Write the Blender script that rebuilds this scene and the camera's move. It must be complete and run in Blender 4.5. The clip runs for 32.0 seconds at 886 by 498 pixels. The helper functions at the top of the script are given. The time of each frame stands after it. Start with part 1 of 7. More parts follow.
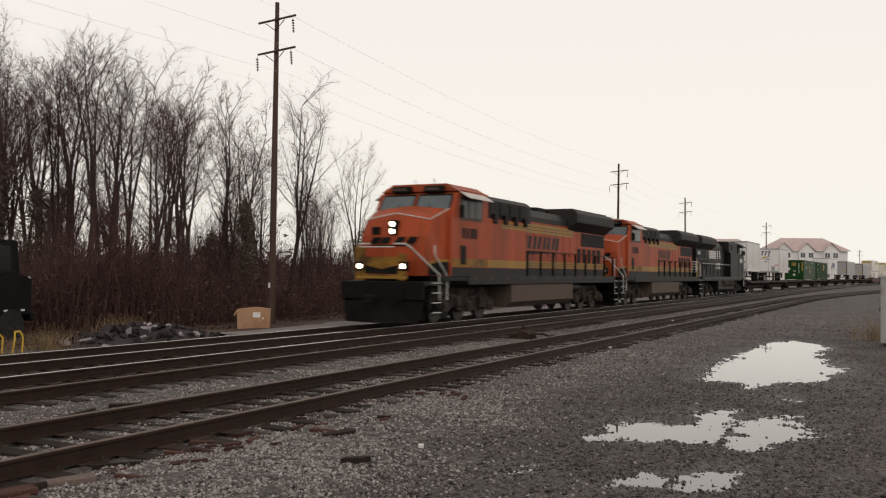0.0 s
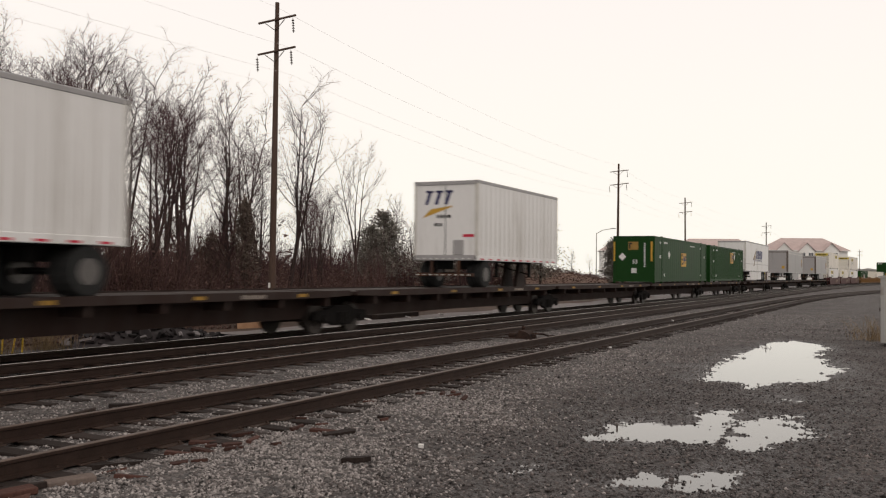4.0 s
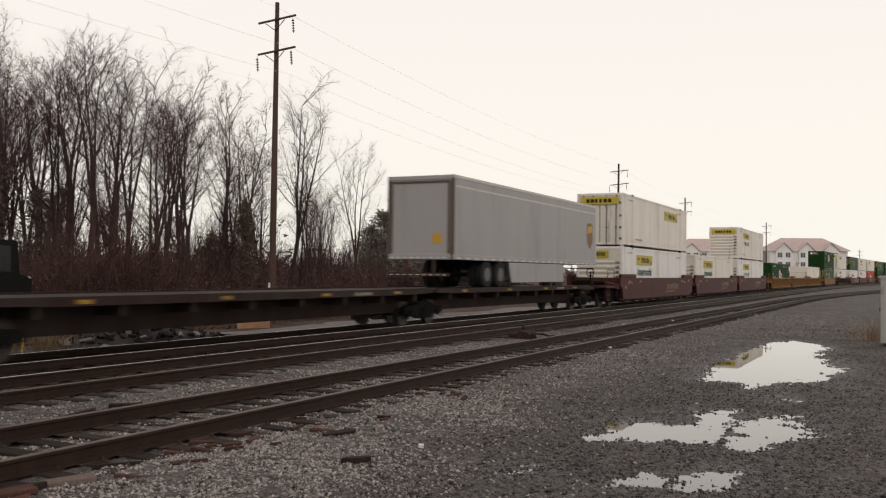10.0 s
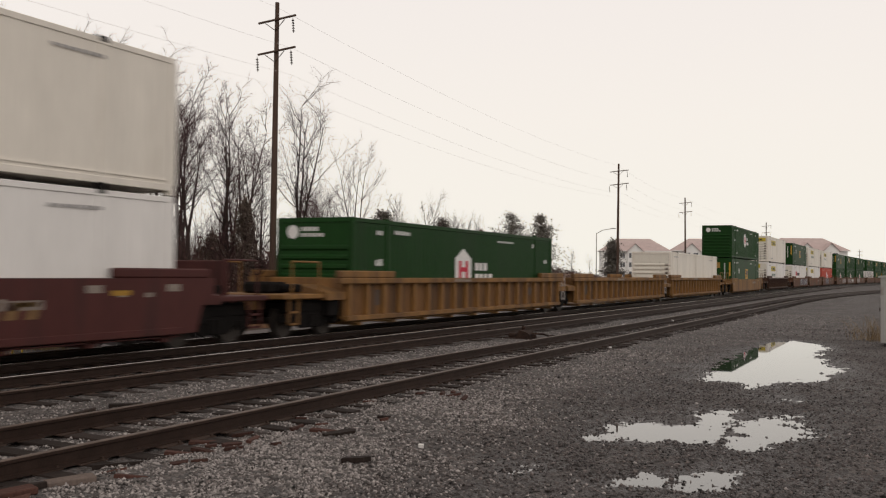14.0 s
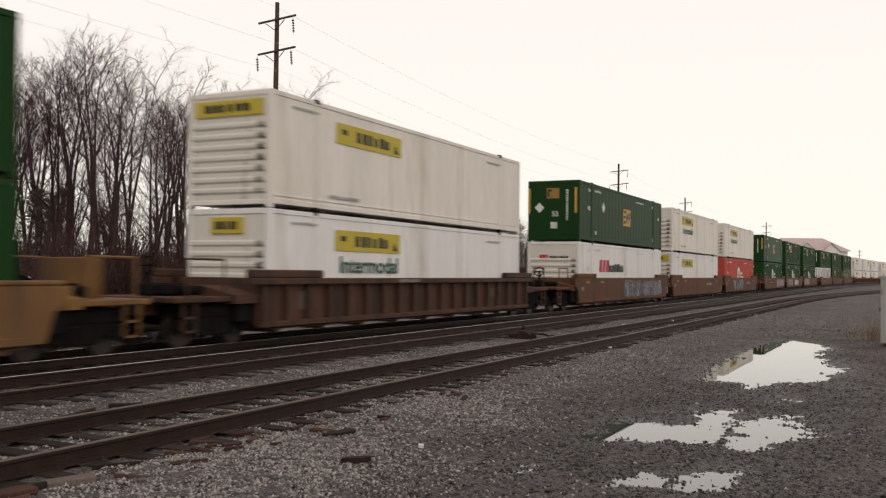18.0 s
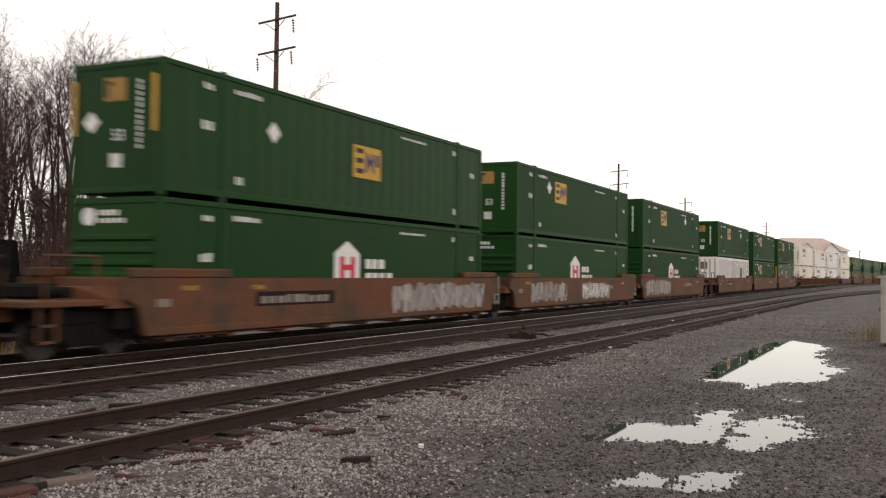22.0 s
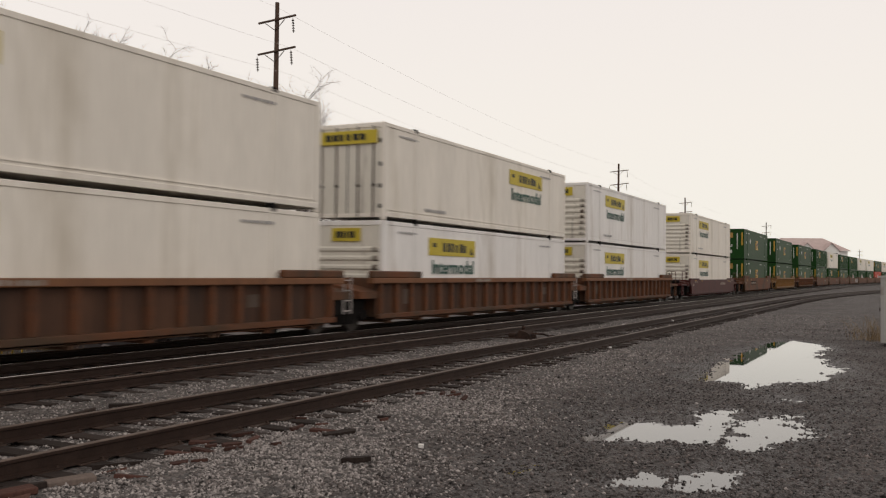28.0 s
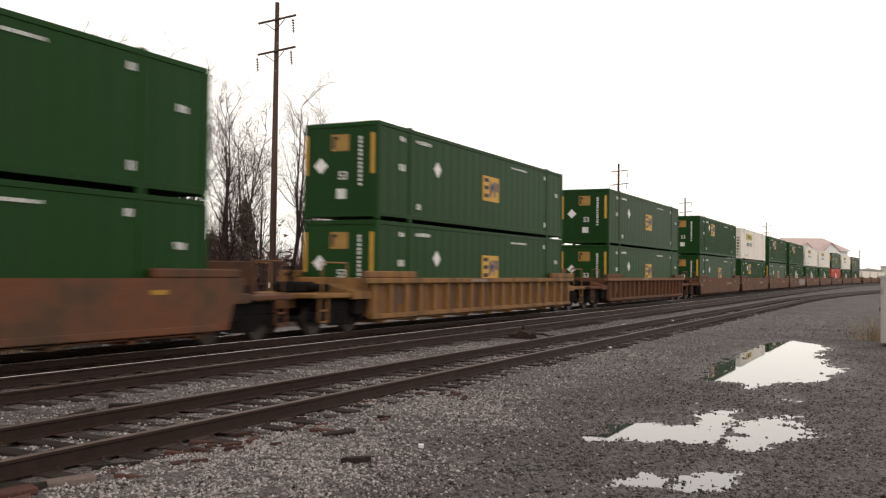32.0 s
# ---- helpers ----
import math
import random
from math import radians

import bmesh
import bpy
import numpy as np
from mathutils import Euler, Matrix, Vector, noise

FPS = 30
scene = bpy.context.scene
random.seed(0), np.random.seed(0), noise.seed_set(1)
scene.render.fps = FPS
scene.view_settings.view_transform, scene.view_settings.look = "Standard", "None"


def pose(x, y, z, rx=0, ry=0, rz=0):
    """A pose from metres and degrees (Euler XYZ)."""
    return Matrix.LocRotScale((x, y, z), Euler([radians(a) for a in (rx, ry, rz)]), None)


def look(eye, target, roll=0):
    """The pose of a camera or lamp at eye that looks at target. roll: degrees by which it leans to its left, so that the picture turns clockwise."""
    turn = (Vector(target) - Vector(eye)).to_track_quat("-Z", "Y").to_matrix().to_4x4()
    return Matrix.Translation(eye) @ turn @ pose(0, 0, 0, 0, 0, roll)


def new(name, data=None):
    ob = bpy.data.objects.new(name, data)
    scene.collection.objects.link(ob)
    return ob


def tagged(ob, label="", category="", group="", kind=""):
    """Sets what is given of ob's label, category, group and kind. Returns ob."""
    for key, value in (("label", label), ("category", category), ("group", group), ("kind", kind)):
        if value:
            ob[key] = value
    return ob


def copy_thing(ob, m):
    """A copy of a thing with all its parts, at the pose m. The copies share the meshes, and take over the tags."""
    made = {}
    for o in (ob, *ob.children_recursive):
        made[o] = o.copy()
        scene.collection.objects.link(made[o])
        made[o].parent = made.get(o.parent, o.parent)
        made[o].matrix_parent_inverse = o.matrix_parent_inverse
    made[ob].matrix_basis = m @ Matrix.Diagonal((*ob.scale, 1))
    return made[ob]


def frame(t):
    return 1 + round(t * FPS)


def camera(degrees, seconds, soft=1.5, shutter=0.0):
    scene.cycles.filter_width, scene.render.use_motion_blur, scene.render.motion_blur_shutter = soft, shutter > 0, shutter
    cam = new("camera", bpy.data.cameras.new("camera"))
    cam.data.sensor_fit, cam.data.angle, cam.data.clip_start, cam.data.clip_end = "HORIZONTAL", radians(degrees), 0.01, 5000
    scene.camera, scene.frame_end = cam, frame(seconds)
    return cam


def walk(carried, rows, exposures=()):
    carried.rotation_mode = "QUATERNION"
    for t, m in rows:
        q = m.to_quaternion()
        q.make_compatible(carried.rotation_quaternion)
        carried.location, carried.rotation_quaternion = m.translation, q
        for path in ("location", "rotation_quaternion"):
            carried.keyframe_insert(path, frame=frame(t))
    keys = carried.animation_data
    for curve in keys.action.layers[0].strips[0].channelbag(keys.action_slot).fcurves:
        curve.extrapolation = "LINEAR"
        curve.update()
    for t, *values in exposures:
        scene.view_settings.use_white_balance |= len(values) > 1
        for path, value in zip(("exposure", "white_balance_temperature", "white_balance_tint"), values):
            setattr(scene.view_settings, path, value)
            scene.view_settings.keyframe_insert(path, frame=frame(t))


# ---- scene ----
cam = camera(51.0, 32.0, soft=1.2, shutter=0.35)
EYE = (0.0, 0.0, 1.72)
AIM = (-44.80, 89.37, 4.24)
ROLL = 0.65
EXPOSURES = [(0.0, -0.37), (1.0, -0.3), (2.0, -0.25), (2.6, -0.22), (3.0, -0.29), (3.5, -0.26), (6.0, -0.27), (7.0, -0.31), (8.0, -0.43), (10.0, -0.32), (11.5, -0.43), (12.5, -0.46), (13.4, -0.42), (14.0, -0.41), (15.5, -0.31),
             (17.0, -0.17), (18.0, -0.26), (19.0, -0.28), (20.0, -0.4), (21.0, -0.38), (22.0, 0.06), (23.0, 0.15), (24.0, 0.13), (25.0, -0.05), (26.5, -0.34), (28.0, -0.43), (29.0, -0.43), (30.0, -0.38), (31.0, -0.26), (32.0, 0.15)]
walk(cam, [(0.0, look(EYE, AIM, ROLL)), (32.0, look(EYE, AIM, ROLL))], exposures=EXPOSURES)

# ---- sky and sun: bright overcast ----
world = bpy.data.worlds.new("overcast_sky")
scene.world = world
world.use_nodes = True
wn, wl = world.node_tree.nodes, world.node_tree.links
wn.clear()
w_out = wn.new("ShaderNodeOutputWorld")
w_bg = wn.new("ShaderNodeBackground")
w_sky = wn.new("ShaderNodeTexSky")
w_sky.sky_type = "NISHITA"
w_sky.sun_disc = False
w_sky.sun_elevation = radians(48)
w_sky.sun_rotation = radians(120)
w_sky.dust_density = 5.0
w_co = wn.new("ShaderNodeTexCoord")
w_sep = wn.new("ShaderNodeSeparateXYZ")
w_ramp = wn.new("ShaderNodeValToRGB")
w_ramp.color_ramp.elements[0].position = 0.0
w_ramp.color_ramp.elements[0].color = (1.27, 1.22, 1.10, 1)
w_ramp.color_ramp.elements[1].position = 1.0
w_ramp.color_ramp.elements[1].color = (0.71, 0.655, 0.59, 1)
e = w_ramp.color_ramp.elements.new(0.16)
e.color = (1.27, 1.19, 1.10, 1)
e = w_ramp.color_ramp.elements.new(0.33)
e.color = (1.23, 1.14, 1.09, 1)
w_scale = wn.new("ShaderNodeMixRGB")
w_scale.blend_type = "MULTIPLY"
w_scale.inputs[0].default_value = 1.0
w_scale.inputs[2].default_value = (0.1, 0.1, 0.1, 1)
w_mix = wn.new("ShaderNodeMixRGB")
w_mix.inputs[0].default_value = 0.96
wl.new(w_co.outputs["Generated"], w_sep.inputs[0])
wl.new(w_sep.outputs["Z"], w_ramp.inputs[0])
wl.new(w_sky.outputs[0], w_scale.inputs[1])
wl.new(w_scale.outputs[0], w_mix.inputs[1])
wl.new(w_ramp.outputs[0], w_mix.inputs[2])
wl.new(w_mix.outputs[0], w_bg.inputs[0])
w_bg.inputs[1].default_value = 1.0
wl.new(w_bg.outputs[0], w_out.inputs[0])

sun_data = bpy.data.lights.new("sun", "SUN")
sun_data.energy, sun_data.angle, sun_data.color = 0.45, radians(40), (1.0, 0.95, 0.87)
sun = new("sun", sun_data)
sun.matrix_basis = look((60, -40, 70), (-10, 30, 0))


# ---- materials ----
def mat(name, color, rough=0.6, metal=0.0, scale=6.0, var=0.25, fine=40.0, bump=0.15, dirt=None, dirt_amount=0.0,
        dirt_scale=1.2, per_object=0.0, island=0.0, spec=0.2, streak=False):
    """Colour with broad stains and fine grain, bumped by the grain; dirt: a second colour laid in patches."""
    m = bpy.data.materials.new(name)
    m.use_nodes = True
    n, l = m.node_tree.nodes, m.node_tree.links
    b = n["Principled BSDF"]
    b.inputs["Roughness"].default_value = rough
    b.inputs["Metallic"].default_value = metal
    b.inputs["Specular IOR Level"].default_value = spec
    co = n.new("ShaderNodeTexCoord")
    src = co.outputs["Object"]
    if streak:
        mp = n.new("ShaderNodeMapping")
        mp.inputs["Scale"].default_value = (1, 1, 0.12)
        l.new(src, mp.inputs[0])
        src = mp.outputs[0]
    a = n.new("ShaderNodeTexNoise")
    a.inputs["Scale"].default_value, a.inputs["Detail"].default_value = scale, 4
    f = n.new("ShaderNodeTexNoise")
    f.inputs["Scale"].default_value, f.inputs["Detail"].default_value = fine, 3
    l.new(src, a.inputs["Vector"])
    l.new(src, f.inputs["Vector"])
    mixed = n.new("ShaderNodeMath")
    mixed.operation = "MULTIPLY_ADD"
    mixed.inputs[1].default_value, mixed.inputs[2].default_value = 0.5, 0.0
    l.new(f.outputs["Fac"], mixed.inputs[0])
    half = n.new("ShaderNodeMath")
    half.operation = "MULTIPLY_ADD"
    half.inputs[1].default_value = 0.5
    l.new(a.outputs["Fac"], half.inputs[0])
    l.new(mixed.outputs[0], half.inputs[2])
    tone = n.new("ShaderNodeMapRange")
    tone.inputs["From Min"].default_value, tone.inputs["From Max"].default_value = 0.3, 0.7
    tone.inputs["To Min"].default_value, tone.inputs["To Max"].default_value = 1 - var, 1 + var
    l.new(half.outputs[0], tone.inputs["Value"])
    hsv = n.new("ShaderNodeHueSaturation")
    hsv.inputs["Color"].default_value = (*color, 1)
    last = tone.outputs[0]
    if per_object or island:
        rnd = n.new("ShaderNodeMapRange")
        s = per_object or island
        rnd.inputs["To Min"].default_value, rnd.inputs["To Max"].default_value = 1 - s, 1 + s
        if per_object:
            l.new(n.new("ShaderNodeObjectInfo").outputs["Random"], rnd.inputs["Value"])
        else:
            l.new(n.new("ShaderNodeNewGeometry").outputs["Random Per Island"], rnd.inputs["Value"])
        mul = n.new("ShaderNodeMath")
        mul.operation = "MULTIPLY"
        l.new(last, mul.inputs[0])
        l.new(rnd.outputs[0], mul.inputs[1])
        last = mul.outputs[0]
    l.new(last, hsv.inputs["Value"])
    col = hsv.outputs[0]
    if dirt:
        d = n.new("ShaderNodeTexNoise")
        d.inputs["Scale"].default_value, d.inputs["Detail"].default_value = dirt_scale, 6
        d.inputs["Roughness"].default_value = 0.65
        l.new(src, d.inputs["Vector"])
        r = n.new("ShaderNodeMapRange")
        r.inputs["From Min"].default_value, r.inputs["From Max"].default_value = 0.62 - dirt_amount * 0.35, 0.78 - dirt_amount * 0.2
        l.new(d.outputs["Fac"], r.inputs["Value"])
        mx = n.new("ShaderNodeMixRGB")
        mx.inputs[2].default_value = (*dirt, 1)
        l.new(r.outputs[0], mx.inputs[0])
        l.new(col, mx.inputs[1])
        col = mx.outputs[0]
    l.new(col, b.inputs["Base Color"])
    if bump:
        bp = n.new("ShaderNodeBump")
        bp.inputs["Strength"].default_value, bp.inputs["Distance"].default_value = bump, 0.02
        l.new(half.outputs[0], bp.inputs["Height"])
        l.new(bp.outputs[0], b.inputs["Normal"])
    return m


def glow(name, color, power):
    m = bpy.data.materials.new(name)
    m.use_nodes = True
    b = m.node_tree.nodes["Principled BSDF"]
    b.inputs["Base Color"].default_value = (*color, 1)
    b.inputs["Emission Color"].default_value = (*color, 1)
    b.inputs["Emission Strength"].default_value = power
    return m


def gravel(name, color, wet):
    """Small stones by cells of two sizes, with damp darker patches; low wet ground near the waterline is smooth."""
    m = bpy.data.materials.new(name)
    m.use_nodes = True
    n, l = m.node_tree.nodes, m.node_tree.links
    b = n["Principled BSDF"]
    co = n.new("ShaderNodeTexCoord").outputs["Object"]
    cells = []
    for scale in (26.0, 61.0):
        v = n.new("ShaderNodeTexVoronoi")
        v.inputs["Scale"].default_value = scale
        l.new(co, v.inputs["Vector"])
        cells.append(v)
    sep = n.new("ShaderNodeSeparateColor")
    l.new(cells[0].outputs["Color"], sep.inputs[0])
    sep2 = n.new("ShaderNodeSeparateColor")
    l.new(cells[1].outputs["Color"], sep2.inputs[0])
    big = n.new("ShaderNodeTexNoise")
    big.inputs["Scale"].default_value, big.inputs["Detail"].default_value = 0.7, 5
    l.new(co, big.inputs["Vector"])

    def calc(op, a, c, d=None):
        q = n.new("ShaderNodeMath")
        q.operation = op
        for k, val in enumerate((a, c, d)):
            if val is None:
                continue
            if isinstance(val, (int, float)):
                q.inputs[k].default_value = val
            else:
                l.new(val, q.inputs[k])
        return q.outputs[0]

    tone = calc("MULTIPLY_ADD", sep.outputs[0], 1.1, calc("MULTIPLY_ADD", sep2.outputs[0], 0.7, 0.12))
    tone = calc("MULTIPLY", tone, calc("MULTIPLY_ADD", big.outputs["Fac"], 1.3, 0.35))
    hsv = n.new("ShaderNodeHueSaturation")
    hsv.inputs["Color"].default_value = (*color, 1)
    l.new(tone, hsv.inputs["Value"])
    l.new(calc("MULTIPLY_ADD", sep.outputs[1], 1.1, 0.45), hsv.inputs["Saturation"])
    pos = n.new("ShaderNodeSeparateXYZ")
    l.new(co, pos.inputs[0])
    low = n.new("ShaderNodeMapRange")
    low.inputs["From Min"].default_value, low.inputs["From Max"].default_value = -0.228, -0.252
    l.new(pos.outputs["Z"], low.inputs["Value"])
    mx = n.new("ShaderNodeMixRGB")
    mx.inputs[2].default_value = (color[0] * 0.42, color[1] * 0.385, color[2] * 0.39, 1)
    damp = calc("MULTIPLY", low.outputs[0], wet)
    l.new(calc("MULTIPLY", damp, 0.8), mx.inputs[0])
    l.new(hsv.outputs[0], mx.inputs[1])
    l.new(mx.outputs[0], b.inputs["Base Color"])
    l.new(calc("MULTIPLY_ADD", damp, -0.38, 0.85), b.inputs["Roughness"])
    b.inputs["Specular IOR Level"].default_value = 0.35
    bp = n.new("ShaderNodeBump")
    bp.inputs["Strength"].default_value, bp.inputs["Distance"].default_value = 0.8, 0.03
    l.new(calc("MULTIPLY_ADD", cells[0].outputs["Distance"], -1.0, calc("MULTIPLY", cells[1].outputs["Distance"], -0.5)), bp.inputs["Height"])
    l.new(bp.outputs[0], b.inputs["Normal"])
    return m


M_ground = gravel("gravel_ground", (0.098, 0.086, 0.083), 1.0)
M_stone = mat("gravel_stone", (0.262, 0.236, 0.227), 0.75, scale=9, var=0.25, fine=60, bump=0.3, island=0.72)
M_stone_dark = mat("damp_brown_gravel", (0.115, 0.097, 0.092), 0.6, scale=9, var=0.25, fine=60, bump=0.3, island=0.8)
M_stone_wet = mat("soaked_gravel", (0.076, 0.064, 0.062), 0.5, scale=9, var=0.3, fine=60, bump=0.3, island=0.9, spec=0.35)
M_stone_oily = mat("oily_ballast", (0.026, 0.021, 0.019), 0.8, scale=9, var=0.25, fine=60, bump=0.3, island=0.5)
M_water = mat("puddle_water", (0.035, 0.032, 0.03), 0.015, spec=0.5, scale=1, var=0.1, fine=3, bump=0.0)
M_water.node_tree.nodes["Principled BSDF"].inputs["IOR"].default_value = 1.75
M_rail = mat("rusty_rail", (0.034, 0.02, 0.0155), 0.6, 0.35, scale=5, var=0.35, fine=50, bump=0.25)
M_railtop = mat("worn_rail_head", (0.5, 0.47, 0.45), 0.2, 0.95, spec=0.5, scale=3, var=0.2, fine=30, bump=0.05)
M_railrust = mat("brown_rail_head", (0.13, 0.095, 0.08), 0.5, 0.5, scale=3, var=0.3, fine=30, bump=0.1)
M_tie = mat("creosoted_timber", (0.03, 0.021, 0.018), 0.9, scale=4, var=0.4, fine=35, bump=0.6, per_object=0.3)
M_tie_far = mat("creosoted_timber_rest", (0.03, 0.021, 0.018), 0.9, scale=4, var=0.4, fine=35, bump=0.6, island=0.3)
M_plate = mat("rusted_steel_plate", (0.062, 0.041, 0.033), 0.75, 0.3, scale=8, var=0.3, bump=0.2)
M_pole = mat("weathered_pole_wood", (0.085, 0.055, 0.043), 0.9, scale=3, var=0.35, fine=30, bump=0.5, streak=True)
M_insul = mat("brown_porcelain", (0.05, 0.035, 0.03), 0.3, scale=8, var=0.1, bump=0.0)
M_wire = mat("aluminium_wire", (0.62, 0.58, 0.57), 0.5, 0.3, scale=8, var=0.1, bump=0.0)
M_bark = mat("grey_brown_bark", (0.05, 0.033, 0.030), 0.9, scale=2.5, var=0.35, fine=25, bump=0.6, per_object=0.25)
M_twig = mat("purple_brown_twigs", (0.08, 0.043, 0.045), 0.9, scale=2.5, var=0.25, fine=25, bump=0.0, per_object=0.25)
M_brush = mat("bare_brush", (0.10, 0.058, 0.050), 0.95, scale=0.7, var=0.35, fine=12, bump=0.0, island=0.45)
M_litter = mat("dead_leaves", (0.112, 0.066, 0.056), 0.95, scale=0.7, var=0.4, fine=12, bump=0.0, island=0.25)
M_grass = mat("dry_grass", (0.25, 0.175, 0.095), 0.9, scale=1.5, var=0.3, fine=12, bump=0.0, island=0.4)
M_ivy = mat("ivy_and_cedar", (0.17, 0.13, 0.11), 0.95, scale=1.0, var=0.35, fine=8, bump=0.0, island=0.2, spec=0.05)
M_needle = mat("pine_needles", (0.19, 0.17, 0.148), 0.95, scale=1.0, var=0.25, fine=8, bump=0.0, island=0.15, spec=0.05)
M_stucco = mat("white_stucco", (0.80, 0.78, 0.76), 0.85, scale=0.5, var=0.06, fine=8, bump=0.1)
# red roofing with the distance haze mixed into its base colour
M_rooftile = mat("haze_paled_red_roofing", (0.52, 0.41, 0.39), 0.85, scale=0.6, var=0.15, fine=6, bump=0.3)
M_winglass = mat("dark_window_glass", (0.10, 0.10, 0.11), 0.12, spec=0.5, scale=1, var=0.2, fine=4, bump=0.0)
M_cabglass = mat("dark_cab_side_glass", (0.02, 0.02, 0.022), 0.2, spec=0.2, scale=1, var=0.2, fine=4, bump=0.0)
M_cabinet = mat("grey_painted_steel", (0.38, 0.37, 0.355), 0.5, 0.1, scale=2, var=0.12, fine=30, bump=0.1, dirt=(0.2, 0.16, 0.13), dirt_amount=0.2)
M_card = mat("brown_cardboard", (0.42, 0.25, 0.15), 0.9, scale=3, var=0.15, fine=40, bump=0.2, dirt=(0.28, 0.15, 0.09), dirt_amount=0.4)
M_paper = mat("white_label", (0.75, 0.72, 0.7), 0.7, scale=6, var=0.1, bump=0.0)
M_slabpale = mat("pale_broken_slab", (0.30, 0.27, 0.275), 0.8, scale=4, var=0.3, fine=40, bump=0.4, per_object=0.3)
M_slab = mat("broken_asphalt_slab", (0.032, 0.026, 0.027), 0.8, scale=4, var=0.35, fine=40, bump=0.5, per_object=0.8)
M_floorlitter = mat("leaf_strewn_earth", (0.085, 0.056, 0.043), 0.95, scale=1.1, var=0.45, fine=24, bump=0.8, dirt=(0.045, 0.033, 0.027), dirt_amount=0.4, dirt_scale=0.6)
M_black = mat("black_paint", (0.0065, 0.006, 0.006), 0.6, spec=0.12, scale=3, var=0.35, fine=30, bump=0.1, dirt=(0.022, 0.018, 0.015), dirt_amount=0.35)
M_yellow = mat("yellow_paint", (0.62, 0.40, 0.05), 0.5, scale=4, var=0.2, fine=30, bump=0.1)
M_reflect = mat("dirty_yellow_reflector", (0.34, 0.19, 0.03), 0.5, scale=9, var=0.5, fine=40, bump=0.0, dirt=(0.06, 0.035, 0.02), dirt_amount=0.45, dirt_scale=5)
M_field = mat("brown_field", (0.15, 0.098, 0.075), 0.95, scale=0.15, var=0.3, fine=2.0, bump=0.3)
M_warehouse = mat("pale_metal_cladding", (0.52, 0.50, 0.44), 0.7, scale=0.4, var=0.12, fine=6, bump=0.05)

M_green = mat("dark_green_container_paint", (0.010, 0.046, 0.0085), 0.5, scale=1.2, var=0.2, fine=25, bump=0.08, dirt=(0.014, 0.036, 0.012), dirt_amount=0.35, per_object=0.15, streak=True, spec=0.12)
M_white = mat("white_container_paint", (0.78, 0.75, 0.73), 0.5, scale=1.0, var=0.1, fine=12, bump=0.05, dirt=(0.52, 0.47, 0.42), dirt_amount=0.2, per_object=0.04, streak=True)
M_cream = mat("cream_container_paint", (0.77, 0.715, 0.645), 0.55, scale=1.0, var=0.12, fine=12, bump=0.05, dirt=(0.56, 0.5, 0.42), dirt_amount=0.2, streak=True)
M_red = mat("faded_red_container_paint", (0.46, 0.075, 0.05), 0.55, scale=1.2, var=0.15, fine=25, bump=0.08, dirt=(0.33, 0.07, 0.05), dirt_amount=0.3, streak=True)
M_trailer = mat("white_trailer_skin", (0.74, 0.72, 0.71), 0.4, scale=1.0, var=0.06, fine=25, bump=0.04, dirt=(0.5, 0.47, 0.44), dirt_amount=0.2, streak=True)
M_grey = mat("grey_trailer_skin", (0.34, 0.325, 0.325), 0.42, scale=1.0, var=0.07, fine=25, bump=0.04, dirt=(0.27, 0.255, 0.25), dirt_amount=0.25, streak=True)
M_mark = mat("white_stencil", (0.62, 0.62, 0.6), 0.6, scale=9, var=0.3, fine=60, bump=0.0)
M_plateyel = mat("yellow_sign_paint", (0.50, 0.39, 0.045), 0.5, scale=3, var=0.15, bump=0.0)
M_teal = mat("dark_teal_letters", (0.022, 0.085, 0.065), 0.5, scale=5, var=0.2, bump=0.0)
M_dark = mat("black_letters", (0.02, 0.02, 0.02), 0.5, scale=5, var=0.2, bump=0.0)
M_embdull = mat("faded_ochre_panel", (0.30, 0.18, 0.05), 0.6, scale=3, var=0.3, bump=0.0)
M_emb = mat("orange_yellow_panel", (0.52, 0.30, 0.045), 0.5, scale=3, var=0.15, bump=0.0)
M_blue = mat("blue_letters", (0.035, 0.035, 0.11), 0.5, scale=5, var=0.2, bump=0.0)
M_redmark = mat("red_letters", (0.52, 0.03, 0.06), 0.5, scale=5, var=0.2, bump=0.0)
M_house = mat("white_house_mark", (0.72, 0.7, 0.69), 0.6, scale=9, var=0.15, bump=0.0)
M_gold = mat("brown_gold_mark", (0.20, 0.12, 0.05), 0.5, scale=5, var=0.15, bump=0.0)
M_orange = mat("orange_loco_paint", (0.36, 0.062, 0.018), 0.5, scale=1.5, var=0.25, fine=25, bump=0.06, dirt=(0.17, 0.045, 0.02), dirt_amount=0.45, streak=True)
M_locogold = mat("sooty_gold_nose_paint", (0.26, 0.13, 0.018), 0.55, scale=2, var=0.35, fine=25, bump=0.06, dirt=(0.05, 0.03, 0.012), dirt_amount=0.5)
M_locoyel = mat("yellow_loco_paint", (0.31, 0.165, 0.022), 0.45, scale=1.5, var=0.2, fine=25, bump=0.06, dirt=(0.2, 0.13, 0.05), dirt_amount=0.35, streak=True)
M_locoblk = mat("black_loco_paint", (0.007, 0.0062, 0.0062), 0.5, spec=0.16, scale=1.5, var=0.35, fine=20, bump=0.06, dirt=(0.024, 0.019, 0.016), dirt_amount=0.45, streak=True)
# sooty grey; on the radiator wing its lightness stands in for reflected sky
M_locogrey = mat("sooty_grey_with_sky_sheen", (0.024, 0.021, 0.0205), 0.6, scale=1.5, var=0.3, fine=25, bump=0.1)
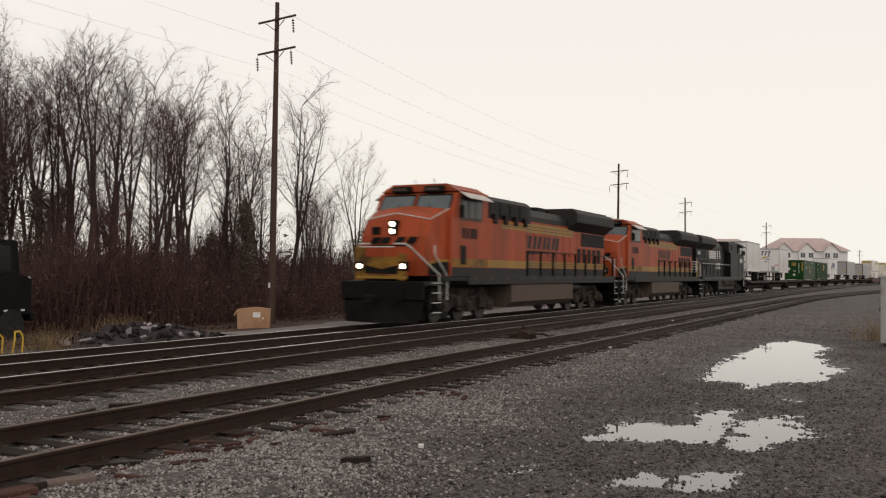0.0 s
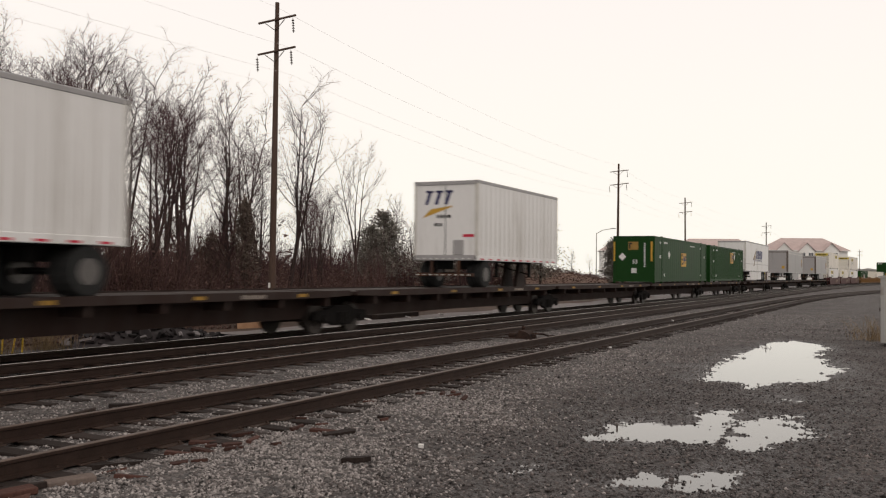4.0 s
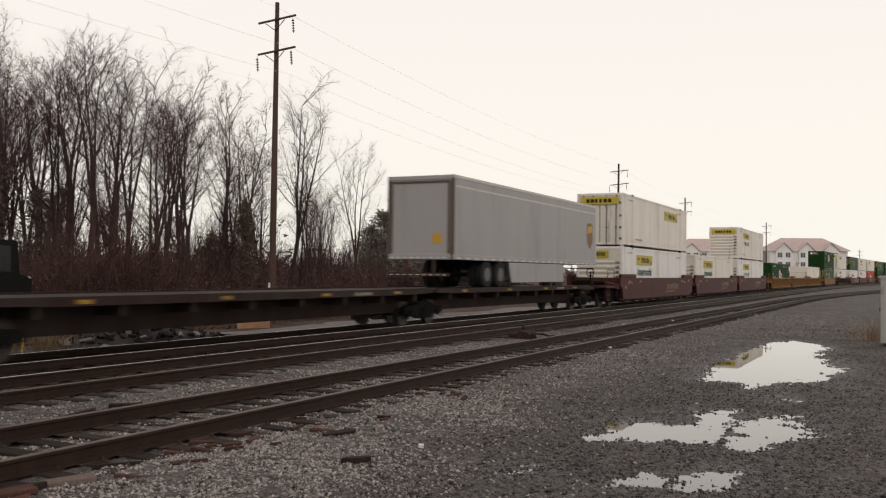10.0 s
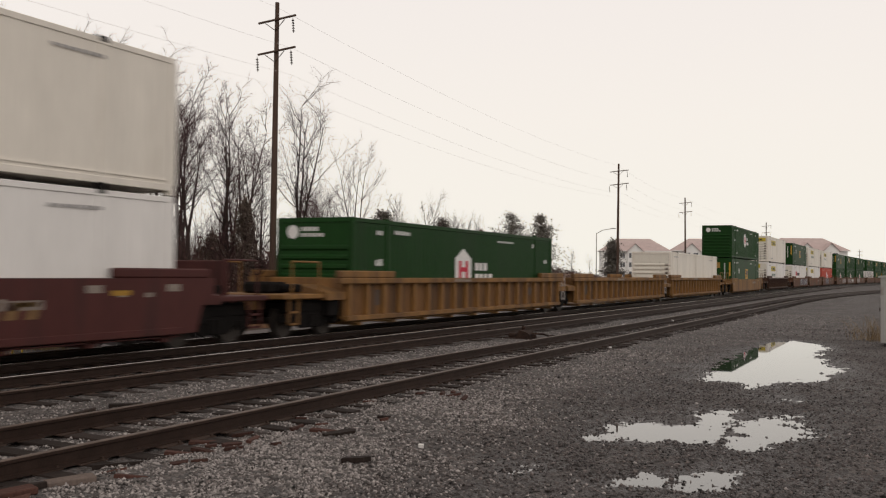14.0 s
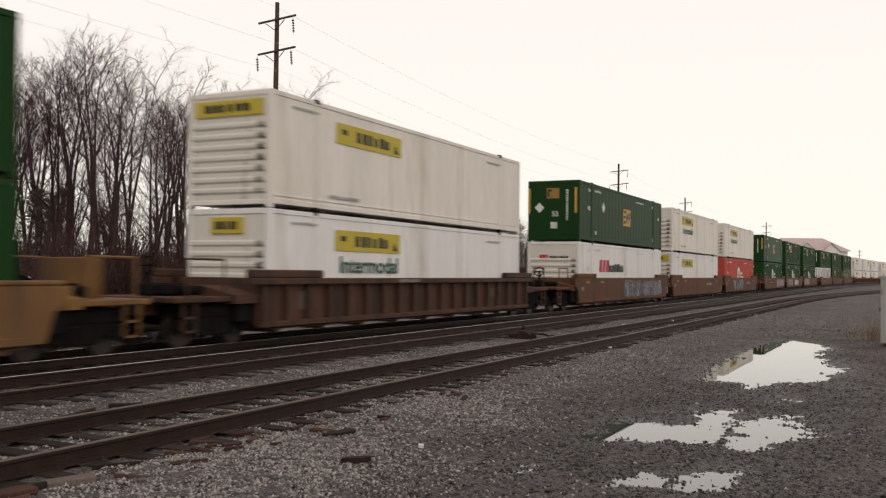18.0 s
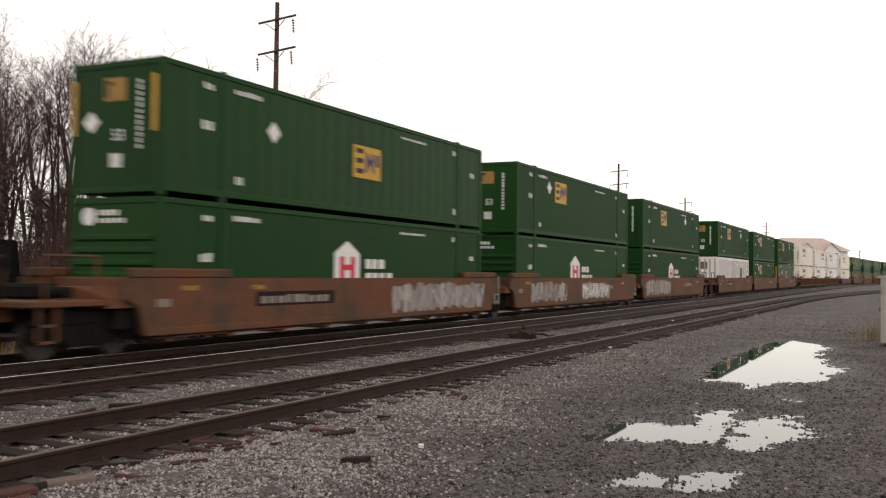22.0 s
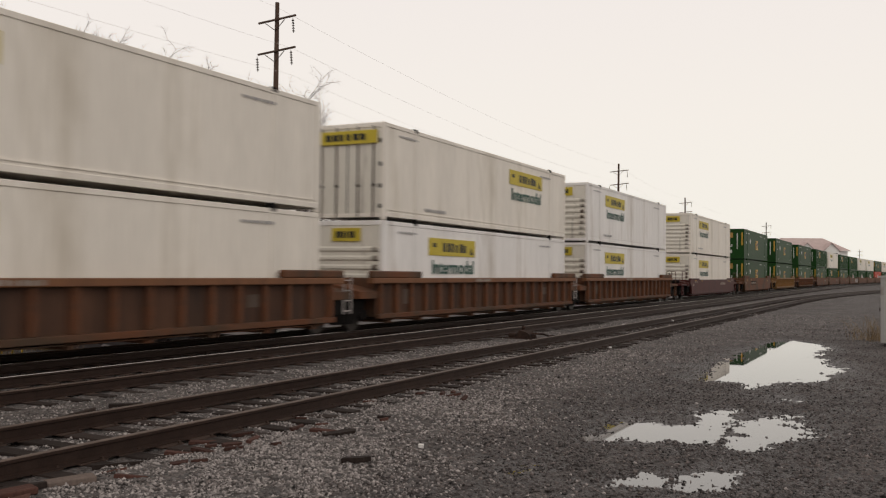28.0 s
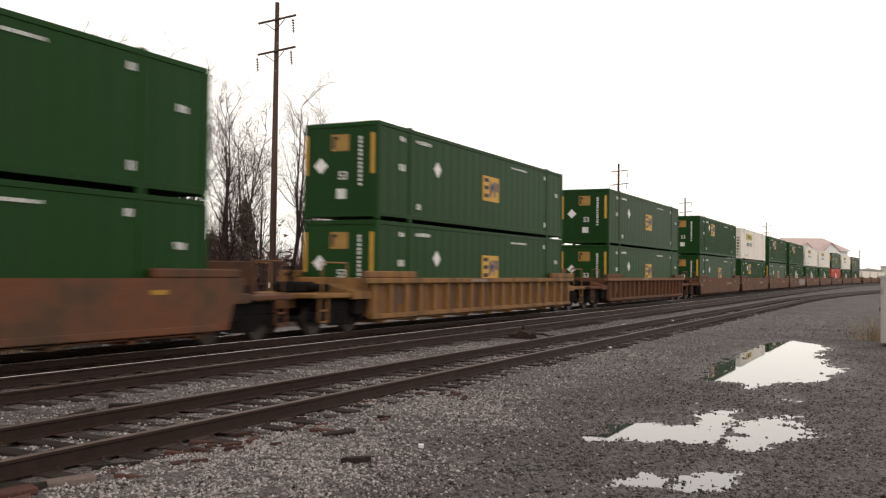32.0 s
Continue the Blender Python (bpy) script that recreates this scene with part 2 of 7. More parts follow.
M_tank = mat("dusty_fuel_tank", (0.105, 0.076, 0.06), 0.7, scale=1.2, var=0.3, fine=25, bump=0.1, dirt=(0.07, 0.055, 0.05), dirt_amount=0.35, streak=True)
M_glass = mat("cab_window_glass", (0.10, 0.12, 0.13), 0.08, spec=0.5, scale=1, var=0.15, fine=4, bump=0.0)
M_rod = mat("pale_handrail_paint", (0.55, 0.52, 0.48), 0.5, scale=5, var=0.2, bump=0.0)
M_truck = mat("grimy_cast_steel", (0.011, 0.0095, 0.009), 0.85, 0.0, spec=0.08, scale=4, var=0.4, fine=30, bump=0.3)
M_dusttruck = mat("dusty_cast_steel", (0.02, 0.016, 0.014), 0.85, 0.0, spec=0.1, scale=4, var=0.45, fine=30, bump=0.3, dirt=(0.085, 0.066, 0.055), dirt_amount=0.55, dirt_scale=2.4)
M_wheel = mat("worn_wheel_steel", (0.06, 0.05, 0.045), 0.45, 0.6, scale=4, var=0.3, fine=30, bump=0.1)
M_tyre = mat("black_tyre_rubber", (0.02, 0.02, 0.02), 0.85, scale=6, var=0.3, bump=0.2)
M_rim = mat("grimy_wheel_rim", (0.13, 0.12, 0.115), 0.45, 0.5, scale=6, var=0.2, bump=0.1)
M_brown = mat("brown_well_car_paint", (0.155, 0.057, 0.026), 0.72, scale=0.9, var=0.35, fine=25, bump=0.15, dirt=(0.068, 0.042, 0.027), dirt_amount=0.75, dirt_scale=0.9, per_object=0.12)
M_faint = mat("faded_stencil", (0.26, 0.22, 0.19), 0.7, scale=9, var=0.3, fine=60, bump=0.0)
M_maroon = mat("maroon_well_car_paint", (0.075, 0.022, 0.0195), 0.6, scale=1.2, var=0.25, fine=25, bump=0.1, dirt=(0.03, 0.014, 0.013), dirt_amount=0.4, streak=True)
M_yellowcar = mat("ochre_well_car_paint", (0.235, 0.12, 0.04), 0.65, scale=1.2, var=0.35, fine=25, bump=0.12, dirt=(0.11, 0.06, 0.032), dirt_amount=0.6, dirt_scale=1.8, streak=True)
# panel paints: grime streaks, plus the shade between ribs put into the base colour
M_brownpanel = mat("sooty_shaded_brown_panel_paint", (0.085, 0.042, 0.026), 0.75, scale=1.2, var=0.4, fine=20, bump=0.15, dirt=(0.04, 0.026, 0.02), dirt_amount=0.55, dirt_scale=1.6, streak=True)
M_yellowpanel = mat("grimy_shaded_ochre_panel_paint", (0.17, 0.085, 0.034), 0.7, scale=1.4, var=0.4, fine=25, bump=0.15, dirt=(0.075, 0.042, 0.026), dirt_amount=0.65, dirt_scale=1.8, streak=True)
M_rust = mat("dark_rusty_car_paint", (0.085, 0.04, 0.024), 0.7, scale=1.2, var=0.35, fine=25, bump=0.15, dirt=(0.035, 0.022, 0.018), dirt_amount=0.6, dirt_scale=2.0, streak=True)
M_spine = mat("sooty_brown_deck_steel", (0.028, 0.015, 0.012), 0.7, scale=1.2, var=0.35, fine=25, bump=0.15, dirt=(0.035, 0.026, 0.023), dirt_amount=0.45, streak=True)
M_graf = mat("faded_grey_spray_paint", (0.33, 0.295, 0.28), 0.7, scale=3, var=0.25, fine=20, bump=0.0, island=0.35)
M_grime = mat("grimy_end_steel", (0.024, 0.015, 0.0125), 0.85, spec=0.1, scale=2, var=0.4, fine=25, bump=0.2, dirt=(0.018, 0.015, 0.014), dirt_amount=0.55)
M_endrust = mat("rust_streaked_pale_paint", (0.68, 0.64, 0.57), 0.6, scale=1.0, var=0.1, fine=25, bump=0.05, dirt=(0.07, 0.045, 0.03), dirt_amount=0.22, dirt_scale=1.6, streak=True)
M_chord = mat("ochre_brown_sill_paint", (0.19, 0.085, 0.042), 0.65, scale=1.2, var=0.3, fine=25, bump=0.12, dirt=(0.09, 0.045, 0.028), dirt_amount=0.4, streak=True)
M_graf3 = mat("dull_violet_spray_paint", (0.15, 0.14, 0.17), 0.7, scale=3, var=0.4, fine=20, bump=0.0)
M_graf2 = mat("dark_violet_spray_paint", (0.085, 0.074, 0.098), 0.7, scale=3, var=0.25, fine=20, bump=0.0, island=0.4)
M_lamp = glow("lit_headlamp", (1.0, 0.86, 0.62), 9.0)


# ---- mesh building ----
class Shape:
    """Gathers faces of one mesh."""

    def __init__(self):
        self.v, self.f = [], []

    def add(self, pts, faces):
        k = len(self.v)
        self.v += [tuple(p) for p in pts]
        self.f += [tuple(k + i for i in q) for q in faces]
        return self

    def box(self, x0, x1, y0, y1, z0, z1, c=0.0):
        x0, x1, y0, y1, z0, z1 = min(x0, x1), max(x0, x1), min(y0, y1), max(y0, y1), min(z0, z1), max(z0, z1)
        c = min(c, (x1 - x0) * 0.45, (y1 - y0) * 0.45, (z1 - z0) * 0.45)
        if c <= 0:
            p = [(x, y, z) for x in (x0, x1) for y in (y0, y1) for z in (z0, z1)]
            return self.add(p, [(0, 1, 3, 2), (4, 6, 7, 5), (0, 4, 5, 1), (2, 3, 7, 6), (0, 2, 6, 4), (1, 5, 7, 3)])
        p = []
        for sx in (0, 1):
            for sy in (0, 1):
                for sz in (0, 1):
                    x, y, z = (x0, x1)[sx], (y0, y1)[sy], (z0, z1)[sz]
                    xi, yi, zi = (x0 + c, x1 - c)[sx], (y0 + c, y1 - c)[sy], (z0 + c, z1 - c)[sz]
                    p += [(x, yi, zi), (xi, y, zi), (xi, yi, z)]
        i = lambda a, b, d, k: 3 * (4 * a + 2 * b + d) + k
        f = []
        for s in (0, 1):
            f.append((i(s, 0, 0, 0), i(s, 1, 0, 0), i(s, 1, 1, 0), i(s, 0, 1, 0)))
            f.append((i(0, s, 0, 1), i(1, s, 0, 1), i(1, s, 1, 1), i(0, s, 1, 1)))
            f.append((i(0, 0, s, 2), i(1, 0, s, 2), i(1, 1, s, 2), i(0, 1, s, 2)))
            for q in (0, 1):
                f.append((i(s, q, 0, 0), i(s, q, 0, 1), i(s, q, 1, 1), i(s, q, 1, 0)))
                f.append((i(s, 0, q, 0), i(s, 0, q, 2), i(s, 1, q, 2), i(s, 1, q, 0)))
                f.append((i(0, s, q, 1), i(0, s, q, 2), i(1, s, q, 2), i(1, s, q, 1)))
        f += [(k, k + 1, k + 2) for k in range(0, 24, 3)]
        return self.add(p, f)

    def prism(self, profile, axis, a0, a1):
        """A closed outline pushed along an axis: 'x' takes (y, z), 'y' takes (x, z), 'z' takes (x, y)."""
        put = {"x": lambda p, a: (a, p[0], p[1]), "y": lambda p, a: (p[0], a, p[1]), "z": lambda p, a: (p[0], p[1], a)}[axis]
        n = len(profile)
        pts = [put(p, a0) for p in profile] + [put(p, a1) for p in profile]
        return self.add(pts, [tuple(range(n)), tuple(range(2 * n - 1, n - 1, -1))] + [(i, (i + 1) % n, n + (i + 1) % n, n + i) for i in range(n)])

    def tube(self, p0, p1, r0, r1=None, n=8, caps=True):
        r1 = r0 if r1 is None else r1
        a, b = Vector(p0), Vector(p1)
        d = (b - a).normalized()
        s = d.orthogonal().normalized()
        t = d.cross(s)
        ring = [(s * math.cos(6.2832 * k / n) + t * math.sin(6.2832 * k / n)) for k in range(n)]
        pts = [a + q * r0 for q in ring] + [b + q * r1 for q in ring]
        f = [(k, (k + 1) % n, n + (k + 1) % n, n + k) for k in range(n)]
        if caps:
            f += [tuple(range(n)), tuple(range(2 * n - 1, n - 1, -1))]
        return self.add(pts, f)

    def pipe(self, points, r, n=6):
        for p, q in zip(points, points[1:]):
            self.tube(p, q, r, n=n)
        return self

    def mesh(self, name, tidy=True):
        me = bpy.data.meshes.new(name)
        me.from_pydata(self.v, [], self.f)
        if tidy:
            bm = bmesh.new()
            bm.from_mesh(me)
            bmesh.ops.recalc_face_normals(bm, faces=bm.faces)
            bm.to_mesh(me)
            bm.free()
        return me


SMALL = {"stencilling", "reflective_tape", "sill_reflector", "number_bars", "dark_wording", "white_wording", "small_wording", "reflector", "crown", "rubble_base", "sprayed_letter", "sprayed_outline", "graffiti"}


def part(name, shape, material, parent=None, label="", at=None):
    me = shape.mesh(name) if isinstance(shape, Shape) else shape
    if not me.materials:
        me.materials.append(material)
    ob = new(name, me)
    if parent is not None:
        ob.parent = parent
    if at is not None:
        ob.matrix_basis = at
    if label:
        tagged(ob, label)
    if name in SMALL:
        tagged(ob, kind="stuff")
    return ob


def thing(name, label, category, group="", kind="", at=None):
    ob = tagged(new(name), label, category, group, kind)
    if at is not None:
        ob.matrix_basis = at
    return ob


def fast_mesh(name, verts, faces):
    """A mesh from arrays: verts (n, 3) and faces (m, k)."""
    verts, faces = np.asarray(verts, np.float32), np.asarray(faces, np.int32)
    me = bpy.data.meshes.new(name)
    m, k = faces.shape
    me.vertices.add(len(verts))
    me.vertices.foreach_set("co", verts.ravel())
    me.loops.add(m * k)
    me.loops.foreach_set("vertex_index", faces.ravel())
    me.polygons.add(m)
    me.polygons.foreach_set("loop_start", np.arange(0, m * k, k, dtype=np.int32))
    me.update(calc_edges=True)
    me.validate()
    return me


# ---- the plan: three tracks along +y, bending east far off; z = 0 is the top of rail ----
MAIN_X, MID_X, SIDE_X = -15.13, -11.95, -7.98


def main_bend(y):
    return 0.0 if y < 110 else (y - 110) ** 2 / 4800 if y < 420 else 20.02 + (y - 420) * 0.1292


def side_bend(y):
    return 0.0 if y < 65 else (y - 65) ** 2 / 1000 if y < 180 else 13.2 + (y - 180) * 0.23


PUDDLES = [  # rough outlines on the plan
    [(-3.5, 17.9), (-3.6, 18.9), (-3.9, 21.75), (-3.88, 24.7), (-3.95, 29.1), (-3.28, 30.9), (-2.0, 29.4), (-1.95, 24.9), (-1.27, 21.4), (-1.45, 19.3), (-2.14, 18.15), (-2.4, 17.0), (-2.8, 17.8)],
    [(-3.5, 10.85), (-3.52, 11.75), (-3.31, 12.8), (-2.9, 12.4), (-2.42, 12.45), (-2.7, 13.4), (-2.6, 14.1), (-2.22, 14.3), (-2.14, 12.9), (-2.06, 11.9), (-1.97, 11.25), (-2.57, 11.1), (-3.2, 10.85)],
    [(-2.0, 12.9), (-1.82, 13.8), (-1.47, 14.15), (-1.38, 13.4), (-1.03, 12.7), (-1.32, 11.8), (-1.41, 11.4), (-1.67, 11.05), (-1.93, 11.25), (-2.05, 11.9)],
    [(-2.5, 8.57), (-2.47, 9.0), (-2.32, 9.25), (-2.14, 9.1), (-2.12, 8.8)],
    [(-1.95, 8.82), (-2.01, 9.23), (-1.9, 9.57), (-1.53, 9.76), (-1.49, 9.45), (-1.58, 8.85), (-1.85, 8.75)],
    [(-3.53, 8.66), (-3.56, 8.95), (-3.42, 9.2), (-3.35, 8.9)],
    [(-1.82, 15.6), (-1.7, 15.9), (-1.6, 15.8), (-1.68, 15.5)],
]
WET = (-2.45, 15.0)  # middle of the damp hollow that holds the puddles
WATER_Z = -0.268


def inside(x, y, poly):
    """Distance to an outline, positive within it."""
    best = np.full(x.shape, 1e9)
    odd = np.zeros(x.shape, bool)
    for (ax, ay), (bx, by) in zip(poly, poly[1:] + poly[:1]):
        ex, ey = bx - ax, by - ay
        k = np.clip(((x - ax) * ex + (y - ay) * ey) / (ex * ex + ey * ey), 0, 1)
        best = np.minimum(best, np.hypot(x - ax - k * ex, y - ay - k * ey))
        with np.errstate(divide="ignore", invalid="ignore"):
            odd ^= ((ay > y) != (by > y)) & (x < ex * (y - ay) / (ey if ey else 1e-9) + ax)
    return np.where(odd, best, -best)


def lattice(x, y, s, seed):
    """Value noise in -1..1."""
    x, y = x * s + 31.7 * seed, y * s + 17.3 * seed
    xi, yi = np.floor(x), np.floor(y)
    fx, fy = x - xi, y - yi
    fx, fy = fx * fx * (3 - 2 * fx), fy * fy * (3 - 2 * fy)
    rnd = lambda a, b: np.modf(np.abs(np.sin(a * 127.1 + b * 311.7 + seed * 74.7) * 43758.5453))[0]
    top = rnd(xi, yi) * (1 - fx) + rnd(xi + 1, yi) * fx
    low = rnd(xi, yi + 1) * (1 - fx) + rnd(xi + 1, yi + 1) * fx
    return 2 * (top * (1 - fy) + low * fy) - 1


def shore(x, y):
    """How far inside the ragged edge of standing water a place lies, in metres."""
    out = np.full(x.shape, -5.0)
    near = (x > -8) & (x < 3) & (y > 4) & (y < 38)
    a, b = x[near], y[near]
    d = np.full(a.shape, -5.0)
    for poly in PUDDLES:
        d = np.maximum(d, inside(a, b, poly))
    far = np.clip(b / 13, 0.7, 1.6)
    rag = 0.07 * lattice(a, b, 2.3, 1) + 0.10 * lattice(a, b, 5.2, 2) + 0.10 * lattice(a, b, 11.0, 3) + 0.09 * lattice(a, b, 23.0, 4)
    d = d + 0.008 + rag * far
    bar = np.abs(a + 2.03 + 0.055 * (b - 12.0) + 0.03 * lattice(a, b, 3.0, 6))
    d = d - 0.15 * np.exp(-(bar / 0.035) ** 2) * (0.6 + lattice(a, b, 8.0, 6)) * (np.abs(b - 12.6) < 1.8)
    d = d - 0.7 * np.clip(lattice(a, b, 7.0, 9) - 0.5, 0, 1) * (d > -0.05) * np.clip(1.2 - d / 0.45, 0.0, 1)
    out[near] = d
    return out


def damp(x, y):
    """0 on dry ballast, 1 in the soaked hollow round the puddles."""
    q = np.hypot((x - WET[0] + 0.03 * (y - WET[1])) / 2.5, (y - WET[1]) / 14.0) + 0.16 * wobble(x, y, 0.9, 6) + 0.1 * wobble(x, y, 2.4, 7)
    return np.clip((1.25 - q) / 0.5, 0, 1)


def wobble(x, y, s, seed=0.0):
    """A cheap smooth noise in -1..1 over arrays."""
    x, y = x * s + seed * 13.7, y * s - seed * 7.1
    return (np.sin(x * 1.7 + 1.3 * np.sin(y * 1.1 + 0.4)) + np.sin(y * 2.1 + 1.7 * np.sin(x * 1.3 + 2.0)) + np.sin((x + y) * 1.27 + np.sin(x * 2.3 - y * 1.9))) / 3


def height(x, y):
    d = shore(x, y)
    calm = np.clip(-d / 0.7, 0.12, 1)
    z = -0.225 + calm * (0.016 * wobble(x, y, 1.1) + 0.014 * wobble(x, y, 4.3, 1) + 0.013 * wobble(x, y, 9.0, 2) + 0.009 * wobble(x, y, 23.0, 5))
    bed = np.clip((x + 17.6) / 1.2, 0, 1) * np.clip((-5.3 - x + 0 * y) / 1.3, 0, 1)
    z = z + 0.02 * bed
    ease = np.clip(1 + d / 0.8, 0, 1)
    z = z - 0.022 * damp(x, y) - 0.022 * ease * ease - 0.012 * np.clip(d / 0.06, 0, 1) - 0.02 * np.clip(d / 0.5, 0, 1)
    west = np.clip((-18.2 - x) / 4.0, 0, 1)
    z = z - 0.05 * west + 0.08 * west * wobble(x, y, 0.35, 3)
    far = np.clip((-30 - x) / 30, 0, 1)
    return z + far * (0.5 + 0.5 * wobble(x, y, 0.05, 4))


def spread(points):
    out = []
    for (a, b, step) in points:
        out += list(np.arange(a, b, step))
    return np.array(out + [points[-1][1]])


gx = spread([(-4000, -400, 400), (-400, -100, 30), (-100, -30, 5), (-30, -10, 0.8), (-10, -5, 0.25), (-5, 0.2, 0.04), (0.2, 6, 0.4), (6, 40, 4), (40, 400, 40), (400, 4000, 400)])
gy = spread([(-600, -40, 70), (-40, 0, 5), (0, 7, 0.4), (7, 16, 0.06), (16, 32, 0.1), (32, 60, 1.2), (60, 220, 8), (220, 800, 40), (800, 4600, 400)])
GX, GY = np.meshgrid(gx, gy)
nx, ny = len(gx), len(gy)
k = (np.arange(ny - 1)[:, None] * nx + np.arange(nx - 1)[None, :]).ravel()
near = (np.abs(GX + 3) < 9) & (GY > 2) & (GY < 40)
dry = np.clip(-shore(GX, GY) / 0.3, 0.25, 1)
rough = np.where(near, dry * (np.random.default_rng(21).normal(0, 0.006, GX.shape) + np.random.default_rng(22).exponential(0.004, GX.shape)), 0)
ground = new("ground", fast_mesh("ground", np.stack([GX.ravel(), GY.ravel(), (height(GX, GY) + rough).ravel()], 1), np.stack([k, k + 1, k + nx + 1, k + nx], 1)))
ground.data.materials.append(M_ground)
ground.data.polygons.foreach_set("use_smooth", [True] * len(ground.data.polygons))
tagged(ground, "dark wet crushed-stone yard ground beside the railway tracks", "ground", kind="structure")

for polys in (PUDDLES[:1], PUDDLES[1:3], PUDDLES[3:5], PUDDLES[5:6], PUDDLES[6:]):
    ends = [p for poly in polys for p in poly]
    x0, x1 = min(p[0] for p in ends) - 0.4, max(p[0] for p in ends) + 0.4
    y0, y1 = min(p[1] for p in ends) - 0.4, max(p[1] for p in ends) + 0.4
    pd = part("puddle", Shape().add([(x0, y0, WATER_Z), (x1, y0, WATER_Z), (x1, y1, WATER_Z), (x0, y1, WATER_Z)], [(0, 1, 2, 3)]), M_water)
    tagged(pd, "shallow rain puddle mirroring the pale sky on gravel", "puddle", "puddles in the yard")


# ---- stones: low rocks scattered by area ----
def rocks(name, areas, material, label, seed, size=(0.018, 0.045), share=None):
    rng = np.random.default_rng(seed)
    base = np.array([(1, 0, 0), (-1, 0, 0), (0, 1, 0), (0, -1, 0), (0, 0, 1), (0, 0, -1)], float)
    tri = np.array([(0, 2, 4), (2, 1, 4), (1, 3, 4), (3, 0, 4), (2, 0, 5), (1, 2, 5), (3, 1, 5), (0, 3, 5)])
    P = []
    for x0, x1, y0, y1, per in areas:
        n = int((x1 - x0) * (y1 - y0) * per)
        P.append(np.stack([rng.uniform(x0, x1, n), rng.uniform(y0, y1, n)], 1))
    P = np.concatenate(P)
    keep = rng.uniform(0, 1, len(P)) < np.clip(0.40 - shore(P[:, 0], P[:, 1]) / 0.9, 0.012, 1) * np.clip(0.85 + 0.5 * wobble(P[:, 0], P[:, 1], 0.9, 3), 0.35, 1)
    if share:
        keep &= rng.uniform(0, 1, len(P)) < share(P[:, 0], P[:, 1])
    P = P[keep]
    n = len(P)
    r = size[0] + (size[1] - size[0]) * rng.uniform(0, 1, n) ** 1.6
    z = height(P[:, 0], P[:, 1]) + r * 0.25
    jit = base[None] * rng.uniform(0.55, 1.25, (n, 6, 1)) + rng.normal(0, 0.16, (n, 6, 3))
    th = rng.uniform(0, 6.28, n)
    c, s = np.cos(th)[:, None], np.sin(th)[:, None]
    tilt = rng.normal(0, 0.5, n)
    ct, st = np.cos(tilt)[:, None], np.sin(tilt)[:, None]
    X, Y, Z = jit[..., 0], jit[..., 1], jit[..., 2] * 0.75
    X, Z = X * ct - Z * st, X * st + Z * ct
    V = np.stack([X * c - Y * s, X * s + Y * c, Z], -1) * r[:, None, None]
    V += np.stack([P[:, 0], P[:, 1], z], 1)[:, None, :]
    F = (tri[None] + (6 * np.arange(n))[:, None, None]).reshape(-1, 3)
    ob = new(name, fast_mesh(name, V.reshape(-1, 3), F))
    ob.data.materials.append(material)
    return tagged(ob, label, "gravel", kind="stuff")


def pale_share(x, y):
    """Pale ballast thins out from the siding towards the soaked hollow, with patches."""
    return np.clip((0.75 - (x + 4.4 - 0.02 * (y - 12)) / 3.2 + 0.4 * wobble(x, y, 0.8, 8)) * (1 - 0.93 * damp(x, y)), 0.015, 1)


def dark_share(x, y):
    return np.clip((1.15 - pale_share(x, y) * 0.8) * (1 - 0.85 * damp(x, y)), 0.06, 1)


def wet_share(x, y):
    return np.clip(damp(x, y) * (0.75 + 0.5 * wobble(x, y, 1.6, 4)), 0, 1)


rocks("ballast", [(-6.9, -1.6, 4.2, 9, 2700), (-1.6, 0.6, 5, 9, 500), (-7.2, -0.4, 9, 14, 1350), (-7.2, -1.0, 14, 24, 420), (-7.0, -2.0, 24, 50, 70),
                  (-8.5, -7.45, 5.5, 24, 600), (-8.5, -7.45, 24, 60, 120), (-10.75, -9.0, 6.5, 24, 560), (-10.75, -9.0, 24, 60, 90)],
      M_stone, "loose grey crushed-stone ballast beside the siding", 1, (0.008, 0.028), pale_share)
rocks("yard_gravel", [(-6.9, 0.8, 4.2, 10, 640), (-7.0, 0.5, 10, 15, 430), (-6.8, 0.2, 15, 24, 210), (-6.4, 0.5, 24, 40, 60)],
      M_stone_dark, "damp brown-grey gravel round the puddles", 2, (0.010, 0.032), dark_share)
rocks("wet_gravel", [(-5.4, 0.8, 6.0, 12, 1300), (-5.2, 0.5, 12, 18, 750), (-5.0, 0.3, 18, 32, 240)],
      M_stone_wet, "dark soaked gravel between the puddles", 4, (0.009, 0.025), wet_share)
rocks("oily_ballast", [(-12.55, -11.35, 8, 30, 120), (-15.75, -14.55, 10, 34, 90), (-14.2, -12.85, 9, 32, 90), (-17.6, -16.0, 10, 36, 60), (-12.6, -10.6, 30, 60, 40)],
      M_stone_oily, "dark oil-stained ballast between the rails", 3, (0.02, 0.045))


# ---- tracks ----
def along(y0, y1, centre, bend, near):
    ys = list(np.arange(y0, y1, near)) + [y1]
    return [(centre + bend(y), y) for y in ys]


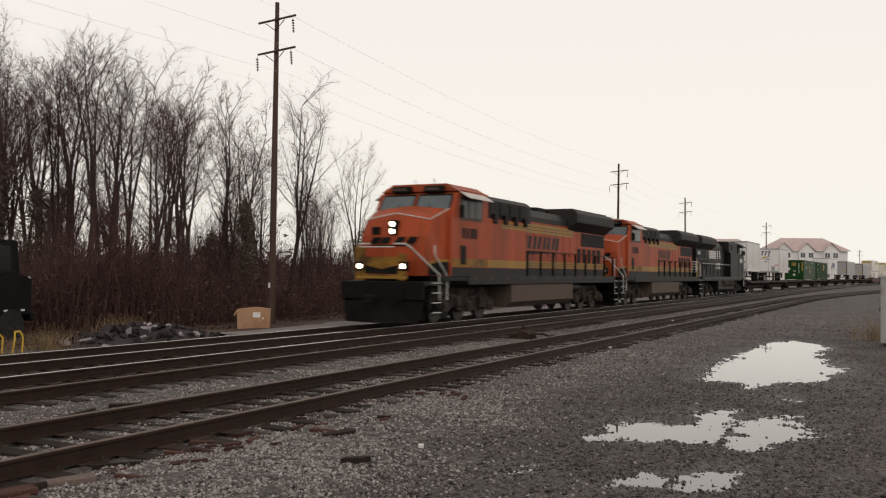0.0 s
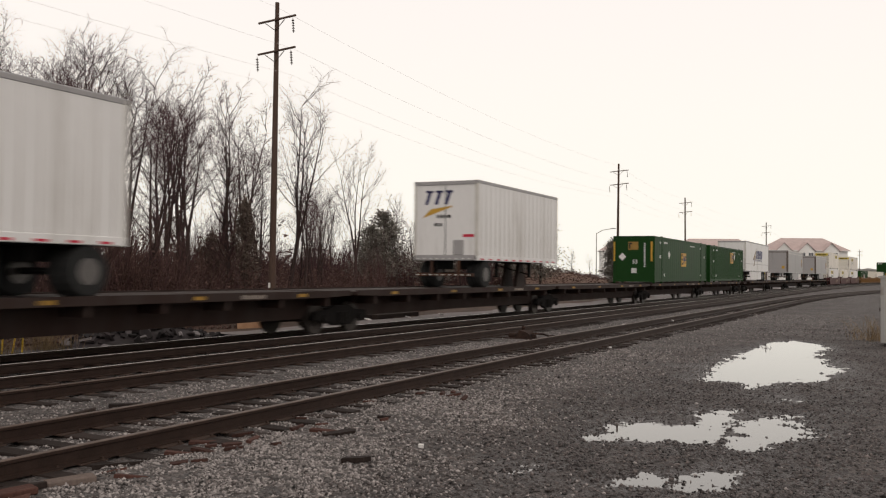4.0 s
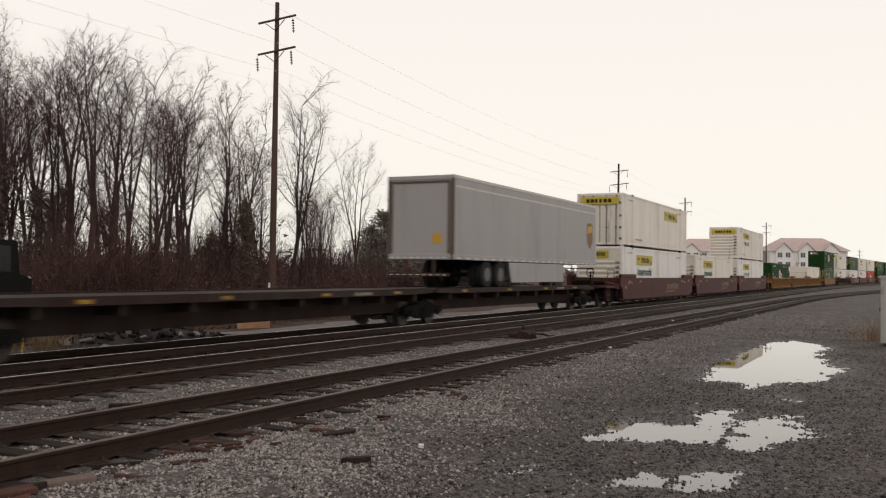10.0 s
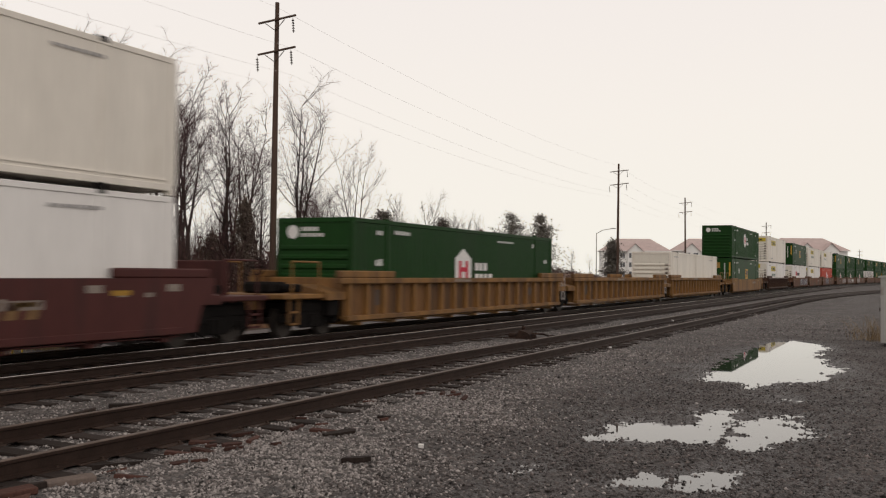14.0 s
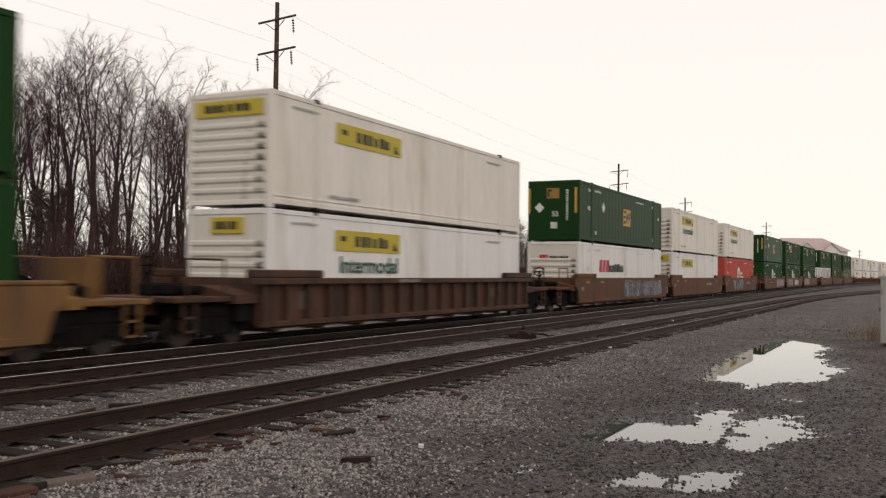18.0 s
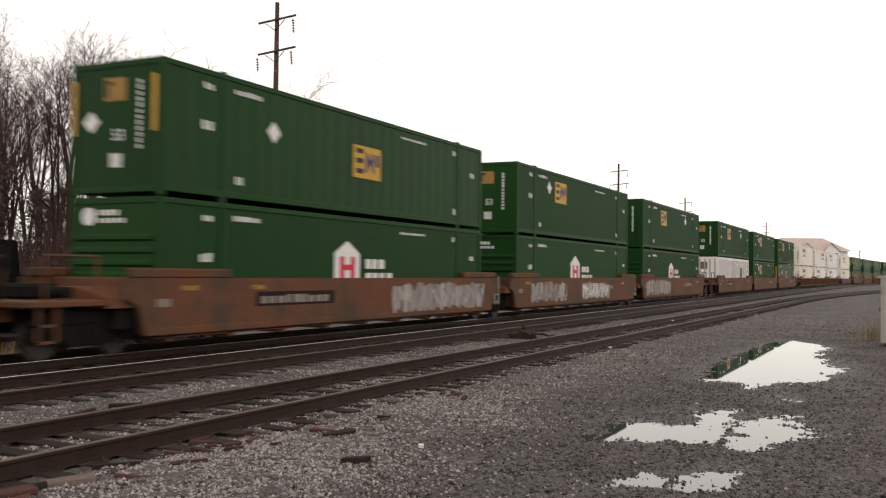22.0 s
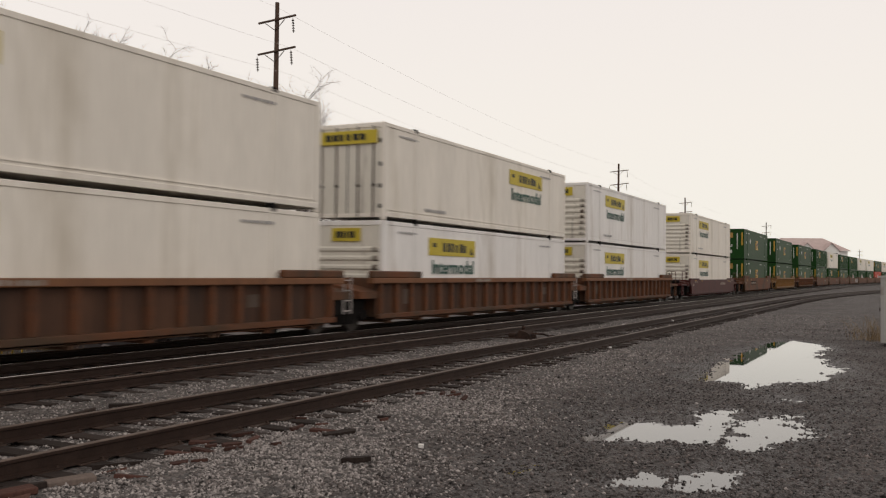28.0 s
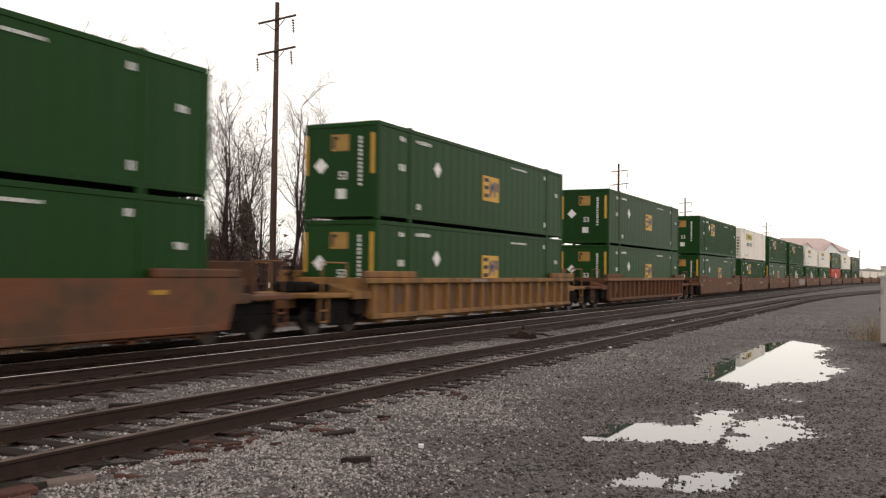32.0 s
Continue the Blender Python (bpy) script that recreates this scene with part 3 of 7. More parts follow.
def rail(name, centre, off, bend, y0, y1, head, label, group):
    """Flat-bottomed rail: foot, web and head swept along the track; the worn head is a part."""
    outline = [(-0.07, -0.172), (0.07, -0.172), (0.07, -0.160), (0.012, -0.138), (0.012, -0.048), (0.036, -0.036), (0.036, -0.006), (-0.036, -0.006), (-0.036, -0.036), (-0.012, -0.048), (-0.012, -0.138), (-0.07, -0.160)]
    cap = [(-0.036, -0.006), (0.036, -0.006), (0.034, 0.0), (0.022, 0.004), (-0.022, 0.004), (-0.034, 0.0)]
    pts = along(y0, y1, centre + off, bend, 9.0)
    ob = thing(name, label, "rail", group, "structure")
    for nm, prof, m in (("rail_web", outline, M_rail), ("rail_head", cap, head)):
        n, s = len(prof), Shape()
        for x, y in pts:
            s.v += [(x + px, y, pz) for px, pz in prof]
        for i in range(len(pts) - 1):
            s.f += [(i * n + j, i * n + (j + 1) % n, (i + 1) * n + (j + 1) % n, (i + 1) * n + j) for j in range(n)]
        part(nm, s, m, ob)
    return ob


for off in (-0.7525, 0.7525):
    rail("rail", MAIN_X, off, main_bend, -60, 420, M_railtop, "dark steel rail with a bright worn head on the main track", "rails of the main track")
    rail("rail", MID_X, off, main_bend, -60, 420, M_railtop if off < 0 else M_railrust, "brown steel rail of the middle track", "rails of the middle track")
    rail("rail", SIDE_X, off, side_bend, -60, 300, M_railrust, "rusty brown steel rail of the siding", "rails of the siding")


def ties(centre, bend, y0, y1, y2, label, seed):
    """Sleepers: nearby ones one by one under a row, the far ones as one mesh."""
    rng = random.Random(seed)
    row = thing("sleepers", label, "sleepers", kind="structure")
    metal = Shape()
    one = Shape().box(-1.3, 1.3, -0.115, 0.115, -0.09, 0.09, 0.012).mesh("sleeper")
    plate = Shape().box(-0.11, 0.11, -0.17, 0.17, 0.088, 0.1).box(-0.1, -0.075, -0.13, -0.1, 0.098, 0.13).box(0.075, 0.1, 0.1, 0.13, 0.098, 0.13).mesh("tie_plate")
    far = Shape()
    y = y0
    while y < y2:
        x = centre + bend(y) + rng.uniform(-0.07, 0.07)
        if y < y1:
            sl = part("sleeper", one, M_tie, row, at=pose(x, y, -0.272 + rng.uniform(-0.008, 0.008), 0, 0, rng.uniform(-1.5, 1.5)))
            for off in (-0.7525, 0.7525):
                if centre == SIDE_X:
                    part("tie_plate", plate, M_plate, sl, at=pose(off, 0, 0))
                else:
                    metal.box(x + off - 0.17, x + off + 0.17, y - 0.1, y + 0.1, -0.186, -0.172)
        else:
            far.box(x - 1.3, x + 1.3, y - 0.115, y + 0.115, -0.36, -0.183)
        y += 0.53 + rng.uniform(-0.03, 0.03)
    ob = part("sleepers_far", far.mesh("sleepers_far", False), M_tie_far, row)
    tagged(ob, kind="stuff")
    if metal.f:
        tagged(part("tie_plates", metal.mesh("tie_plates", False), M_plate, row), kind="stuff")


ties(SIDE_X, side_bend, 3.0, 34, 150, "dark weathered timber sleepers of the siding", 1)
ties(MID_X, main_bend, 5.0, 30, 170, "dark oily timber sleepers of the middle track", 2)
ties(MAIN_X, main_bend, 8.0, 30, 170, "dark oily timber sleepers of the main track", 3)

# ---- pale gravel path behind the main track ----
rng = random.Random(4)
lane = Shape()
ys = [21.5 + 1.0 * i for i in range(140)]
for y in ys:
    b = main_bend(y)
    lane.v += [(-18.75 + b - 0.35 * math.sin(y * 0.7) - rng.uniform(0, 0.25) - 0.02 * (y - 20), y, -0.19), (-18.0 + b, y, -0.15), (-17.0 + b + rng.uniform(0, 0.12), y, -0.17)]
for i in range(len(ys) - 1):
    lane.f += [(3 * i, 3 * i + 1, 3 * i + 4, 3 * i + 3), (3 * i + 1, 3 * i + 2, 3 * i + 5, 3 * i + 4)]
M_lane = mat("pale_crushed_limestone", (0.20, 0.178, 0.175), 0.85, scale=1.2, var=0.25, fine=30, bump=0.5)
tagged(part("path", lane, M_lane), "pale crushed-stone service path beyond the main track", "path", kind="structure")


wx, wy = np.meshgrid(np.concatenate([np.arange(-75, -30, 3.0), np.arange(-30, -17.9, 0.3)]), np.concatenate([np.arange(8, 40, 0.4), np.arange(40, 86, 2.0)]))
lift = 0.012 + 0.03 * lattice(wx, wy, 1.5, 11) * (wx < -18.6) + 0.02 * lattice(wx, wy, 4.0, 12) - 0.16 * np.clip((wx + 19.0 + 0.5 * lattice(wx, wy, 0.9, 13)) / 1.0, 0, 1) * (wx > -22)
cols_, rows_ = wx.shape[1], wx.shape[0]
k = (np.arange(rows_ - 1)[:, None] * cols_ + np.arange(cols_ - 1)[None, :]).ravel()
floor_me = fast_mesh("wood_floor", np.stack([wx.ravel(), wy.ravel(), (height(wx, wy) + 0.02 + lift).ravel()], 1), np.stack([k, k + 1, k + cols_ + 1, k + cols_], 1))
tagged(part("wood_floor", floor_me, M_floorlitter), "dark brown leaf-strewn earth at the wood's edge", "ground", kind="structure")


# ---- wooden power poles and wires ----
def power_pole(x, y, h, lean, label):
    ob = thing("power_pole", label, "utility pole", "power poles along the line", at=pose(x, y, -0.3, 0, lean, 0))
    part("pole", Shape().tube((0, 0, -0.3), (0, 0, h * 0.5), 0.132, 0.108, n=12).tube((0, 0, h * 0.5), (0, 0, h), 0.108, 0.075, n=12), M_pole, ob)
    for z, tilt, drops in ((h - 0.66, 4.5, (0.78,)), (h - 1.80, 4.8, (-0.78, 0.72))):
        arm = part("crossarm", Shape().box(-0.74, 0.92, -0.155, -0.09, -0.034, 0.034, 0.01), M_pole, ob, at=pose(0, 0, z, 0, -tilt, 0))
        part("arm_brace", Shape().pipe([(-0.42, -0.12, -0.06), (-0.02, -0.13, -0.38)], 0.016).pipe([(0.42, -0.12, -0.06), (0.02, -0.13, -0.38)], 0.016), M_plate, arm)
        for dx in drops:
            s = Shape().tube((dx, -0.12, -0.06), (dx, -0.12, -0.62), 0.012, n=5)
            for i in range(5):
                s.tube((dx, -0.12, -0.14 - i * 0.095), (dx, -0.12, -0.175 - i * 0.095), 0.03, 0.055, n=8)
            part("insulator_string", s, M_insul, arm)
    return ob


POLES = [(-20.44, 27.1, 11.71, 0.2), (-22.43, 78.3, 11.58, 0.33), (-24.61, 116.0, 11.62, -0.5), (-22.66, 173.9, 11.59, -0.15), (-14.21, 330.0, 11.0, 0.0)]
for x, y, h, lean in POLES:
    power_pole(x, y, h, lean, "tall weathered brown wooden pole with two crossarms")
part("pole_tag", Shape().box(-20.45 - 0.04, -20.45 + 0.05, 27.1 - 0.158, 27.1 - 0.15, 1.1, 1.28), M_paper, None)
tagged(bpy.data.objects["pole_tag"], "small white tag nailed to the wooden pole", "sign")
wire_points = [(-18.2, -24.0, 11.5)] + [(x, y, h) for x, y, h, _ in POLES]
for dx, dz in ((0.78, -1.75), (-0.8, -2.75), (0.75, -2.7), (0.0, -0.15)):
    s = Shape()
    for (xa, ya, ha), (xb, yb, hb) in zip(wire_points, wire_points[1:]):
        sag = 0.012 * (yb - ya)
        last = None
        for i in range(15):
            k = i / 14
            p = (xa + (xb - xa) * k + dx, ya + (yb - ya) * k - 0.12, (ha + (hb - ha) * k) - 0.3 + dz - 4 * sag * k * (1 - k))
            if last:
                s.tube(last, p, 0.0035, n=4, caps=False)
            last = p
    tagged(part("power_line", s, M_wire), "thin grey overhead power line between wooden poles", "power line", "power lines")


# ---- bare trees ----
def grow_tree(seed, h, spread_=1.0, leaders=2, counts=(9, 8, 6), fork=0.42):
    """A trunk that forks into crooked leaders, with limbs and twigs by branching; heavy limbs and fine twigs come back as two meshes."""
    rng = random.Random(seed)
    big, fine = Shape(), Shape()

    def limb(p, d, length, r, level, taper=0.8, sprout=0.15):
        n = (8, 6, 4, 2)[level]
        seg = length / n
        nodes = []
        kink = (0.036, 0.11, 0.18, 0.24)[level]
        for i in range(n):
            d = (d + Vector((rng.gauss(0, kink), rng.gauss(0, kink), rng.gauss(0, kink * 0.5) + (0.05, 0.085, 0.06, 0.02)[level]))).normalized()
            q = p + d * seg
            ra, rb = r * (1 - taper * i / n), r * (1 - taper * (i + 1) / n)
            (big if level < 2 else fine).tube(p, q, ra, rb, n=(7, 4, 3, 3)[level], caps=False)
            nodes.append((q, d, rb))
            p = q
        if level < 3 and sprout < 1:
            count = counts[level]
            for c in range(count):
                k = sprout + (1 - sprout) * (c + rng.random()) / count
                q, dd, rr = nodes[min(n - 1, int(k * n))]
                side = dd.orthogonal().normalized()
                side.rotate(Matrix.Rotation(rng.uniform(0, 6.283), 3, dd))
                ang = radians(rng.uniform(28, 54) * spread_)
                nd = (dd * math.cos(ang) + side * math.sin(ang)).normalized()
                reach = rng.uniform(*((0.28, 0.55), (0.26, 0.5), (0.28, 0.55))[level]) * (1.1 - 0.5 * k if level == 0 else 1)
                limb(q, nd, length * reach, max(rr * 0.5, (0.024, 0.0105, 0.0065)[level]), level + 1)
        return nodes[-1]

    r = h * rng.uniform(0.0105, 0.0145)
    a = rng.uniform(0, 6.283)
    start = (Vector((math.cos(a), math.sin(a), 0)) * 0.06 + Vector((0, 0, 1))).normalized()
    top, d, rr = limb(Vector((0, 0, 0)), start, h * fork, r, 0, 0.25, 1.0 if leaders > 1 else 0.5)
    for q in range(leaders):
        a += 6.283 / leaders + rng.uniform(-0.5, 0.5)
        nd = (d + Vector((math.cos(a), math.sin(a), 0)) * rng.uniform(0.08, 0.22) * spread_).normalized()
        limb(top, nd, h * (1 - fork) * rng.uniform(0.82, 1.02), rr * (0.95 if leaders == 1 else 0.78), 0, 0.85, 0.12)
    return big.mesh("trunk", False), fine.mesh("branches", False)


KINDS = [grow_tree(10 + i, 12.0, (0.85, 1.0, 1.15, 0.95, 0.8, 1.05, 0.9)[i], (2, 2, 3, 1, 2, 3, 1)[i], (11, 9, 8) if i in (3, 6) else (9, 9, 8), (0.42, 0.3, 0.36, 0.45, 0.5, 0.22, 0.38)[i]) for i in range(7)]
KINDS += [grow_tree(33, 12.0, 1.0, 3, (11, 8, 6), 0.36), grow_tree(36, 12.0, 0.8, 3, (9, 7, 6), 0.3)]


def bare_tree(i, x, y, h, turn):
    ob = thing("bare_tree", "leafless grey-brown deciduous tree in the lineside wood", "tree", "bare trees", at=Matrix.LocRotScale((x, y, -0.35), Euler((0, 0, turn)), (h / 12,) * 3))
    part("trunk", KINDS[i][0], M_bark, ob)
    part("crown", KINDS[i][1], M_twig, ob)


TREES = [(-31.0, 22.3, 10.5), (-33.6, 25.4, 11.3), (-36.5, 28.4, 12.6), (-30.0, 23.9, 9.7), (-38.7, 31.8, 12.7), (-30.3, 25.9, 10.7), (-35.2, 31.3, 13.1), (-28.3, 25.8, 11.9),
         (-37.0, 34.8, 13.8), (-29.0, 27.7, 10.8), (-31.2, 31.0, 11.8), (-26.3, 26.9, 9.8), (-35.6, 37.8, 11.6), (-27.7, 30.6, 10.9), (-25.4, 28.5, 9.4), (-29.1, 34.4, 11.7)]
TREES += [(-24.8, 29.9, 10.6), (-31.8, 39.8, 12.0), (-27.2, 35.4, 10.0), (-24.75, 33.9, 11.7), (-51.8, 40.8, 13.4), (-50.2, 43.9, 14.2), (-45.3, 44.1, 13.5), (-44.8, 48.8, 13.6), (-38.8, 47.4, 11.8),
          (-35.3, 51.4, 9.3), (-28.9, 46.2, 11.3), (-38.3, 74.6, 10.3), (-42.7, 79.1, 8.6), (-36.7, 79.9, 8.4)]
TREES += [(-32.4, 23.6, 11.2), (-35.0, 27.2, 12.2), (-37.9, 29.6, 12.6), (-34.3, 29.3, 12.0), (-32.3, 28.9, 11.6), (-40.5, 34.0, 13.4), (-33.0, 34.6, 11.2), (-43.0, 41.0, 13.2), (-41.5, 45.6, 13.0)]
TREES += [(-39.5, 83.0, 9.4), (-36.2, 87.5, 8.6), (-44.0, 92.0, 9.6), (-33.6, 85.0, 7.6), (-40.0, 71.0, 9.8), (-38.0, 66.0, 9.0)]
TREES += [(-33.2, 47.6, 8.6), (-36.4, 52.9, 9.0), (-40.6, 60.2, 9.4), (-43.5, 66.0, 9.0), (-27.0, 38.6, 8.2), (-47.3, 70.4, 10.0), (-29.6, 41.8, 7.6)]
TREES += [(-28.8, 21.4, 9.6), (-30.4, 21.9, 10.4), (-34.6, 26.0, 12.4), (-32.8, 31.2, 12.6), (-26.6, 28.6, 9.6)]
TREES += [(-48.4, 143.4, 7.0), (-58.2, 183.3, 6.6), (-49.8, 198.7, 7.0), (-50.0, 220.9, 8.0), (-46.4, 267.5, 7.9), (-42.3, 291.9, 7.7), (-32.3, 319.3, 8.4)]
rng = random.Random(7)
for i, (x, y, h) in enumerate(TREES):
    bare_tree({19: 7, 13: 4, 26: 8}.get(i, (i * 3) % 7), x, y, h * (0.88 if x < -0.86 * y else 0.8), rng.uniform(0, 6.28))
for i in range(8):  # slender saplings of the wood's edge and depth
    y = rng.uniform(24, 62)
    x = -y * rng.uniform(0.72, 1.2) - rng.uniform(0, 4)
    bare_tree(rng.randrange(7), min(x, -23.5), y, rng.uniform(5.0, 8.0), rng.uniform(0, 6.28))


# ---- brush, leaf litter and dry grass ----
def sticks(name, n, place, hmin, hmax, r, material, label, category, seed, bend=0.25):
    g = np.random.default_rng(seed)
    P = np.array([place(g) for _ in range(n)])
    hh = g.uniform(hmin, hmax, n)[:, None] * P[:, 2:3]
    lean = g.normal(0, bend, (n, 2))
    mid = np.concatenate([P[:, :2] + lean * hh * 0.4, hh * 0.55 - 0.35], 1)
    tip = np.concatenate([P[:, :2] + (lean * 1.1 + g.normal(0, bend * 0.8, (n, 2))) * hh, hh - 0.35], 1)
    base = np.concatenate([P[:, :2], np.full((n, 1), -0.4)], 1)
    a = np.arange(3) * 2.0944
    ring = np.stack([np.cos(a), np.sin(a), 0 * a], 1) * r
    V = np.concatenate([base[:, None] + ring, mid[:, None] + ring * 0.7, tip[:, None] + ring * 0.25], 1)
    quads = [(i, (i + 1) % 3, 3 + (i + 1) % 3, 3 + i) for i in range(3)] + [(3 + i, 3 + (i + 1) % 3, 6 + (i + 1) % 3, 6 + i) for i in range(3)]
    F = (np.array(quads)[None] + (9 * np.arange(n))[:, None, None]).reshape(-1, 4)
    ob = new(name, fast_mesh(name, V.reshape(-1, 3), F))
    ob.data.materials.append(material)
    return tagged(ob, label, category, kind="stuff")


def wood_place(g):
    y = g.uniform(15, 75)
    x = -y * g.uniform(0.58, 1.32)
    edge = -22.5 - 1.0 * math.sin(y * 0.4)
    if x > edge:
        x = edge - g.exponential(2.0)
    return x, y, 0.75 + 0.35 * math.sin(x * 0.5 + y * 0.31) + 0.25 * math.sin(y * 0.9)


sticks("brush", 15000, wood_place, 0.8, 3.7, 0.013, M_brush, "dense leafless brown brush under the lineside trees", "brush", 5)
sticks("undergrowth", 3200, wood_place, 1.2, 4.8, 0.014, M_twig, "tangle of thin bare saplings among the trees", "brush", 6, 0.16)


def flakes(name, n, place, size, material, label, category, seed):
    """Small bent leaves at random."""
    g = np.random.default_rng(seed)
    P = np.array([place(g) for _ in range(n)])
    A = g.normal(0, 1, (n, 4, 3)) * size
    A[:, :, 2] *= 0.7
    V = P[:, None, :] + A
    F = np.arange(4 * n).reshape(n, 4)
    ob = new(name, fast_mesh(name, V.reshape(-1, 3), F))
    ob.data.materials.append(material)
    return tagged(ob, label, category, kind="stuff")


def thicket_place(g):
    x, y, k = wood_place(g)
    return x, y, -0.35 + abs(g.normal(0, 0.85)) * (0.6 + 0.7 * k)


flakes("thicket", 110000, thicket_place, 0.042, M_litter, "brown withered leaves and vines in the thicket", "thicket", 8)


def far_wood_place(g):
    y = g.uniform(40, 150)
    x = -y * g.uniform(0.62, 1.35) - 6
    if y > 78:
        x = -y * g.uniform(0.63, 1.4) - 4
    return x, y, 1.0 + 0.3 * math.sin(x * 0.3) + 0.2 * math.sin(y * 0.23)


def far_leaf_place(g):
    x, y, k = far_wood_place(g)
    return x, y, -0.3 + abs(g.normal(0, 1.5)) * k


sticks("far_wood", 9500, far_wood_place, 1.6, 5.2, 0.022, M_twig, "hazy mass of leafless saplings deep in the wood", "wood", 15, 0.12)
flakes("far_thicket", 40000, far_leaf_place, 0.15, M_litter, "brown thicket deep in the wood", "thicket", 16)


def hedge_place(g):
    y = g.uniform(84, 150)
    return -y * g.uniform(0.37, 0.68) - 3, y, 0.8 + 0.3 * math.sin(y * 0.31) + 0.3 * math.sin(y * 1.7)


def hedge_leaf_place(g):
    x, y, k = hedge_place(g)
    return x, y, -0.3 + abs(g.normal(0, 1.6)) * k


sticks("far_hedge", 8000, hedge_place, 2.0, 6.6, 0.028, M_twig, "hazy leafless scrub beyond the line", "scrub", 25, 0.14)
flakes("hedge_thicket", 24000, hedge_leaf_place, 0.15, M_litter, "brown thicket beyond the line", "thicket", 26)


def litter_place(g):
    y = g.uniform(14, 60)
    x = -19.6 - abs(g.normal(0, 3.0)) - 0.1 * (y - 20)
    return x, y, -0.27 + g.uniform(0, 0.1)


flakes("leaf_litter", 16000, litter_place, 0.035, M_litter, "brown dead leaves strewn on the ground by the wood", "leaf litter", 9)


def tuft(cx, cy, w):
    def place(g):
        return cx + g.normal(0, w), cy + g.normal(0, w), 1.0
    return place


sticks("dry_grass", 170, tuft(-18.45, 15.7, 0.28), 0.25, 0.8, 0.006, M_grass, "tuft of straw-coloured dry grass beside the tracks", "grass", 11, 0.35)
sticks("dry_grass", 160, tuft(-18.3, 13.6, 0.5), 0.2, 0.6, 0.008, M_grass, "tuft of straw-coloured dry grass beside the tracks", "grass", 12, 0.35)
sticks("dry_grass", 200, tuft(-21.0, 20.6, 0.45), 0.3, 0.8, 0.008, M_grass, "tuft of straw-coloured dry grass beside the tracks", "grass", 13, 0.35)
sticks("dry_weeds", 190, tuft(-0.95, 31.6, 0.33), 0.3, 0.95, 0.005, M_grass, "dry brown weeds beside the grey cabinet", "weeds", 14, 0.3)


# ---- evergreens ----
def conifer_mesh(seed, h, w, thick, column):
    """Needle sprays along uneven boughs, with gaps between; a column is narrow, dense and soft."""
    g = np.random.default_rng(seed)
    if column:
        n = int(9000 * thick)
        t = g.uniform(0.06, 1.0, n) ** 0.85
        ang = g.uniform(0, 6.283, n)
        lump = 0.66 + 0.26 * np.sin(t * 23 + 2.5 * np.sin(ang * 2 + seed)) + 0.26 * np.sin(ang * 3 + t * 8 + seed)
        rad = w * np.sqrt(np.clip(1 - t ** 3.5, 0, 1)) * (0.8 + 0.2 * t) * lump * g.uniform(0.1, 1.0, n) ** 0.4
        P = np.stack([np.cos(ang) * rad, np.sin(ang) * rad, t * h - 0.15 * rad + g.normal(0, 0.08, n)], 1)
        A = g.normal(0, 1, (n, 4, 3)) * np.array([0.04, 0.04, 0.03])
    else:
        boughs = int(105 * thick + 20)
        t = np.sort(g.uniform(0.22, 1.0, boughs))
        ang = g.uniform(0, 6.283, boughs)
        reach = w * (1.04 - t) ** 0.7 * g.uniform(0.45, 1.2, boughs) * 1.25
        per = 70
        k = g.uniform(0.12, 1.0, (boughs, per))
        puff = 0.16 + 0.12 * np.sin(k * 14 + ang[:, None] * 5) ** 2 + 0.05 * reach[:, None] * k
        r = reach[:, None] * k
        P = np.stack([np.cos(ang)[:, None] * r, np.sin(ang)[:, None] * r, (t * h * 0.93)[:, None] + 0.22 * r + 0.05 * r * r], -1)
        P = (P + g.normal(0, 1, P.shape) * puff[..., None] * np.array([1, 1, 0.7])).reshape(-1, 3)
        n = len(P)
        A = g.normal(0, 1, (n, 4, 3)) * np.array([0.06, 0.06, 0.045])
    return fast_mesh("needles", (P[:, None] + A).reshape(-1, 3), np.arange(4 * n).reshape(n, 4))


def conifer(seed, x, y, h, w, thick, label, column, m):
    ob = thing("evergreen_tree", label, "tree", "evergreen trees", at=pose(x, y, -0.35))
    part("trunk", Shape().tube((0, 0, 0), (0.05, 0.03, h * 0.95), h * 0.016, 0.02, n=7), M_bark, ob)
    part("crown", conifer_mesh(seed, h, w, thick, column), m, ob)


for i, (x, y, h, w, k) in enumerate([(-31.3, 75.9, 7.6, 2.7, 0.7), (-29.7, 78.9, 7.7, 2.4, 0.7), (-35.3, 60.5, 6.9, 2.9, 0.75), (-34.6, 57.5, 5.6, 2.3, 0.5), (-38.5, 76.7, 7.6, 2.5, 0.6), (-36.0, 70.0, 5.6, 2.4, 0.6), (-26.9, 92.0, 5.8, 1.5, 0.7)]):
    conifer(20 + i, x, y, h, w, k, "dusky green evergreen with a ragged crown among bare trees", False, M_needle)
for i, (x, y, h, w, k) in enumerate([(-24.2, 30.2, 4.9, 0.72, 0.8), (-33.0, 27.6, 5.4, 1.5, 0.9), (-35.8, 31.1, 5.8, 1.5, 0.9), (-30.6, 23.4, 6.2, 1.6, 0.9), (-29.1, 21.0, 6.0, 1.7, 0.9), (-27.0, 31.5, 3.6, 1.0, 0.6)]):
    conifer(40 + i, x, y, h, w, k, "dull brownish cedar with soft sparse sprays in the brush", True, M_ivy)


def bank_place(g):
    x, y = g.normal(-42, 9), g.uniform(88, 120)
    k = math.exp(-((y - 104) / 15) ** 2) * math.exp(-((x + 42) / 13) ** 2)
    return x, y, -0.55 + 2.9 * k + abs(g.normal(0, 0.25))


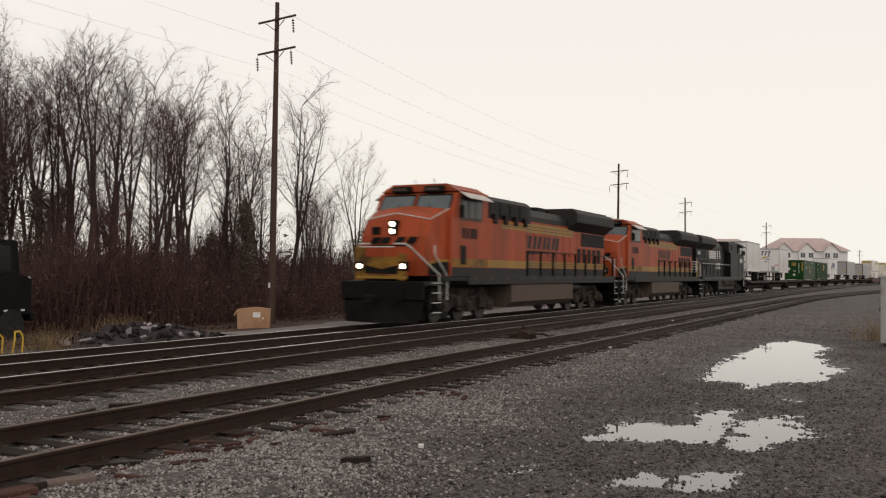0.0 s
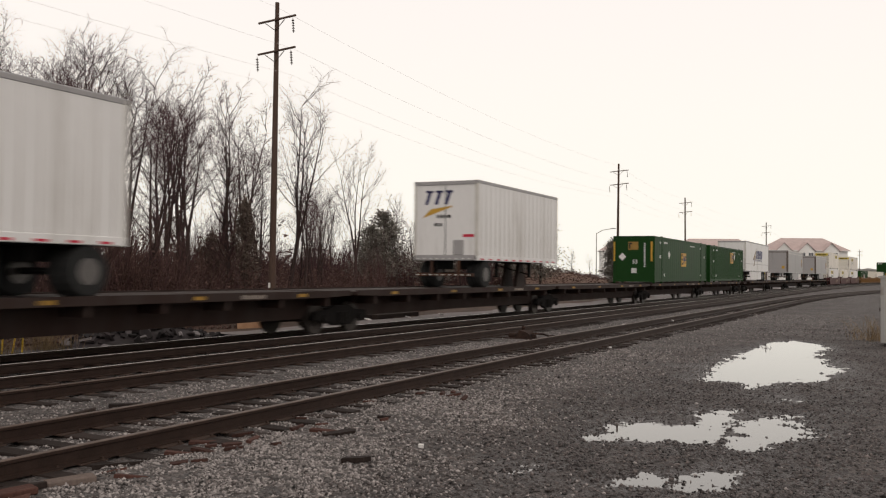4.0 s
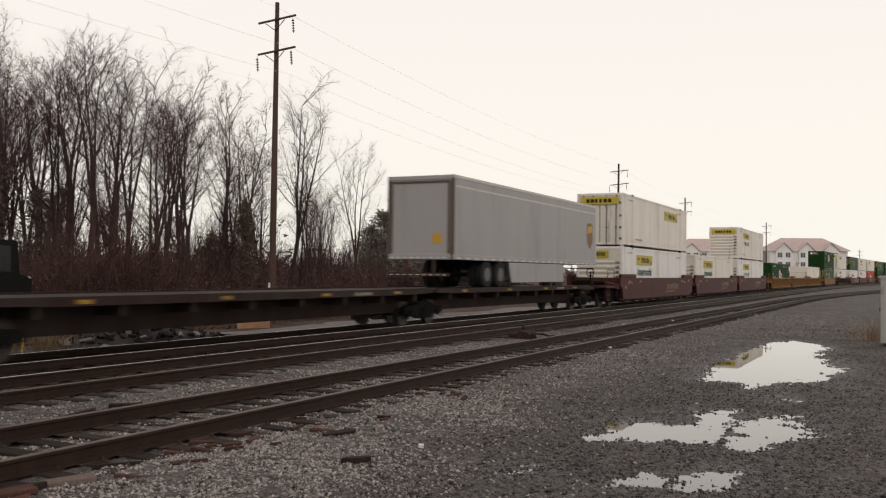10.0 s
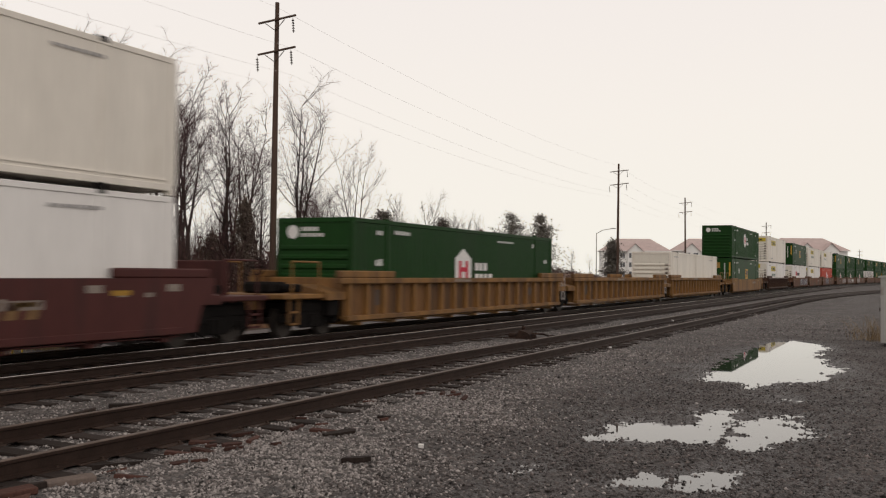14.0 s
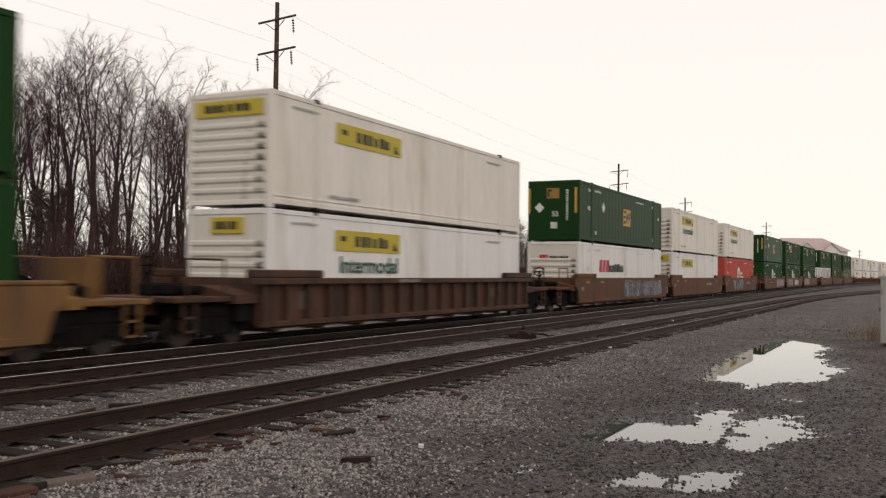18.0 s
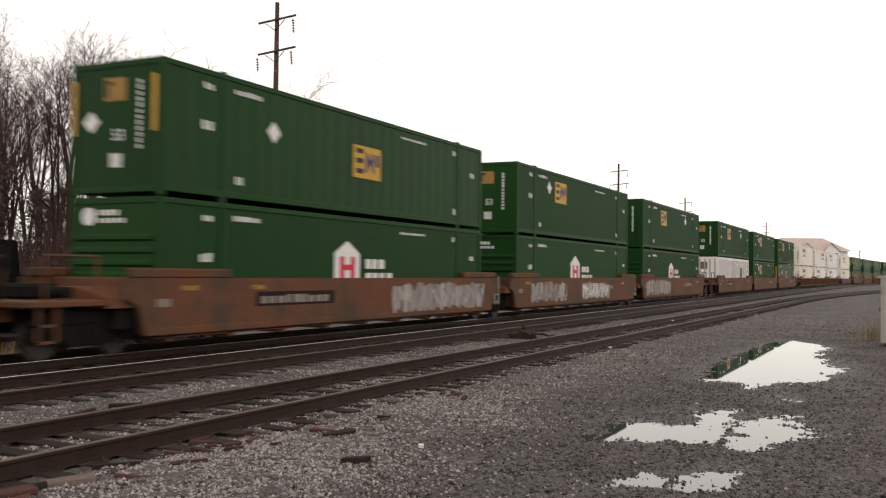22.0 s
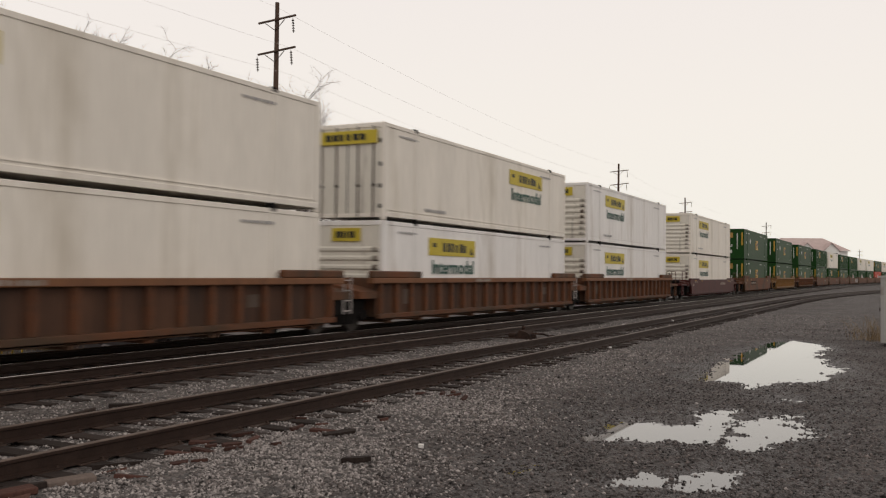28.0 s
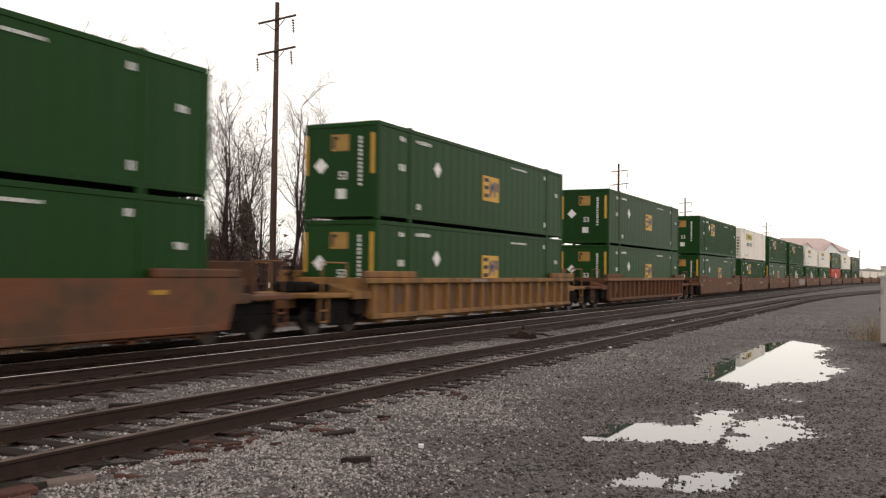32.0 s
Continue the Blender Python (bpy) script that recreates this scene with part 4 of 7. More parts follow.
flakes("bank_scrub", 14000, bank_place, 0.08, M_litter, "low russet scrub on the earth bank", "scrub", 18)

# ---- earth bank, pile, box, small things beyond the tracks ----
bank = Shape()
for i in range(25):
    for j in range(9):
        x, y = -62 + j * 4.2, 84 + i * 2.2
        k = math.exp(-((y - 104) / 15) ** 2) * math.exp(-((x + 42) / 13) ** 2)
        bank.v.append((x, y, -0.6 + 2.9 * k + 0.12 * math.sin(x * 1.3) * math.cos(y * 0.9)))
bank.f = [(i * 9 + j, i * 9 + j + 1, i * 9 + j + 10, i * 9 + j + 9) for i in range(24) for j in range(8)]
tagged(part("earth_bank", bank, M_field), "low bare brown earth bank beyond the line", "bank", kind="structure")

pile = thing("rubble_pile", "heap of broken dark grey asphalt slabs beside the track", "rubble", at=pose(-18.5, 18.9, -0.3))
rng = random.Random(3)
core = Shape()
for i in range(11):
    for j in range(7):
        x, y = -0.95 + j * 0.316, -2.5 + i * 0.5
        core.v.append((x, y, 0.42 * max(0, 1 - (x / 1.0) ** 2) * max(0, 1 - (y / 2.6) ** 2) + rng.uniform(-0.03, 0.05)))
core.f = [(i * 7 + j, i * 7 + j + 1, i * 7 + j + 8, i * 7 + j + 7) for i in range(10) for j in range(6)]
part("rubble_base", core, M_slab, pile)
for i in range(180):
    x, y = rng.gauss(0, 0.5), rng.gauss(0, 1.35)
    x, y = max(-1.1, min(1.1, x)), max(-2.6, min(2.6, y))
    z = 0.45 * max(0, 1 - (x / 1.1) ** 2) * max(0, 1 - (y / 2.7) ** 2)
    n = rng.randint(4, 6)
    a0 = rng.uniform(0, 6.28)
    q_ = rng.choice((0.4, 0.55, 0.8))
    prof = [(q_ * rng.uniform(0.1, 0.3) * math.cos(a0 + 6.283 * q / n), q_ * rng.uniform(0.1, 0.3) * math.sin(a0 + 6.283 * q / n)) for q in range(n)]
    part("slab", Shape().prism(prof, "z", -0.03, 0.03), M_slabpale if i % 7 == 0 else M_slab, pile, at=pose(x, y, z + 0.03, rng.gauss(0, 32), rng.gauss(0, 32), rng.uniform(0, 360)))

box = thing("cardboard_box", "large sagging brown cardboard box at the pole's foot", "box", at=pose(-19.75, 25.2, -0.3, 0, 0, 38))
part("carton", Shape().prism([(-0.52, 0.0), (0.54, 0.0), (0.56, 0.72), (0.1, 0.78), (-0.55, 0.7)], "y", -0.35, 0.35), M_card, box)
part("flap", Shape().prism([(-0.55, 0.7), (-0.5, 0.7), (-0.62, 0.5), (-0.66, 0.52)], "y", -0.34, 0.34), M_card, box)
part("label_sheet", Shape().box(-0.02, 0.22, -0.356, -0.35, 0.45, 0.62), M_paper, box, "white paper label")
part("label_sheet", Shape().box(0.28, 0.34, -0.356, -0.35, 0.4, 0.44), M_paper, box)

log = thing("timber_stack", "low stack of dark old timbers by the path", "timber", at=pose(-19.4, 33.5, -0.2))
for i in range(4):
    part("timber", Shape().box(-0.12, 0.12, -1.9, 1.9, 0, 0.2, 0.015), M_tie, log, at=pose(0.28 * (i % 3) - 0.3, 0.2 * i, 0.0 if i < 3 else 0.2, 0, 0, 3 * i - 4))
for i, (x, y) in enumerate(((-18.9, 31.2), (-18.6, 33.9), (-18.7, 37.2))):
    sc = part("scrap_sheet", Shape().prism([(-0.12, -0.08), (0.1, -0.1), (0.14, 0.06), (-0.05, 0.1)], "z", 0, 0.03), M_paper)
    sc.matrix_basis = pose(x, y, -0.15, 0, 12, 40 * i)
    tagged(sc, "crumpled white scrap lying on the path", "litter", "litter by the path")

# a dark parked machine at the wood's edge and yellow hoops in front of it
rig = thing("parked_machine", "dark grimy parked track machine at the wood's edge", "vehicle", at=pose(-22.6, 16.6, -0.3, 0, 0, 8))
part("body", Shape().prism([(-2.4, 0.75), (1.1, 0.75), (1.15, 1.7), (0.7, 1.85), (0.55, 2.75), (-2.4, 2.85)], "x", -1.1, 1.1), M_black, rig)
part("cab_window", Shape().box(1.1, 1.115, -0.9, 0.35, 1.9, 2.6, 0.01), M_cabglass, rig)
part("bumper", Shape().box(-1.15, 1.15, 1.1, 1.25, 0.55, 0.8, 0.03), M_black, rig)
part("boom", Shape().pipe([(0.6, 0.9, 1.0), (0.75, 1.2, 1.6), (0.85, 1.35, 1.75)], 0.05), M_cabinet, rig)
for y in (-1.6, 0.4):
    for x in (-1.0, 1.0):
        part("wheel", Shape().tube((x - 0.14, y, 0.45), (x + 0.14, y, 0.45), 0.45, n=18), M_tyre, rig)
for y in (-0.2, 0.15, 0.75):
    part("marker_lamp", Shape().box(1.1, 1.13, y, y + 0.12, 0.84, 0.89), M_paper, rig)
for i, (y, w) in enumerate(((14.05, 0.55), (14.7, 0.3))):
    hoop = part("hoop_barrier", Shape().pipe([(0, -w / 2, -0.05), (0.02, -w / 2 + 0.06, 0.36), (0, -w / 4, 0.52), (0, w / 4, 0.53), (0.02, w / 2, 0.4), (0, w / 2, -0.05)], 0.02), M_yellow)
    hoop.matrix_basis = pose(-18.25, y, -0.27, 0, 0, 6)
    tagged(hoop, "bent yellow pipe hoop standing beside the track", "barrier", "yellow hoops")

# ---- between the tracks ----
sw = thing("switch_machine", "low rusty cast-iron switch stand between two tracks", "switch stand", at=pose(-10.0, 25.4, -0.24))
M_swrust = mat("rusty_cast_iron", (0.045, 0.027, 0.021), 0.85, spec=0.1, scale=6, var=0.5, fine=40, bump=0.4, dirt=(0.018, 0.014, 0.013), dirt_amount=0.5, dirt_scale=4)
part("base_plate", Shape().box(-0.55, 0.55, -0.28, 0.28, 0, 0.08, 0.01), M_swrust, sw)
part("housing", Shape().prism([(-0.24, 0.08), (0.26, 0.08), (0.2, 0.2), (0.08, 0.27), (-0.1, 0.3), (-0.2, 0.2)], "y", -0.24, 0.24), M_swrust, sw)
part("lever", Shape().pipe([(0.1, 0, 0.2), (0.5, 0.1, 0.2), (0.75, 0.15, 0.12)], 0.03).box(0.7, 0.86, 0.1, 0.2, 0.08, 0.18, 0.02), M_swrust, sw)
part("spindle", Shape().tube((-0.1, 0, 0.28), (-0.1, 0, 0.42), 0.03, n=8).tube((-0.1, 0, 0.38), (-0.02, 0.02, 0.36), 0.05, n=8), M_swrust, sw)
part("crank", Shape().tube((0.3, -0.1, 0.08), (0.3, -0.1, 0.2), 0.07, n=8).box(-0.5, -0.32, -0.15, 0.1, 0.08, 0.2, 0.03), M_swrust, sw)
part("throw_rod", Shape().pipe([(-0.5, 0.0, 0.06), (-1.3, 0.0, 0.04)], 0.025), M_swrust, sw)
rng = random.Random(12)
for i, (x, y, l, a) in enumerate(((-6.87, 6.7, 0.5, 62), (-5.02, 8.1, 0.3, 30), (-6.0, 9.3, 0.55, 75), (-6.15, 10.6, 0.35, 100), (-6.9, 5.55, 0.55, 40), (-9.7, 8.7, 0.9, 100), (-9.8, 9.7, 0.6, 80))):
    pl = part("broken_plank", Shape().prism([(-l / 2, -0.05), (l / 2 - 0.08, -0.06), (l / 2, 0.01), (l / 2 - 0.05, 0.06), (-l / 2 + 0.05, 0.05)], "z", 0, 0.05), M_tie)
    pl.matrix_basis = pose(x, y, -0.215, rng.gauss(0, 5), rng.gauss(0, 5), a)
    tagged(pl, "splintered dark timber scrap on the ballast", "plank", "timber scraps")
M_redscrap = mat("rotten_red_brown_wood", (0.072, 0.034, 0.027), 0.9, scale=5, var=0.4, fine=40, bump=0.5, per_object=0.4)
M_board = mat("weathered_pale_board", (0.15, 0.115, 0.10), 0.85, scale=4, var=0.3, fine=40, bump=0.4)
for i in range(26):
    y = rng.uniform(5.0, 13.5)
    x, l = -6.75 + rng.gauss(0, 0.22) + 0.35 * (i % 5 == 0), rng.uniform(0.12, 0.42)
    pl = part("wood_splinter", Shape().prism([(-l / 2, -0.03), (l / 2 - 0.05, -0.04), (l / 2, 0.01), (-l / 2 + 0.04, 0.035)], "z", 0, 0.035), M_redscrap)
    pl.matrix_basis = pose(x, y, -0.2, rng.gauss(0, 7), rng.gauss(0, 7), rng.uniform(20, 120))
    tagged(pl, "rotten red-brown wood splinter on the ballast", "wood scrap", "wood splinters")
for x, y, l, w, a, m, text in ((-6.66, 5.95, 0.42, 0.15, 64, M_board, "weathered pale board lying on the ballast"), (-6.72, 5.42, 0.34, 0.16, 74, M_redscrap, "broken red-brown timber block on the ballast")):
    pl = part("loose_board", Shape().box(-l / 2, l / 2, -w / 2, w / 2, 0, 0.06, 0.008), m)
    pl.matrix_basis = pose(x, y, -0.2, 3, -2, a)
    tagged(pl, text, "board")
for i, (x, y, s_) in enumerate(((-4.78, 9.05, 0.035), (-9.35, 33.6, 0.09), (-8.7, 38.5, 0.07), (-6.9, 23.5, 0.05))):
    st = part("pale_stone", Shape().prism([(-s_, 0), (-0.3 * s_, -0.7 * s_), (s_, -0.2 * s_), (0.6 * s_, 0.8 * s_), (-0.5 * s_, 0.7 * s_)], "z", 0, s_), M_paper)
    st.matrix_basis = pose(x, y, -0.20, 8, 5, 30 * i)
    tagged(st, "pale stone lying among grey ballast", "stone", "pale stones")

# grey metal cabinet at the yard's edge
cb = thing("signal_cabinet", "tall light-grey painted steel trackside cabinet", "cabinet", at=pose(-0.12, 29.2, -0.24))
part("body", Shape().box(-0.58, 0.62, -0.4, 0.4, 0.12, 1.95, 0.015), M_cabinet, cb)
part("lid", Shape().prism([(-0.64, 1.95), (0.68, 1.95), (0.68, 2.0), (0.0, 2.05), (-0.64, 2.0)], "y", -0.46, 0.46), M_cabinet, cb)
dr = part("door", Shape().box(-0.5, 0.55, -0.42, -0.4, 0.2, 1.88, 0.008), M_cabinet, cb)
part("handle", Shape().box(0.4, 0.44, -0.46, -0.42, 0.95, 1.15, 0.01), M_truck, dr)
part("plinth", Shape().box(-0.5, 0.55, -0.34, 0.34, -0.1, 0.12, 0.01), M_slab, cb)
part("hasp", Shape().box(-0.62, -0.58, -0.1, 0.0, 1.0, 1.1), M_plate, cb)


# ---- the white hotel with red roofs, far off ----
def gable_window(parent, x, y, z):
    w = part("window", Shape().box(x - 0.8, x + 0.8, y - 0.05, y + 0.05, z, z + 1.7), M_winglass, parent)
    part("window_frame", Shape().box(x - 0.95, x - 0.8, y - 0.09, y + 0.05, z - 0.12, z + 1.82).box(x + 0.8, x + 0.95, y - 0.09, y + 0.05, z - 0.12, z + 1.82).box(x - 0.8, x + 0.8, y - 0.09, y + 0.05, z + 1.7, z + 1.82).box(x - 0.8, x + 0.8, y - 0.09, y + 0.05, z - 0.12, z).box(x - 0.05, x + 0.05, y - 0.08, y + 0.05, z, z + 1.7), M_stucco, w)


def hotel(x, y, w, h, bays, label, turn):
    ob = thing("hotel_building", label, "building", "hotel blocks", at=pose(x, y, -0.5, 0, 0, turn))
    d = 15.0
    part("wall", Shape().box(-w / 2, w / 2, 0, d, 0, h), M_stucco, ob)
    r = h + 4.6
    part("roof", Shape().add([(-w / 2 - 0.8, -0.8, h), (w / 2 + 0.8, -0.8, h), (w / 2 + 0.8, d + 0.8, h), (-w / 2 - 0.8, d + 0.8, h), (-w / 2 + 6.0, d / 2, r), (w / 2 - 6.0, d / 2, r)],
                             [(0, 1, 5, 4), (1, 2, 5), (2, 3, 4, 5), (3, 0, 4), (0, 1, 2, 3)]), M_rooftile, ob, "haze-paled red hipped roof")
    part("eaves", Shape().box(-w / 2 - 0.9, w / 2 + 0.9, -0.9, d + 0.9, h - 0.25, h - 0.01), M_stucco, ob)
    for b in bays:
        bay = part("gable_bay", Shape().prism([(b - 2.7, 0), (b + 2.7, 0), (b + 2.7, h + 0.1), (b, h + 2.5), (b - 2.7, h + 0.1)], "y", -1.0, 3.0), M_stucco, ob, "white gabled bay")
        for sx in (-1, 1):
            part("gable_roof", Shape().prism([(b, h + 2.52), (b, h + 2.78), (b + sx * 3.2, h - 0.25), (b + sx * 3.05, h - 0.45)], "y", -1.5, 6.0), M_rooftile, ob)
        for f in range(int(h // 3.3)):
            for dx in (-1.4, 1.4):
                gable_window(bay, b + dx, -1.0, h - 2.6 - f * 3.3)
    x0 = -w / 2 + 1.8
    while x0 < w / 2 - 1.5:
        if all(abs(x0 - b) > 4.2 for b in bays):
            for f in range(int(h // 3.3)):
                gable_window(ob, x0, 0.0, h - 2.6 - f * 3.3)
        x0 += 2.9
    return ob


hotel(-31.5, 352.0, 27.0, 11.5, (-9.0, -1.0, 7.5), "white three-storey hotel with haze-paled red gabled roof", 24)
hotel(-62.0, 345.0, 30.0, 11.2, (-9.0, 5.0), "white hotel wing with haze-paled red hipped roof", 20)
hotel(-88.0, 330.0, 24.0, 10.8, (0.0,), "distant white hotel wing behind bare trees", 20)
for x, y, w, h in ((-13.0, 372.0, 9.0, 4.6), (-3.0, 392.0, 13.0, 6.2), (16.0, 400.0, 26.0, 6.0), (-20.0, 410.0, 10.0, 5.0)):
    wh = thing("warehouse", "distant low pale metal-clad warehouse", "building", "far warehouses", at=pose(x, y, -0.5))
    part("wall", Shape().box(-w / 2, w / 2, 0, 14, 0, h), M_warehouse, wh)
    part("roof", Shape().prism([(-w / 2 - 0.3, h), (w / 2 + 0.3, h), (w / 2 + 0.3, h + 0.25), (0, h + 0.9), (-w / 2 - 0.3, h + 0.25)], "y", -0.3, 14.3), M_cabinet, wh)
    for q in range(int(w // 4)):
        part("dock_door", Shape().box(-w / 2 + 0.8 + q * 4, -w / 2 + 3.4 + q * 4, -0.06, 0, 0.2, 3.2), M_cabinet, wh)

lamp_post = thing("street_lamp", "thin grey street lamp with one long arm beyond the line", "street lamp", at=pose(-41.9, 135.0, -0.4))
part("mast", Shape().tube((0, 0, 0), (0, 0, 8.3), 0.1, 0.06, n=8), M_cabinet, lamp_post)
part("arm", Shape().pipe([(0, 0, 8.2), (0.9, 0, 8.7), (2.4, 0, 8.95)], 0.05), M_cabinet, lamp_post)
part("lamp_head", Shape().box(2.2, 2.95, -0.15, 0.15, 8.88, 9.02, 0.04), M_cabinet, lamp_post)

# ---- the train ----

SPEED, GAIN = 22.3215, 0.03158
MOVERS = []


def text_mesh(text, size):
    cu = bpy.data.curves.new("letters", "FONT")
    cu.body, cu.size, cu.extrude, cu.offset = text, size, 0.0, size * 0.02
    tmp = new("letters", cu)
    me = bpy.data.meshes.new_from_object(tmp)
    bpy.data.objects.remove(tmp)
    # stands upright on the +x side, read from the east, where +y lies to the right
    for q in me.vertices:
        x, y, _ = q.co
        q.co = (0, x, y)
    return me


TEXT = {}


def lettering(text, size, material, parent, x, y, z, name="letters"):
    if (text, size) not in TEXT:
        TEXT[text, size] = text_mesh(text, size)
    me = TEXT[text, size]
    return part(name, me.copy(), material, parent, at=pose(x, y, z))


def front_lettering(text, size, material, parent, x, y, z, name="letters"):
    """On the end that faces -y; reads towards +x."""
    if (text, size) not in TEXT:
        TEXT[text, size] = text_mesh(text, size)
    return part(name, TEXT[text, size].copy(), material, parent, at=pose(x, y, z, 0, 0, -90))


def side_bars(s, x, y, z, w, h, n, seed=0):
    """A line of unreadable writing as bars on the +x side."""
    rng = random.Random(seed)
    p = y
    step = w / n
    for i in range(n):
        s.box(x, x + 0.004, p, p + step * rng.uniform(0.6, 0.85), z, z + h * rng.choice((1, 1, 0.85)))
        p += step
    return s


def front_bars(s, y, x, z, w, h, n, seed=0, upright=False):
    rng = random.Random(seed)
    step = (h if upright else w) / n
    for i in range(n):
        if upright:
            s.box(x, x + w, y - 0.004, y, z + i * step, z + i * step + step * rng.uniform(0.6, 0.85))
        else:
            s.box(x + i * step, x + i * step + step * rng.uniform(0.6, 0.85), y - 0.004, y, z, z + h)
    return s


CL, CW, CH = 16.15, 2.6, 2.905


def container_shell(ob, m, length=CL, ribs="fine", front="plain", doors="rods", castings=True):
    """Corrugated box on its frame of posts and rails; +x side and the -y end face the yard."""
    hl, hw = length / 2, CW / 2
    for s in (-1, 1):
        sh = Shape()
        if ribs == "fine":
            step, dep = 0.28, 0.022
        elif ribs == "wide":
            step, dep = 0.46, 0.03
        else:
            step, dep = 0.6, 0.006
        y, prof = -hl + 0.1, []
        while y < hl - 0.1 - step * 0.5:
            prof += [(y, 0), (y + step * 0.35, 0), (y + step * 0.5, dep), (y + step * 0.85, dep)]
            y += step
        prof.append((hl - 0.1, 0))
        xo = hw - 0.02
        for yy, d in prof:
            sh.v += [(s * (xo - d), yy, 0.22), (s * (xo - d), yy, CH - 0.12)]
        sh.f += [(2 * i, 2 * i + 2, 2 * i + 3, 2 * i + 1) for i in range(len(prof) - 1)]
        part("side_wall", sh, m, ob)
        part("top_rail", Shape().box(s * (hw - 0.07), s * hw, -hl + 0.1, hl - 0.1, CH - 0.13, CH - 0.01, 0.01), m, ob)
        part("bottom_rail", Shape().box(s * (hw - 0.08), s * hw, -hl + 0.1, hl - 0.1, 0.1, 0.24, 0.01), m, ob)
        for y0 in (-hl, hl - 0.16):
            part("corner_post", Shape().box(s * (hw - 0.14), s * hw, y0, y0 + 0.16, 0.0, CH, 0.012), m, ob)
        if castings:
            for y0 in (-6.1, 6.1):
                p = part("lifting_post", Shape().box(s * (hw - 0.05), s * (hw + 0.003), y0 - 0.06, y0 + 0.06, 0.02, CH - 0.02, 0.008), m, ob)
                part("casting", Shape().box(s * (hw - 0.12), s * (hw + 0.01), y0 - 0.1, y0 + 0.1, CH - 0.09, CH + 0.035, 0.012), M_truck if m is not M_green else M_green, p)
                part("casting", Shape().box(s * (hw - 0.12), s * (hw + 0.01), y0 - 0.1, y0 + 0.1, -0.005, 0.12, 0.012), M_truck if m is not M_green else M_green, p)
    rs = Shape()
    y = -hl + 0.05
    while y < hl - 0.3:
        rs.box(-hw + 0.05, hw - 0.05, y, y + 0.24, CH - 0.06, CH - 0.018, 0.008)
        y += 0.3
    part("roof", rs.box(-hw + 0.05, hw - 0.05, -hl + 0.05, hl - 0.05, CH - 0.09, CH - 0.045), m, ob)
    part("floor", Shape().box(-hw + 0.05, hw - 0.05, -hl + 0.05, hl - 0.05, 0.12, 0.22), m, ob)
    for s, style in ((-1, front), (1, doors)):
        y0, y1 = (-hl + 0.03, -hl + 0.08) if s < 0 else (hl - 0.08, hl - 0.03)
        face = -hl + 0.03 if s < 0 else hl - 0.03
        em = M_endrust if m is M_cream or m is M_white and style == "louvre" and ribs == "smooth" else m
        part("end_wall", Shape().box(-hw + 0.1, hw - 0.1, y0, y1, 0.1, CH - 0.08), em, ob)
        part("end_sill", Shape().box(-hw + 0.13, hw - 0.13, min(y0, face + s * 0.028), y1 if s < 0 else face + s * 0.028, 0.08, 0.2, 0.01), m, ob)
        part("end_header", Shape().box(-hw + 0.13, hw - 0.13, min(y0, face + s * 0.028), y1 if s < 0 else face + s * 0.028, CH - 0.14, CH, 0.01), m, ob)
        if style == "louvre":
            for i in range(7):
                z = 0.34 + i * 0.27
                part("stiffener", Shape().prism([(-0.0, z), (s * 0.05, z + 0.05), (s * 0.05, z + 0.12), (0.0, z + 0.17)], "x", -hw + 0.16, hw - 0.16), em, ob, at=pose(0, face, 0))
        elif style == "rods":
            for x in (-0.92, -0.38, 0.38, 0.92):
                r = part("lock_rod", Shape().tube((x, face + s * 0.035, 0.1), (x, face + s * 0.035, CH - 0.1), 0.024, n=6), M_tank if m is not M_green else m, ob)
                part("rod_keeper", Shape().box(x - 0.05, x + 0.05, face + s * 0.003, face + s * 0.05, 1.0, 1.07), M_truck, r)
            for x in (-1.16, 1.16):
                for z in (0.35, 0.95, 1.6, 2.3):
                    part("hinge", Shape().box(x - 0.06, x + 0.06, face + s * 0.002, face + s * 0.03, z, z + 0.12), M_truck if m is not M_green else m, ob)
            part("door_seam", Shape().box(-0.015, 0.015, face + s * 0.001, face + s * 0.012, 0.14, CH - 0.14), M_dark, ob)
    return ob


SIDE = CW / 2 + 0.0035


def square_logo(ob, y, z, s, front=False, x=0.0):
    """Orange panel with a dark three-barred mark and a blue zigzag."""
    if front:
        yy = -CL / 2 + 0.026
        p = part("logo_panel", Shape().box(x, x + s, yy - 0.006, yy, z, z + s * 0.8), M_embdull, ob, "faded orange panel")
        part("logo_mark", Shape().box(x + s * 0.08, x + s * 0.2, yy - 0.01, yy - 0.004, z + 0.1 * s, z + s * 0.7).box(x + s * 0.2, x + s * 0.38, yy - 0.01, yy - 0.004, z + 0.55 * s, z + s * 0.7), M_dark, p)
        return
    h = s * 0.62
    p = part("logo_panel", Shape().box(SIDE - 0.02, SIDE, y, y + s, z, z + h), M_emb, ob, "orange-yellow square panel")
    e = Shape()
    for q in (0.14, 0.46, 0.76):
        e.box(SIDE, SIDE + 0.004, y + 0.08 * s, y + 0.36 * s, z + q * h, z + (q + 0.15) * h)
    part("logo_mark", e, M_dark, p)
    w = Shape().prism([(y + q * s, z + r * h) for q, r in ((0.42, 0.2), (0.5, 0.2), (0.54, 0.56), (0.6, 0.3), (0.68, 0.56), (0.7, 0.2), (0.77, 0.2), (0.74, 0.82), (0.66, 0.82), (0.6, 0.55), (0.52, 0.82), (0.46, 0.82))], "x", SIDE, SIDE + 0.004)
    w.box(SIDE, SIDE + 0.004, y + 0.81 * s, y + 0.94 * s, z + 0.42 * h, z + 0.8 * h)
    part("logo_blob", w, M_blue, p)


